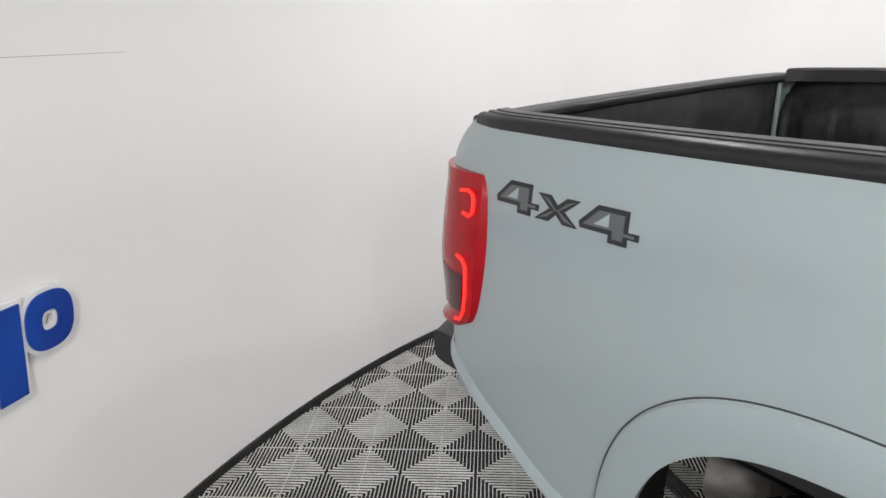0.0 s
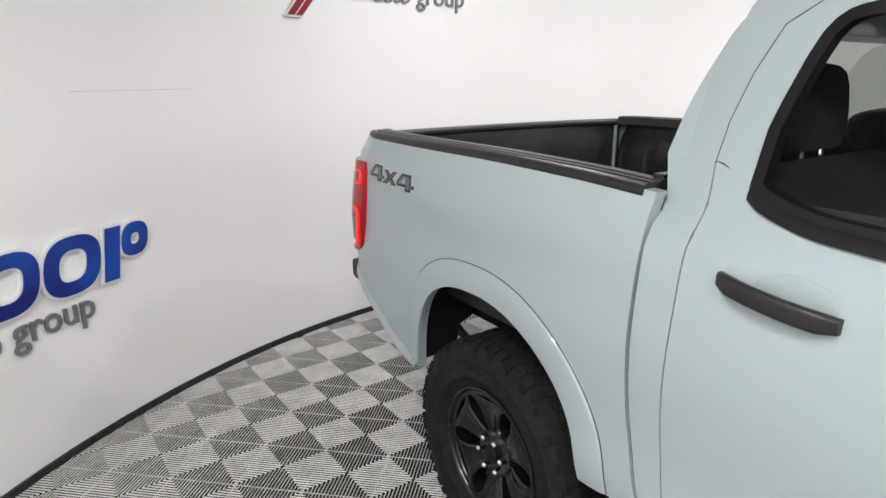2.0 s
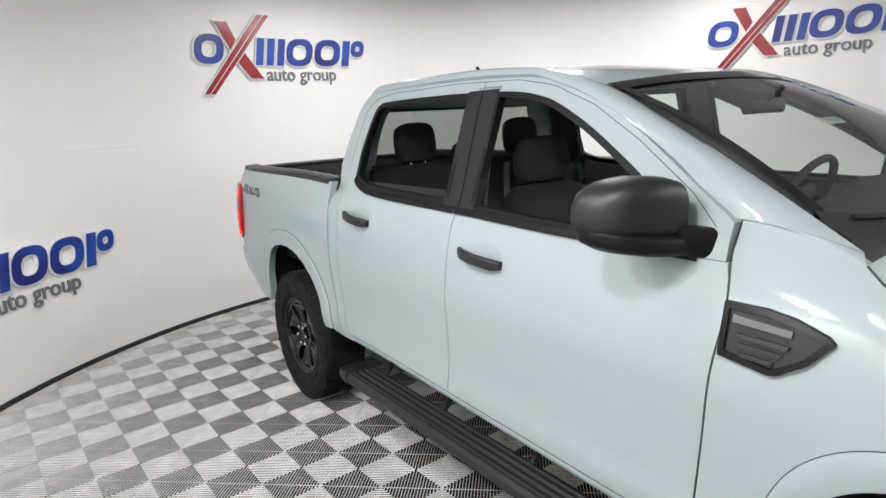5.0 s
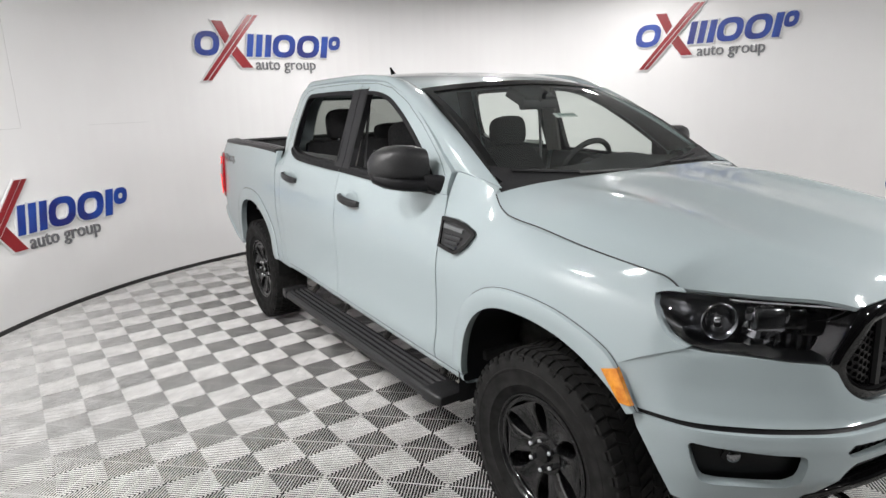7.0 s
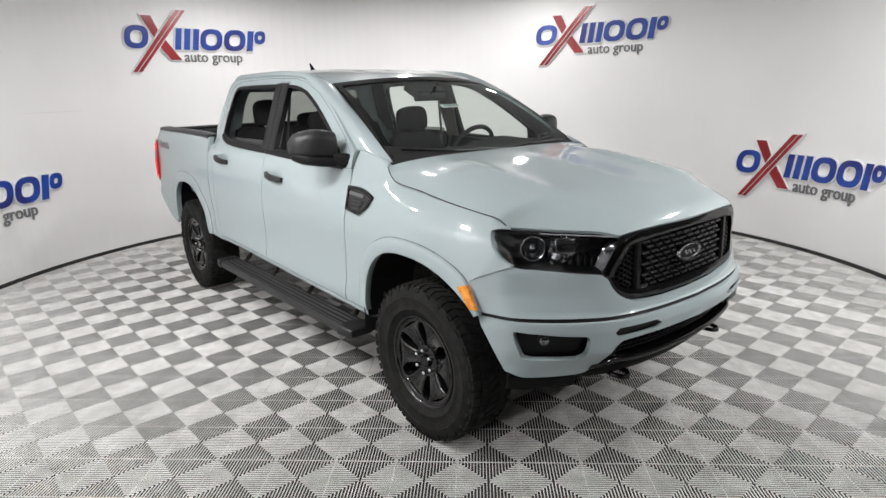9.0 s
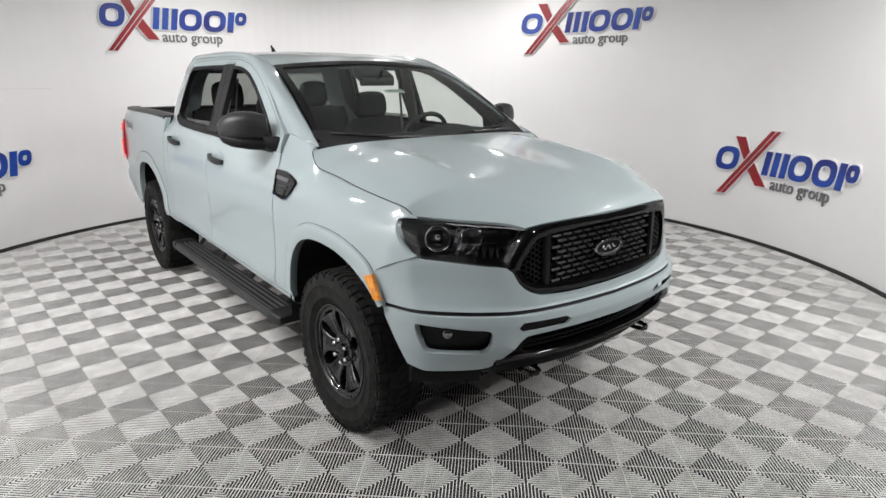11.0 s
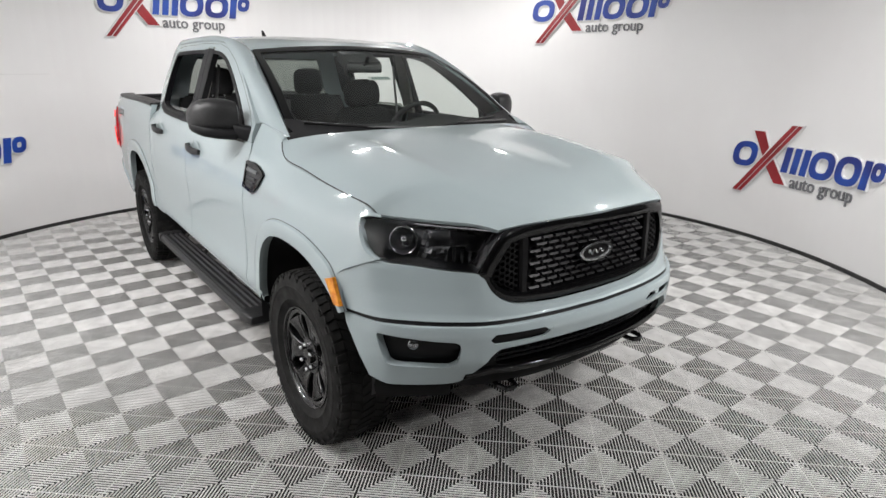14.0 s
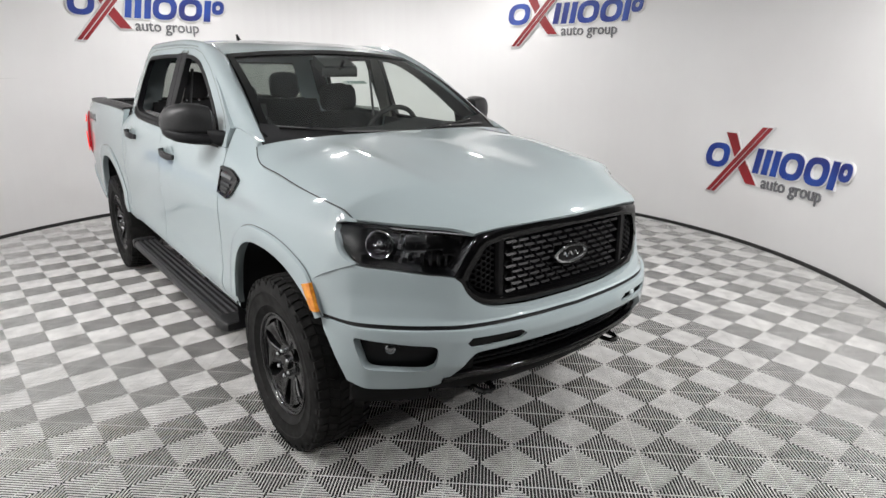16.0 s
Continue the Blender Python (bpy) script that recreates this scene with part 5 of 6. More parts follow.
def build_grille():
    gr = empty("grille")
    gr.parent = truck
    half = [(0.0, 1.088), (0.20, 1.086), (0.36, 1.079), (0.44, 1.070), (0.462, 1.055), (0.485, 1.01), (0.515, 0.945), (0.528, 0.912), (0.518, 0.882), (0.498, 0.850), (0.468, 0.825), (0.43, 0.808), (0.36, 0.793), (0.20, 0.780), (0.0, 0.777)]
    inner = [(0.0, 1.040), (0.20, 1.038), (0.36, 1.032), (0.415, 1.022), (0.435, 1.00), (0.455, 0.965), (0.475, 0.93), (0.482, 0.91), (0.474, 0.888), (0.455, 0.866), (0.43, 0.852), (0.40, 0.842), (0.34, 0.834), (0.20, 0.826), (0.0, 0.824)]
    def full(pts):
        return [(-a, z) for a, z in pts] + [(a, z) for a, z in pts[-2:0:-1]]
    O, I = full(half), full(inner)
    rows = []
    for (a, z), (b, q) in zip(O, I):
        m, n = ((a + b) / 2, (z + q) / 2), None
        rows.append([(grille_x(a, z) - 0.06, a, z), (grille_x(a, z) - 0.004, a, z), (grille_x(a, z) + 0.008, a * 0.98 + b * 0.02, z * 0.9 + q * 0.1), (grille_x(*m) + 0.012, *m), (grille_x(b, q) + 0.004, b * 0.92 + a * 0.08, q * 0.92 + z * 0.08), (grille_x(b, q) - 0.008, b, q), (grille_x(b, q) - 0.06, b, q)])
    rows.append(rows[0])
    bm = bmesh.new()
    grid_faces(bm, np.array(rows))
    finish(bm, "grille_surround", GLOSSBLK, gr, "gloss black grille surround", angle=50)
    bm = bmesh.new()
    P = np.array([[(grille_x(w, z) - 0.065, w, z) for z in np.linspace(0.80, 1.06, 6)] for w in np.linspace(-0.5, 0.5, 21)])
    grid_faces(bm, P)
    finish(bm, "grille_backing", DARKMETAL, gr)
    # uprights between the middle and the side meshes
    for side in (-1, 1):
        bm = bmesh.new()
        rows = []
        for z in np.linspace(0.822, 1.042, 12):
            a, b = 0.335 + 0.0 * z, 0.372 + 0.02 * (z - 0.93)
            rows.append([(grille_x(a, z) - 0.06, side * a, z), (grille_x(a, z) - 0.008, side * a, z), (grille_x(a, z) + 0.001, side * (a + 0.008), z), (grille_x(b, z) + 0.001, side * (b - 0.008), z), (grille_x(b, z) - 0.008, side * b, z), (grille_x(b, z) - 0.06, side * b, z)])
        grid_faces(bm, np.array(rows))
        finish(bm, "grille_upright", MESHBLK, gr)
        # side honeycomb
        bm = bmesh.new()
        r = 0.0125
        for i in range(14):
            for j in range(7):
                w = 0.382 + j * r * 1.55
                z = 0.846 + (i + 0.5 * (j % 2)) * r * 1.75
                lim = float(pchip([(0.846, 0.42), (0.87, 0.45), (0.91, 0.474), (0.95, 0.46), (1.0, 0.432), (1.03, 0.40)])(z))
                if w + r * 0.5 > lim or z > 1.025:
                    continue
                ring = [(w + r * math.cos(k * math.pi / 3), z + r * math.sin(k * math.pi / 3)) for k in range(6)]
                inn = [(w + r * 0.78 * math.cos(k * math.pi / 3), z + r * 0.78 * math.sin(k * math.pi / 3)) for k in range(6)]
                F = [bm.verts.new((grille_x(a, b) - 0.012, side * a, b)) for a, b in ring]
                G = [bm.verts.new((grille_x(a, b) - 0.012, side * a, b)) for a, b in inn]
                H = [bm.verts.new((grille_x(a, b) - 0.035, side * a, b)) for a, b in inn]
                for k in range(6):
                    n = (k + 1) % 6
                    bm.faces.new((F[k], F[n], G[n], G[k]))
                    bm.faces.new((G[k], G[n], H[n], H[k]))
        bmesh.ops.recalc_face_normals(bm, faces=bm.faces)
        part("side_mesh", bm, MESHBLK, gr)
    # middle mesh: staggered bars with slanted links
    bm = bmesh.new()
    rows_n, dz = 9, 0.0232
    for i in range(rows_n):
        z = 0.836 + i * dz
        for j in range(-6, 7):
            w0 = j * 0.060 + (0.030 if i % 2 else 0)
            if abs(w0) > 0.305:
                continue
            a, b = w0 - 0.025, w0 + 0.025
            def pt(w, zz, d):
                return (grille_x(w, zz) - d, w, zz)
            h = 0.0038
            q = [pt(a + 0.003, z - h, 0.004), pt(b - 0.003, z - h, 0.004), pt(b, z + h, 0.0085), pt(a, z + h, 0.0085)]
            k = [pt(a - 0.002, z - h - 0.002, 0.04), pt(b + 0.002, z - h - 0.002, 0.04), pt(b + 0.002, z + h + 0.002, 0.04), pt(a - 0.002, z + h + 0.002, 0.04)]
            Q, K = [bm.verts.new(p) for p in q], [bm.verts.new(p) for p in k]
            bm.faces.new(Q)
            for e in range(4):
                bm.faces.new((Q[e], K[e], K[(e + 1) % 4], Q[(e + 1) % 4]))
            if i < rows_n - 1:
                for s in (-1, 1):
                    x0, x1 = w0 + s * 0.021, w0 + s * 0.010
                    L = [bm.verts.new(p) for p in (pt(x0 - 0.003, z + h, 0.016), pt(x0 + 0.003, z + h, 0.016), pt(x1 + s * 0.0 + 0.003, z + dz - h, 0.016), pt(x1 - 0.003, z + dz - h, 0.016))]
                    bm.faces.new(L)
    bmesh.ops.recalc_face_normals(bm, faces=bm.faces)
    part("grille_mesh", bm, MESHBLK, gr, "black honeycomb mesh insert")
    for z in (0.812, 0.822):
        bm = bmesh.new()
        tube(bm, [(grille_x(w, z) + 0.008, w, z) for w in np.linspace(-0.36, 0.36, 21)], 0.003, 6)
        finish(bm, "grille_bead", GLOSSBLK, gr)
    # oval badge: chrome ring, dark field, plain wave
    badge = empty("badge")
    badge.parent = gr
    def oval(a, b, d, n=40):
        return [(grille_x(0, 0.93) + d, a * math.cos(2 * math.pi * k / n), 0.933 + b * math.sin(2 * math.pi * k / n)) for k in range(n)]
    bm = bmesh.new()
    P = np.array([oval(0.094, 0.041, -0.03), oval(0.094, 0.041, 0.010), oval(0.090, 0.037, 0.018), oval(0.080, 0.029, 0.018), oval(0.076, 0.026, 0.011)])
    P = np.concatenate([P, P[:, :1]], 1)
    grid_faces(bm, P)
    finish(bm, "badge_ring", CHROME, badge, "chrome oval ring")
    bm = bmesh.new()
    bm.faces.new([bm.verts.new(p) for p in oval(0.083, 0.032, 0.011)])
    finish(bm, "badge_field", MESHBLK, badge)
    bm = bmesh.new()
    tube(bm, [(grille_x(0, 0.93) + 0.013, -0.045 + 0.09 * t, 0.933 + 0.010 * math.sin(t * 19) * (1 - 0.4 * t)) for t in np.linspace(0, 1, 40)], 0.0036, 6)
    finish(bm, "badge_wave", CHROME, badge)


build_grille()


# ---- truck: wheels ----
def build_wheel():
    """A wheel about its hub, axis along y, outer face towards -y."""
    w = empty("wheel")
    prof = [(0.225, -0.100), (0.235, -0.108), (0.262, -0.121), (0.264, -0.1235), (0.270, -0.1235), (0.272, -0.1225), (0.30, -0.1275), (0.318, -0.1290), (0.320, -0.1312), (0.326, -0.1312), (0.328, -0.129), (0.345, -0.127), (0.360, -0.121), (0.373, -0.114), (0.3805, -0.100), (0.3835, -0.06), (0.384, 0.0)]
    prof = prof + [(r, -y) for r, y in prof[-2::-1]]
    n = 72
    P = np.array([[(r * math.cos(2 * math.pi * k / n), y, r * math.sin(2 * math.pi * k / n)) for r, y in prof] for k in range(n + 1)])
    bm = bmesh.new()
    grid_faces(bm, P)
    tyre = finish(bm, "tyre", RUBBER, w, "black all-terrain tyre")
    # tread blocks in five bands, the outer ones running down the shoulder
    bm = bmesh.new()
    def block(a0, a1, y0, y1, skew, r0=0.377, r1=0.3885, shoulder=0):
        q = []
        for r in (r0, r1):
            for a, y in ((a0, y0), (a1, y0), (a1, y1), (a0, y1)):
                aa = a + skew * (y - y0)
                rr = r - (0.007 if shoulder and abs(y) > 0.112 else 0.0025 if abs(y) > 0.085 else 0)
                q.append(bm.verts.new((rr * math.cos(aa), y, rr * math.sin(aa))))
        bm.faces.new(q[4:])
        for e in range(4):
            bm.faces.new((q[e], q[(e + 1) % 4], q[4 + (e + 1) % 4], q[4 + e]))
    m = 58
    for k in range(m):
        a = 2 * math.pi * k / m
        d = 2 * math.pi / m
        j = 0.15 if k % 2 else 0
        block(a + 0.05 * d, a + (0.80 - j) * d, -0.119, -0.082, 0.5, shoulder=1)
        block(a + 0.15 * d, a + 0.88 * d, -0.076, -0.034, -1.3)
        block(a + 0.35 * d, a + 1.05 * d, -0.028, 0.028, 1.0)
        block(a + 0.10 * d, a + 0.85 * d, 0.034, 0.076, -1.3)
        block(a + 0.05 * d, a + (0.65 + j) * d, 0.082, 0.119, 0.5, shoulder=1)
        if k % 2 == 0:
            block(a + 0.1 * d, a + 0.75 * d, -0.1255, -0.118, 0, 0.354, 0.370)
    finish(bm, "tread", RUBBER, w, angle=25)
    # rim barrel and lip
    prof = [(0.226, -0.101), (0.230, -0.104), (0.228, -0.109), (0.222, -0.109), (0.216, -0.104), (0.212, -0.092), (0.206, -0.05), (0.204, 0.09), (0.225, 0.10)]
    bm = bmesh.new()
    grid_faces(bm, np.array([[(r * math.cos(2 * math.pi * k / n), y, r * math.sin(2 * math.pi * k / n)) for r, y in prof] for k in range(n + 1)]))
    finish(bm, "rim", RIMBLK, w, "black painted alloy rim")
    # six broad spokes, each with a raised edge
    for k in range(6):
        rot = Matrix.Rotation(2 * math.pi * k / 6 + 0.26, 4, "Y")
        bm = bmesh.new()
        st = [(0.050, 0.030, -0.070), (0.075, 0.030, -0.076), (0.105, 0.038, -0.085), (0.135, 0.047, -0.091), (0.155, 0.057, -0.095), (0.168, 0.070, -0.097), (0.177, 0.085, -0.0975), (0.183, 0.098, -0.098), (0.187, 0.108, -0.0975)]
        rows = []
        for r, h, y in st:
            rows.append([(-h, y + 0.05, r), (-h, y + 0.004, r), (-h + 0.005, y, r), (-h * 0.55, y + 0.0015, r), (-h * 0.42, y + 0.0045, r), (h * 0.42, y + 0.0045, r), (h * 0.55, y + 0.0015, r), (h - 0.005, y, r), (h, y + 0.004, r), (h, y + 0.05, r)])
        P = np.array(rows)
        # taper the end into the barrel
        V = grid_faces(bm, P)
        bmesh.ops.transform(bm, matrix=rot, verts=bm.verts)
        finish(bm, "spoke", RIMBLK, w, angle=30)
    bm = bmesh.new()
    prof = [(0.196, -0.060), (0.197, -0.094), (0.200, -0.0985), (0.210, -0.0985), (0.222, -0.102)]
    grid_faces(bm, np.array([[(r * math.cos(2 * math.pi * k / n), y, r * math.sin(2 * math.pi * k / n)) for r, y in prof] for k in range(n + 1)]))
    finish(bm, "rim_face", RIMBLK, w, angle=30)
    bm = bmesh.new()
    def disc(r0, r1, y0, y1, seg=36):
        bmesh.ops.create_cone(bm, cap_ends=True, segments=seg, radius1=r0, radius2=r1, depth=y1 - y0, matrix=Matrix.Translation((0, (y0 + y1) / 2, 0)) @ Matrix.Rotation(-math.pi / 2, 4, "X"))
    disc(0.078, 0.090, -0.078, -0.01)
    finish(bm, "hub", RIMBLK, w)
    bm = bmesh.new()
    disc(0.030, 0.036, -0.092, -0.070)
    finish(bm, "centre_cap", GLOSSBLK, w)
    bm = bmesh.new()
    disc(0.165, 0.165, -0.012, 0.012)
    finish(bm, "brake_disc", DARKMETAL, w)
    bm = bmesh.new()
    for k in range(9):
        a = 2.2 + 0.09 * k
        box(bm, -0.017, 0.017, -0.045, 0.03, 0.10, 0.17, 0.006, Matrix.Rotation(a, 4, "Y"))
    finish(bm, "brake_caliper", DARKMETAL, w)
    for k in range(6):
        a = 2 * math.pi * k / 6 + 0.26 + math.pi / 6
        bm = bmesh.new()
        c = (0.057 * math.cos(a), -0.086, 0.057 * math.sin(a))
        bmesh.ops.create_cone(bm, cap_ends=True, segments=6, radius1=0.0105, radius2=0.0125, depth=0.026, matrix=Matrix.Translation(c) @ Matrix.Rotation(-math.pi / 2, 4, "X"))
        bmesh.ops.create_uvsphere(bm, u_segments=8, v_segments=6, radius=0.0105, matrix=Matrix.Translation((c[0], -0.098, c[2])))
        finish(bm, "lug_nut", CHROME, w, "chrome lug nut")
    return w


first_wheel = build_wheel()
first_wheel.parent = truck
first_wheel.matrix_basis = pose(1.61, -0.772, 0.3885, 0, 12, 0)
for m in (pose(-1.61, -0.772, 0.3885, 0, 40, 0), pose(1.61, 0.772, 0.3885, 0, 5, 180), pose(-1.61, 0.772, 0.3885, 0, 20, 180)):
    copy_thing(first_wheel, m)


# ---- truck: wheel houses and chassis ----
MUFF_A, MUFF_D = Vector((-2.077, -0.478, 0.50)), Vector((0.130, 0.047, 0.0))
STEEL = rough_varied(varied(shader("dull_steel", (0.5, 0.48, 0.45), 0.4, 0.3), 14, (0.42, 0.39, 0.35), (0.62, 0.60, 0.57)), 20, 0.35, 0.55)


def build_under():
    for k in range(2):
        for side in (-1, 1):
            bm = bmesh.new()
            rows = []
            for t in np.linspace(-0.15, math.pi + (0.15 if k else -0.03), 40):
                x, z = arch_at(k, t, 1.0, 0.03)
                deep = 0.48 if k else (0.68 if z < 0.67 and math.cos(t) < 0 else 0.60)
                rows.append([(x, side * y, z) for y in np.linspace(0.885 - 0.05 * float(smoothstep(1.6, 2.0, x)), deep, 5)])
            grid_faces(bm, np.array(rows))
            finish(bm, "wheel_liner", BLACKPL, truck, "black plastic wheel house liner") if k else finish(bm, "wheel_liner", UNDERCOAT, truck)
    for side in (-1, 1):
        xc, _, a, z0, b, _ = ARCHES[0]
        rows = [[(x, side * 0.60, 0.665 + (z0 + (b + 0.03) * math.sqrt(max(0.0, 1 - ((x - xc) / (a + 0.03)) ** 2)) - 0.665) * v) for v in np.linspace(0, 1, 6)] for x in np.linspace(xc - 0.46, xc + 0.46, 24)]
        bm = bmesh.new()
        grid_faces(bm, np.array(rows))
        flange(bm, Vector((0, -side * 0.012, 0)))
        finish(bm, "wheel_house", UNDERCOAT, truck)
    for side in (-1, 1):
        bm = bmesh.new()
        box(bm, -1.02, 2.30, side * 0.47 - 0.04, side * 0.47 + 0.04, 0.47, 0.62, 0.01)
        box(bm, -2.55, -1.00, side * 0.47 - 0.04, side * 0.47 + 0.04, 0.655, 0.745, 0.01)
        finish(bm, "frame_rail", DARKMETAL, truck)
        bm = bmesh.new()
        pts = [(-2.30, side * 0.58, 0.58), (-2.0, side * 0.58, 0.45), (-1.61, side * 0.58, 0.40), (-1.2, side * 0.58, 0.45), (-0.95, side * 0.58, 0.55)]
        for d in (0, 0.014, 0.028):
            tube(bm, [(x, y, z + d) for x, y, z in pts], 0.009, 6)
        finish(bm, "leaf_spring", DARKMETAL, truck)
        bm = bmesh.new()
        tube(bm, [(-1.70, side * 0.60, 0.42), (-1.86, side * 0.56, 0.80)], [0.028, 0.032], 10)
        tube(bm, [(-1.52, side * 0.66, 0.62), (-1.80, side * 0.70, 0.92)], 0.012, 8)
        finish(bm, "shock_absorber", DARKMETAL, truck)
        bm = bmesh.new()
        tube(bm, [(1.61, side * 0.60, 0.40), (1.61, side * 0.56, 0.90)], [0.05, 0.06], 12)
        finish(bm, "front_strut", DARKMETAL, truck)
    bm = bmesh.new()
    tube(bm, [(-1.61, -0.72, 0.3885), (-1.61, 0.72, 0.3885)], 0.045, 12)
    bmesh.ops.create_uvsphere(bm, u_segments=16, v_segments=10, radius=0.14, matrix=Matrix.Translation((-1.61, 0.05, 0.40)))
    finish(bm, "rear_axle", DARKMETAL, truck)
    bm = bmesh.new()
    tube(bm, [(1.61, -0.72, 0.3885), (1.61, 0.72, 0.3885)], 0.035, 12)
    finish(bm, "front_axle", DARKMETAL, truck)
    bm = bmesh.new()
    blob(bm, [((x, -0.30, 0.62), 0.17, 0.11, (0, 1, 0), (0, 0, 1), 4) for x in (-1.25, -1.22, -0.2, -0.17)])
    finish(bm, "fuel_tank", TAN, truck)
    bm = bmesh.new()
    tube(bm, [(-0.9, 0.35, 0.5), (-1.3, 0.40, 0.55), (-1.7, 0.42, 0.66), (-2.2, 0.42, 0.52), (-2.45, 0.45, 0.5)], 0.032, 10)
    finish(bm, "exhaust", DARKMETAL, truck)
    bm = bmesh.new()
    tube(bm, [MUFF_A - MUFF_D * 0.02, MUFF_A, MUFF_A + MUFF_D * 0.25, MUFF_A + MUFF_D * 0.75, MUFF_A + MUFF_D, MUFF_A + MUFF_D * 1.06, MUFF_A + MUFF_D * 1.45, MUFF_A + MUFF_D * 1.9], [0.030, 0.052, 0.062, 0.062, 0.058, 0.050, 0.026, 0.024], 16)
    tube(bm, [MUFF_A + MUFF_D * 0.90, MUFF_A + MUFF_D * 0.98], 0.066, 16)
    finish(bm, "silencer", STEEL, truck, "dull steel exhaust silencer")
    bm = bmesh.new()
    blob(bm, [((-2.30, 0.0, 0.66), 0.34, 0.11, (0, 1, 0), (0, 0, 1), 4), ((-2.28, 0.0, 0.66), 0.36, 0.12, (0, 1, 0), (0, 0, 1), 4), ((-2.05, 0.0, 0.66), 0.36, 0.12, (0, 1, 0), (0, 0, 1), 4)])
    finish(bm, "spare_tyre", RUBBER, truck)
    bm = bmesh.new()
    box(bm, -1.10, 1.10, -0.80, 0.80, 0.515, 0.545, 0.01)
    box(bm, 1.08, 2.20, -0.56, 0.56, 0.52, 1.05, 0.02)
    box(bm, -2.56, -1.08, -0.47, 0.47, 0.755, 0.79, 0.01)
    finish(bm, "underbody", DARKMETAL, truck)
    # mud flap corner behind the rear arch
    for side in (-1, 1):
        # running board
        step = empty("running_board")
        step.parent = truck
        rows = []
        prof = [(0.768, 0.352), (0.768, 0.372), (0.776, 0.382), (0.790, 0.383)]
        for w in (0.796, 0.830, 0.864):
            prof += [(w, 0.375), (w + 0.010, 0.375), (w + 0.013, 0.385), (w + 0.026, 0.385)]
        prof += [(0.896, 0.377), (0.902, 0.386), (0.912, 0.383), (0.924, 0.370), (0.928, 0.352), (0.922, 0.334), (0.905, 0.324), (0.80, 0.324), (0.776, 0.334)]
        for x, k in ((-0.93, 1.0), (0.90, 1.0)):
            rows.append([(x, side * y, z) for y, z in prof])
        P = np.array(rows)
        P = np.concatenate([P, P[:, :1]], 1)
        bm = bmesh.new()
        grid_faces(bm, P)
        for r in (rows[0], rows[-1]):
            bm.faces.new([bm.verts.new(p) for p in r])
        finish(bm, "board", BLACKPL, step, "black ribbed step board", angle=30)
        for x0, d in ((-0.932, -1), (0.902, 1)):
            bm = bmesh.new()
            blob(bm, [((x0 + d * e, side * (0.848 - 0.10 * e), 0.354 - 0.02 * e), 0.082 * k, 0.034 * h, (0, 1, 0), (0, 0, 1), 6) for e, k, h in ((-0.012, 0.99, 0.96), (-0.002, 1.0, 1.0), (0.03, 1.0, 1.0), (0.045, 1.0, 0.90), (0.08, 0.98, 0.86), (0.10, 0.92, 0.76), (0.108, 0.82, 0.6))])
            finish(bm, "end_cap", BLACKPL, step, "smooth black end cap", angle=30)
        for x in (-0.80, -0.30, 0.25, 0.82):
            bm = bmesh.new()
            tube(bm, [(x, side * 0.50, 0.52), (x, side * 0.72, 0.43), (x, side * 0.80, 0.345), (x, side * 0.88, 0.335)], 0.016, 8)
            finish(bm, "bracket", DARKMETAL, step)


build_under()


# ---- truck: mirrors, lamps, badges ----
def build_mirror(side):
    mir = empty("door_mirror")
    mir.parent = truck
    def section(w, x, z, a, b, p=3.2):
        return ((x, side * w, z), a, b, (1, 0, 0), (0, 0, 1), p)
    bm = bmesh.new()
    blob(bm, [section(0.835, 0.835, 1.37, 0.035, 0.055), section(0.845, 0.825, 1.372, 0.060, 0.072), section(0.88, 0.805, 1.378, 0.076, 0.078), section(0.93, 0.785, 1.382, 0.082, 0.078), section(0.98, 0.762, 1.380, 0.080, 0.072), section(1.015, 0.742, 1.374, 0.068, 0.058), section(1.035, 0.728, 1.366, 0.045, 0.038), section(1.042, 0.722, 1.362, 0.02, 0.016)])
    finish(bm, "mirror_shell", BLACKPL, mir, "black mirror shell")
    bm = bmesh.new()
    blob(bm, [section(0.84, 0.83, 1.29, 0.045, 0.022), section(0.86, 0.825, 1.288, 0.068, 0.030), section(0.93, 0.795, 1.294, 0.078, 0.030), section(0.99, 0.765, 1.304, 0.072, 0.028), section(1.025, 0.745, 1.316, 0.05, 0.020), section(1.038, 0.735, 1.322, 0.02, 0.010)])
    finish(bm, "mirror_base", TRIM, mir, "black mirror underside")
    bm = bmesh.new()
    blob(bm, [section(0.79, 0.90, 1.285, 0.05, 0.045), section(0.83, 0.875, 1.295, 0.048, 0.038), section(0.87, 0.84, 1.31, 0.045, 0.032)])
    finish(bm, "mirror_arm", TRIM, mir)
    bm = bmesh.new()
    P = np.array([[(0.700 + 0.0 * u + 0.06 * (0.94 - w), side * w, z) for z in np.linspace(1.30, 1.44, 4)] for w in np.linspace(0.86, 1.01, 5)])
    grid_faces(bm, P)
    finish(bm, "mirror_glass", CHROME, mir)


u = 0
for side in (-1, 1):
    build_mirror(side)


def on_side(x, z, side, lift):
    return (x, side * (float(body_w(x, z)) + lift), z)


def side_plate(bm, outline, side, lift0, lift1):
    lo = [bm.verts.new(on_side(x, z, side, lift0)) for x, z in outline]
    hi = [bm.verts.new(on_side(x, z, side, lift1)) for x, z in outline]
    n = len(outline)
    for k in range(n):
        bm.faces.new((lo[k], lo[(k + 1) % n], hi[(k + 1) % n], hi[k]))
    bmesh.ops.triangulate(bm, faces=[bm.faces.new(hi)], ngon_method="EAR_CLIP")


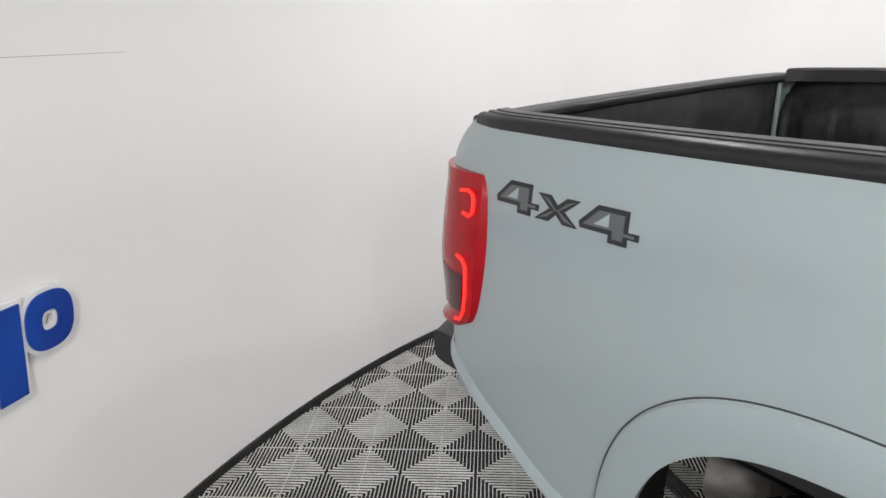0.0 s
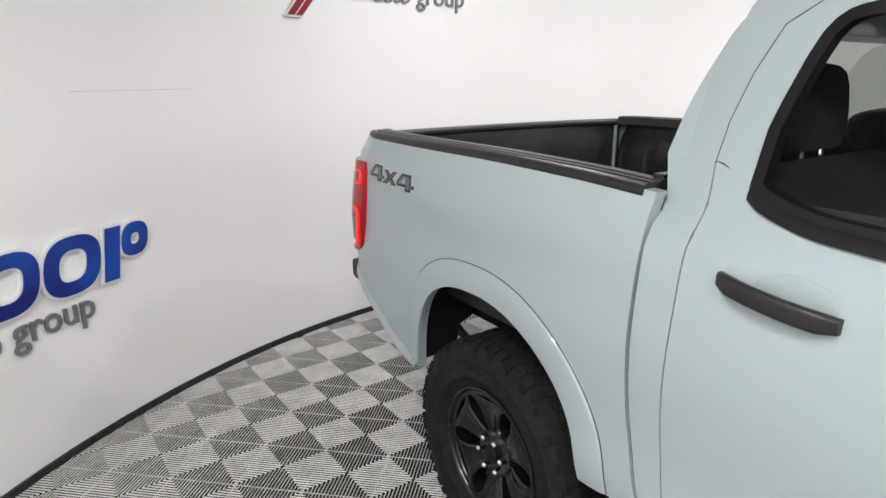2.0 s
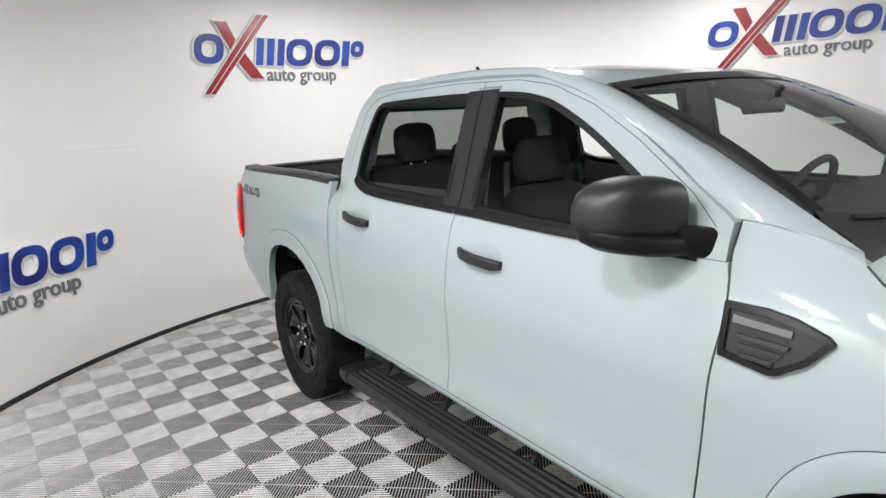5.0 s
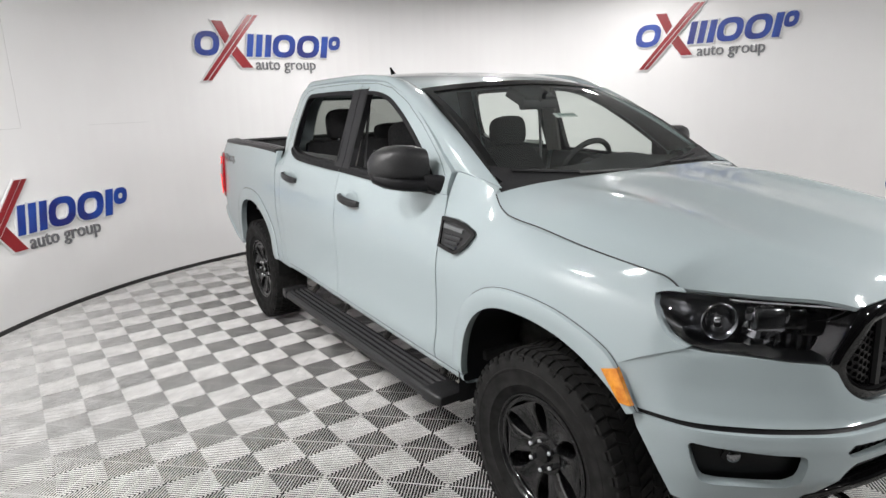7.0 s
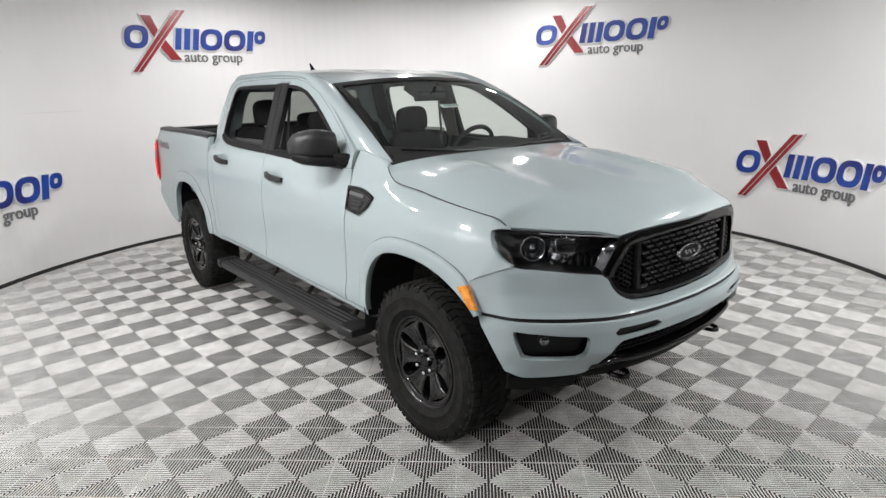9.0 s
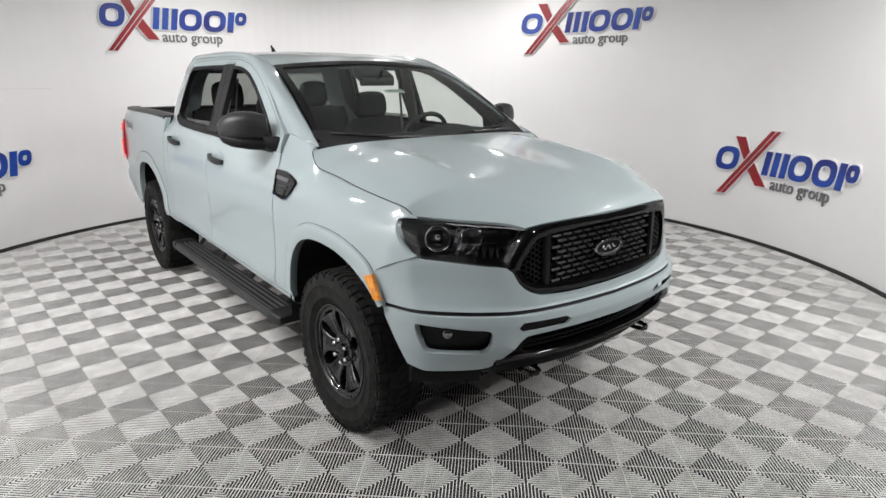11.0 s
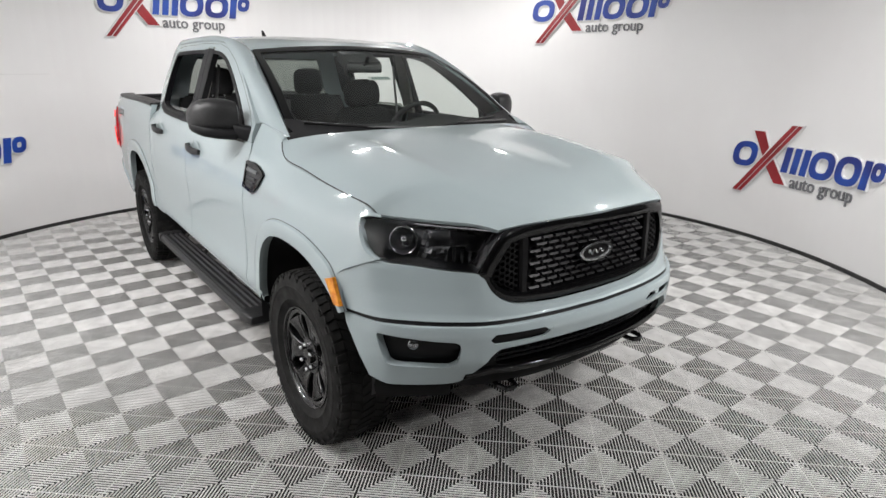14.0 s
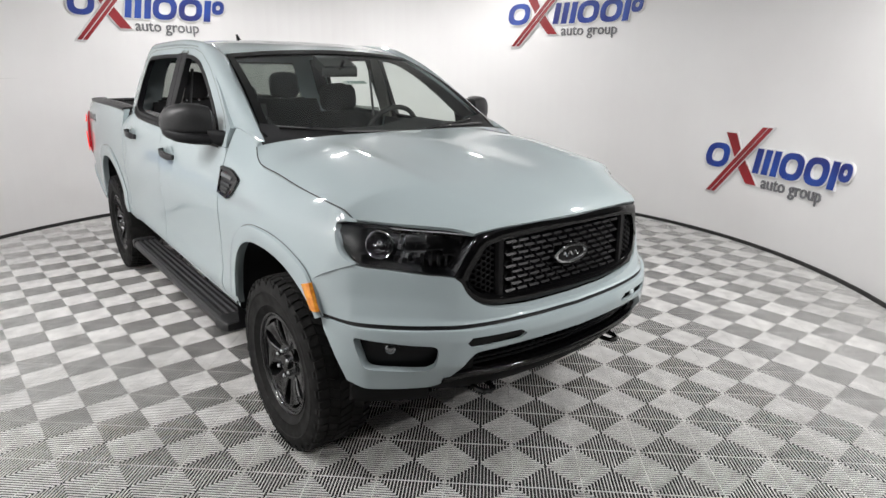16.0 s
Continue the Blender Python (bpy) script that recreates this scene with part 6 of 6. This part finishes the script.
def build_badges(side):
    # fender vent: framed panel with bars
    vent = empty("fender_vent")
    vent.parent = truck
    out = [(0.994, 1.180), (1.10, 1.180), (1.165, 1.170), (1.235, 1.148), (1.25, 1.136), (1.205, 1.080), (1.145, 1.040), (1.125, 1.034), (0.998, 1.050)]
    out = [(0.994 + 0.93 * (x - 0.994), 1.112 + 0.93 * (z - 1.112)) for x, z in out]
    bm = bmesh.new()
    side_plate(bm, out, side, -0.004, 0.007)
    finish(bm, "vent_panel", BLACKPL, vent, "black vent panel")
    inn = grown(out, -0.014)
    rows = []
    for (x, z), (a, b) in zip(out + out[:1], inn + inn[:1]):
        rows.append([on_side(x, z, side, 0.004), on_side(x, z, side, 0.013), on_side(a, b, side, 0.013), on_side(a, b, side, 0.004)])
    bm = bmesh.new()
    grid_faces(bm, np.array(rows))
    finish(bm, "vent_frame", GLOSSBLK, vent, "gloss black vent frame")
    bm = bmesh.new()
    side_plate(bm, [(1.02, 1.150), (1.15, 1.142), (1.15, 1.128), (1.02, 1.134)], side, 0.006, 0.011)
    finish(bm, "name_bar", DECAL2, vent, "grey name bar")
    for k in range(3):
        bm = bmesh.new()
        z = 1.112 - 0.02 * k
        side_plate(bm, [(1.035 + 0.006 * k, z), (1.15 - 0.014 * k, z - 0.002), (1.145 - 0.014 * k, z - 0.012), (1.04 + 0.006 * k, z - 0.010)], side, 0.006, 0.012)
        finish(bm, "vent_bar", DECAL, vent)
    # 4X4 decal
    decal = empty("side_decal")
    decal.parent = truck
    H = 0.054
    four = [(0.0, 0.36), (0.30, 1.0), (0.80, 1.0), (0.80, 0.36), (0.97, 0.36), (0.97, 0.14), (0.80, 0.14), (0.80, -0.12), (0.50, -0.12), (0.50, 0.14), (0.02, 0.14)]
    hole = [(0.26, 0.38), (0.50, 0.80), (0.50, 0.38)]
    ex = [(0.0, 0.92), (0.30, 0.92), (0.46, 0.62), (0.66, 0.92), (0.95, 0.92), (0.63, 0.44), (0.92, 0.0), (0.60, 0.0), (0.44, 0.28), (0.28, 0.0), (-0.05, 0.0), (0.28, 0.46)]
    def glyph(pts, x0, wide, z0):
        if side < 0:
            return [(x0 + p * wide, z0 + q * H) for p, q in pts]
        return [(-2.0 - 0.42 + 0.0 - (x0 + 2.0 + 0.0) - p * wide, z0 + q * H) for p, q in pts]
    for pts, h, x0, wide, z0 in ((four, hole, -2.386, 0.124, 1.199), (ex, None, -2.270, 0.110, 1.193), (four, hole, -2.166, 0.130, 1.191)):
        bm = bmesh.new()
        g = glyph(pts, x0, wide, z0)
        side_plate(bm, g, side, 0.0, 0.0012)
        ch = finish(bm, "decal_figure", DECAL, decal, "dark grey decal figure")
        bm = bmesh.new()
        side_plate(bm, grown(g, -0.0085), side, 0.0008, 0.0018)
        finish(bm, "decal_fill", DECAL2, ch)
        if h:
            bm = bmesh.new()
            side_plate(bm, glyph(h, x0, wide, z0), side, 0.0012, 0.0024)
            finish(bm, "decal_counter", PAINT, ch)
    # tail lamp wrapped round the corner
    lamp_ob = empty("tail_lamp")
    lamp_ob.parent = truck
    def tl(t, v, lift):
        """t from the side (0) round to the back (1); v up."""
        z = 0.865 + 0.385 * v
        x0 = float(pchip([(0, -2.535), (0.1, -2.475), (0.3, -2.45), (0.9, -2.425), (1, -2.44)])(v))
        a = t * math.pi / 2 * 1.05
        px = x0 - (0.215 - (x0 + 2.44) * -0.3) * math.sin(a) * (0.72 + 0.28 * float(smoothstep(0.0, 0.5, v)))
        wside = float(body_w(x0, z))
        pw = wside - 0.004 - (0.185) * (1 - math.cos(a)) ** 1.3
        nx, nw = -math.sin(a), math.cos(a)
        return np.array((px + lift * nx, side * (pw + lift * nw), z))
    ts, vs = np.linspace(0, 1, 16), np.linspace(0, 1, 24)
    bm = bmesh.new()
    grid_faces(bm, np.array([[tl(t, v, 0.010 + 0.012 * math.sin(math.pi * min(1, max(0, v)))) for t in ts] for v in vs]))
    flange(bm, (0.03, -side * 0.03, 0))
    finish(bm, "red_lens", REDLENS, lamp_ob, "glowing red lens")
    def strip_on(pts, r):
        bm2 = bmesh.new()
        tube(bm2, [tuple(tl(t, v, 0.020 + 0.010 * math.sin(math.pi * v))) for t, v in pts], r, 8)
        finish(bm2, "light_bar", REDGLOW, lamp_ob, "lit red light bar")
    strip_on([(0.15, 0.905), (0.08, 0.915), (0.045, 0.90), (0.03, 0.87), (0.03, 0.80), (0.055, 0.775), (0.11, 0.785)], 0.0040)
    strip_on([(0.13, 0.525), (0.08, 0.51), (0.048, 0.47), (0.040, 0.30), (0.05, 0.17), (0.075, 0.10), (0.13, 0.09)], 0.0040)
    bm = bmesh.new()
    grid_faces(bm, np.array([[tl(t, v, 0.0235) for t in np.linspace(0.095, 0.8, 6)] for v in np.linspace(0.15, 0.40, 6)]))
    finish(bm, "reverse_lens", REDDARK, lamp_ob, "dark red reverse lamp lens")


for side in (-1, 1):
    build_badges(side)


# ---- truck: inside ----
def build_inside():
    def cushion(name, y, half, stations, parent):
        bm = bmesh.new()
        blob(bm, [((x, y, z), half * k, th, (0, 1, 0), (math.sin(radians(t)), 0, math.cos(radians(t))), 4.5) for x, z, th, t, k in stations])
        return finish(bm, name, CLOTH, parent)
    for y in (-0.37, 0.37):
        seat = empty("front_seat")
        seat.parent = truck
        cushion("seat_cushion", y, 0.26, [(0.56, 0.86, 0.03, 0, 0.8), (0.54, 0.86, 0.07, 0, 0.95), (0.24, 0.84, 0.08, 0, 1), (0.05, 0.83, 0.08, 0, 0.95)], seat)
        bm = bmesh.new()
        blob(bm, [((0.10 - 0.42 * t * 0.45, y, 0.84 + 0.49 * t), 0.26 * k, th, (0, 1, 0), (0.93, 0, 0.36), 4) for t, k, th in ((0, 0.9, 0.06), (0.08, 1, 0.09), (0.5, 1, 0.085), (0.8, 0.92, 0.07), (0.95, 0.75, 0.055), (1.0, 0.6, 0.03))])
        finish(bm, "backrest", CLOTH, seat)
        bm = bmesh.new()
        blob(bm, [((-0.072 - 0.02 * t, y, 1.345 + 0.175 * t), 0.140 * k, 0.056 * k, (0, 1, 0), (0.95, 0, 0.3), 2.8) for t, k in ((0, 0.72), (0.08, 0.88), (0.2, 0.97), (0.5, 1.0), (0.75, 0.96), (0.9, 0.86), (0.98, 0.68), (1.02, 0.4))])
        finish(bm, "headrest", CLOTH, seat)
        for d in (-0.05, 0.05):
            bm = bmesh.new()
            tube(bm, [(-0.072, y + d, 1.29), (-0.076, y + d, 1.37)], 0.006, 8)
            finish(bm, "headrest_post", CHROME, seat)
    bench = empty("rear_seat")
    bench.parent = truck
    cushion("seat_cushion", 0, 0.68, [(-0.46, 0.90, 0.04, 0, 0.95), (-0.49, 0.90, 0.08, 0, 1), (-0.90, 0.88, 0.08, 0, 1)], bench)
    bm = bmesh.new()
    blob(bm, [((-0.915 - 0.09 * t, 0, 0.88 + 0.50 * t), 0.68 * k, th, (0, 1, 0), (0.96, 0, 0.25), 5) for t, k, th in ((0, 0.98, 0.06), (0.1, 1, 0.075), (0.8, 1, 0.07), (1.0, 0.97, 0.03))])
    finish(bm, "backrest", CLOTH, bench)
    for y, h in ((-0.375, 0.195), (0.0, 0.11), (0.375, 0.195)):
        bm = bmesh.new()
        blob(bm, [((-1.005 - 0.02 * t, y, (1.398 if h > 0.15 else 1.372) + h * t), 0.125 * k, 0.05 * k, (0, 1, 0), (0.96, 0, 0.25), 2.8) for t, k in ((0, 0.76), (0.08, 0.9), (0.2, 0.98), (0.5, 1.0), (0.75, 0.97), (0.9, 0.88), (0.98, 0.7), (1.02, 0.42))])
        finish(bm, "headrest", CLOTH, bench)
        for d in (-0.045, 0.045):
            bm = bmesh.new()
            tube(bm, [(-0.995, y + d, 1.32), (-1.005, y + d, 1.42)], 0.007, 8)
            finish(bm, "headrest_post", CHROME, bench)
    bm = bmesh.new()
    rows = [[(-0.905 + 0.03 * (1 - t), 0.10 + 0.02 * t + d, 1.34 - 0.36 * t) for d in (0, 0.045)] for t in np.linspace(0, 1, 6)]
    grid_faces(bm, np.array(rows) + np.array((0.02, 0, 0.02)))
    finish(bm, "seat_belt", BELT, bench, "grey seat belt")
    # dash, wheel, mirror, door cards, pillar trims, floor
    dash = empty("dashboard")
    dash.parent = truck
    bm = bmesh.new()
    prof = [(1.16, 1.276), (1.05, 1.300), (0.92, 1.312), (0.84, 1.300), (0.80, 1.262), (0.79, 1.17), (0.83, 1.05), (0.87, 0.92), (0.90, 0.80)]
    rows = []
    for y in np.linspace(-0.74, 0.74, 31):
        hump = 0.035 * math.exp(-((y - 0.37) / 0.17) ** 2)
        rows.append([(x - 0.04 * math.exp(-((y - 0.37) / 0.2) ** 2) * (x < 0.95), y, z + hump * (0.8 < x < 0.96) * (z > 1.2)) for x, z in prof])
    grid_faces(bm, np.array(rows))
    finish(bm, "dash_top", DASHPL, dash)
    bm = bmesh.new()
    box(bm, 0.77, 0.80, -0.16, 0.16, 1.00, 1.17, 0.01)
    finish(bm, "centre_screen", GLOSSBLK, dash)
    wheel = empty("steering_wheel")
    wheel.parent = truck
    m = Matrix.Translation((0.60, 0.37, 1.235)) @ Matrix.Rotation(radians(-64), 4, "Y")
    bm = bmesh.new()
    ring = []
    for k in range(37):
        a = 2 * math.pi * k / 36
        ring.append(m @ Vector((0.182 * math.cos(a), 0.182 * math.sin(a), 0)))
    tube(bm, ring, 0.0155, 10, False)
    finish(bm, "wheel_rim", DASHPL, wheel)
    bm = bmesh.new()
    for a in (math.pi / 2, -math.pi / 2, math.pi):
        tube(bm, [m @ Vector((0.03 * math.cos(a), 0.03 * math.sin(a), -0.02)), m @ Vector((0.178 * math.cos(a), 0.178 * math.sin(a), 0))], [0.03, 0.014], 8)
    bmesh.ops.create_uvsphere(bm, u_segments=18, v_segments=10, radius=0.075, matrix=m @ Matrix.Diagonal((1, 1, 0.4, 1)))
    finish(bm, "wheel_spokes", DASHPL, wheel)
    bm = bmesh.new()
    blob(bm, [((0.62, y, 1.608), 0.018, 0.029, (1, 0, 0), (0, 0, 1), 3) for y in (-0.115, -0.105, 0.105, 0.115)])
    tube(bm, [(0.63, 0, 1.62), (0.68, 0, 1.665)], 0.01, 8)
    finish(bm, "rear_view_mirror", BLACKPL, truck, "black rear-view mirror")
    for side in (-1, 1):
        for x0, x1 in ((-0.85, -0.14), (-0.07, 0.88)):
            bm = bmesh.new()
            P = np.array([[(x, side * (0.745 - 0.03 * math.sin((z - 0.6) / 0.68 * math.pi) + 0.015 * smoothstep(1.15, 1.28, z)), z) for z in np.linspace(0.58, float(BELT_Z(x)) + 0.008, 10)] for x in np.linspace(x0, x1, 12)])
            grid_faces(bm, P)
            flange(bm, (0, side * 0.03, 0))
            finish(bm, "door_card", DASHPL, truck)
        bm = bmesh.new()
        P = np.array([[(x + 0.03 * t, side * (0.765 - 0.115 * t), 1.28 + 0.44 * t) for x in (-0.13, -0.11, -0.05, -0.01)] for t in np.linspace(0, 1, 5)])
        grid_faces(bm, P)
        flange(bm, (0, side * 0.02, 0))
        finish(bm, "pillar_trim", HEADLINER, truck)
        bm = bmesh.new()
        P = np.array([[(x + 0.06 * t * (x < -1), side * (0.772 - 0.125 * t - 0.03 * (x < -1)), 1.30 + 0.40 * t) for x in (-1.075, -0.99, -0.93, -0.905 + 0.04 * t)] for t in np.linspace(0, 1, 7)])
        grid_faces(bm, P)
        finish(bm, "rear_pillar_trim", DASHPL, truck)
        rows = []
        for t in np.linspace(0, 1, 14):
            x = 0.84 - 0.66 * t
            z = float(FRONT_TOP(x)) + 0.004
            v = 0.16 + 0.80 * t
            lo, hi = np.array((1.205, 0.712, 1.292)), np.array((0.43, 0.592, 1.695))
            g = lo + (hi - lo) * v + np.array((0.0, -0.045, -0.005 + 0.035 * math.sin(math.pi * v)))
            f = np.array((x, float(green_w(x, z)) - 0.024, z))
            rows.append([f, (f + g) / 2 + np.array((-0.02, -0.03, -0.012)), g])
        surface("front_pillar_trim", np.array(rows) * np.array((1, side, 1)), DASHPL, truck)
        bm = bmesh.new()
        tube(bm, [(-0.07, side * 0.63, 1.62), (-0.09, side * 0.665, 1.35), (-0.11, side * 0.69, 1.0)], 0.009, 8)
        finish(bm, "seat_belt", BELT, truck)
    bm = bmesh.new()
    box(bm, -1.05, 1.15, -0.76, 0.76, 0.555, 0.60, 0.01)
    box(bm, -0.10, 0.75, -0.12, 0.12, 0.60, 0.92, 0.03)
    finish(bm, "cab_floor", DASHPL, truck)
    bm = bmesh.new()
    P = np.array([[(-1.07 - 0.03 * smoothstep(1.2, 1.4, z), y, z) for z in np.linspace(0.6, 1.392, 8)] for y in np.linspace(-0.76, 0.76, 9)])
    grid_faces(bm, P)
    finish(bm, "cab_back_trim", DASHPL, truck)


build_inside()

# ---- the floor: ribbed snap-together tiles on a dark slab ----
bm = bmesh.new()
bm.faces.new([bm.verts.new((x, y, -0.0128)) for x, y in ((HX0 - 0.2, HY0 - 0.2), (HX1 + 0.2, HY0 - 0.2), (HX1 + 0.2, HY1 + 0.2), (HX0 - 0.2, HY1 + 0.2))])
bmesh.ops.recalc_face_normals(bm, faces=bm.faces)
if bm.faces[:][0].normal.z < 0:
    bmesh.ops.reverse_faces(bm, faces=bm.faces[:])
floor = tagged(mesh_object("floor", bm, SUBFLOOR), "floor of grey ribbed interlocking plastic tiles", "floor", kind="structure")

PITCH, TURN, OFF_U, OFF_V, RIBS = 0.281, 47.5, 0.333, 0.045, 20
TU = Vector((math.cos(radians(TURN)), math.sin(radians(TURN)), 0)) * PITCH
TV = Vector((-math.sin(radians(TURN)), math.cos(radians(TURN)), 0)) * PITCH


def tile_data():
    """Verts and faces of one tile about its middle: thin flat bars square to each edge that end on the diagonals, in a thin frame, open to the slab."""
    verts, faces, mats = [], [], []
    h, w, top = PITCH / 2, PITCH / RIBS * 0.115, 0.0
    def quad(a, b, c, d):
        n = len(verts)
        verts.extend((a, b, c, d))
        faces.append((n, n + 1, n + 2, n + 3))
        mats.append(0)
    for side in range(4):
        r = Matrix.Rotation(math.pi / 2 * side, 3, "Z")
        def at(x, y, z):
            return tuple(r @ Vector((x, y, z)))
        for k in range(RIBS):
            p = -h + (k + 0.5) * PITCH / RIBS
            y0 = -h + 0.0016
            bars = ((0, -0.0056), (-w, -0.0055), (-w, -0.0010), (-0.55 * w, top), (0.55 * w, top), (w, -0.0010), (w, -0.0055), (0, -0.0056))
            for (a, za), (b, zb) in zip(bars, bars[1:]):
                quad(at(p + a, y0, za), at(p + b, y0, zb), at(p + b, -abs(p + b), zb), at(p + a, -abs(p + a), za))
        e0, e1, g = -h + 0.0005, -h + 0.0018, h - 0.0005
        rim, deep = top - 0.0042, -0.0066
        quad(at(-g, e0, rim), at(g, e0, rim), at(g, e1, rim), at(-g, e1, rim))
        quad(at(-g, e0, deep), at(g, e0, deep), at(g, e0, rim), at(-g, e0, rim))
        quad(at(-g, e1, rim), at(g, e1, rim), at(g, e1, deep), at(-g, e1, deep))
    return verts, faces, mats


def tile_spots():
    near, far = [], []
    c = Vector((*WALL_C, 0))
    out = Vector((math.cos(radians(-20)), math.sin(radians(-20)), 0))
    side = Vector((-out.y, out.x, 0))
    for i in range(-40, 41):
        for j in range(-40, 41):
            p = (i + OFF_U + 0.5) * TU + (j + OFF_V + 0.5) * TV
            d = p - c
            if d.length > WALL_R + 0.16 and not (d.dot(out) > 0 and d.length < 6.4 and abs(d.dot(side)) < 0.9 * d.dot(out)):
                continue
            (near if (p - Vector((2.2, -1.6, 0))).length < 2.55 else far).append(p)
    near.sort(key=lambda p: (p - Vector((2.2, -1.6, 0))).length)
    return near[:300], near[300:] + far


def lay_tiles():
    verts, faces, mats = tile_data()
    near, far = tile_spots()
    first = None
    turn = Matrix.Rotation(radians(TURN), 4, "Z")
    for p in near:
        if first is None:
            first = data_object("tile", verts, faces, [TILE], floor)
            first.data.polygons.foreach_set("material_index", mats)
            ob = first
        else:
            ob = new("tile", first.data)
            ob.parent = floor
        ob.matrix_world = Matrix.Translation(p) @ turn
    v = np.array([turn @ Vector(q) for q in verts], dtype=np.float64)
    f = np.array(faces, dtype=np.int64)
    allv = np.concatenate([v + np.array(p) for p in far])
    allf = np.concatenate([f + k * len(v) for k in range(len(far))])
    me = bpy.data.meshes.new("tile_field")
    me.vertices.add(len(allv))
    me.vertices.foreach_set("co", allv.ravel())
    me.loops.add(allf.size)
    me.loops.foreach_set("vertex_index", allf.ravel().astype(np.int32))
    me.polygons.add(len(allf))
    me.polygons.foreach_set("loop_start", np.arange(0, allf.size, 4, dtype=np.int32))
    me.polygons.foreach_set("material_index", np.tile(np.array(mats, dtype=np.int32), len(far)))
    me.materials.append(TILE)
    me.update(calc_edges=True)
    ob = new("tile_field", me)
    ob.parent = floor
    tagged(ob, kind="stuff")


lay_tiles()
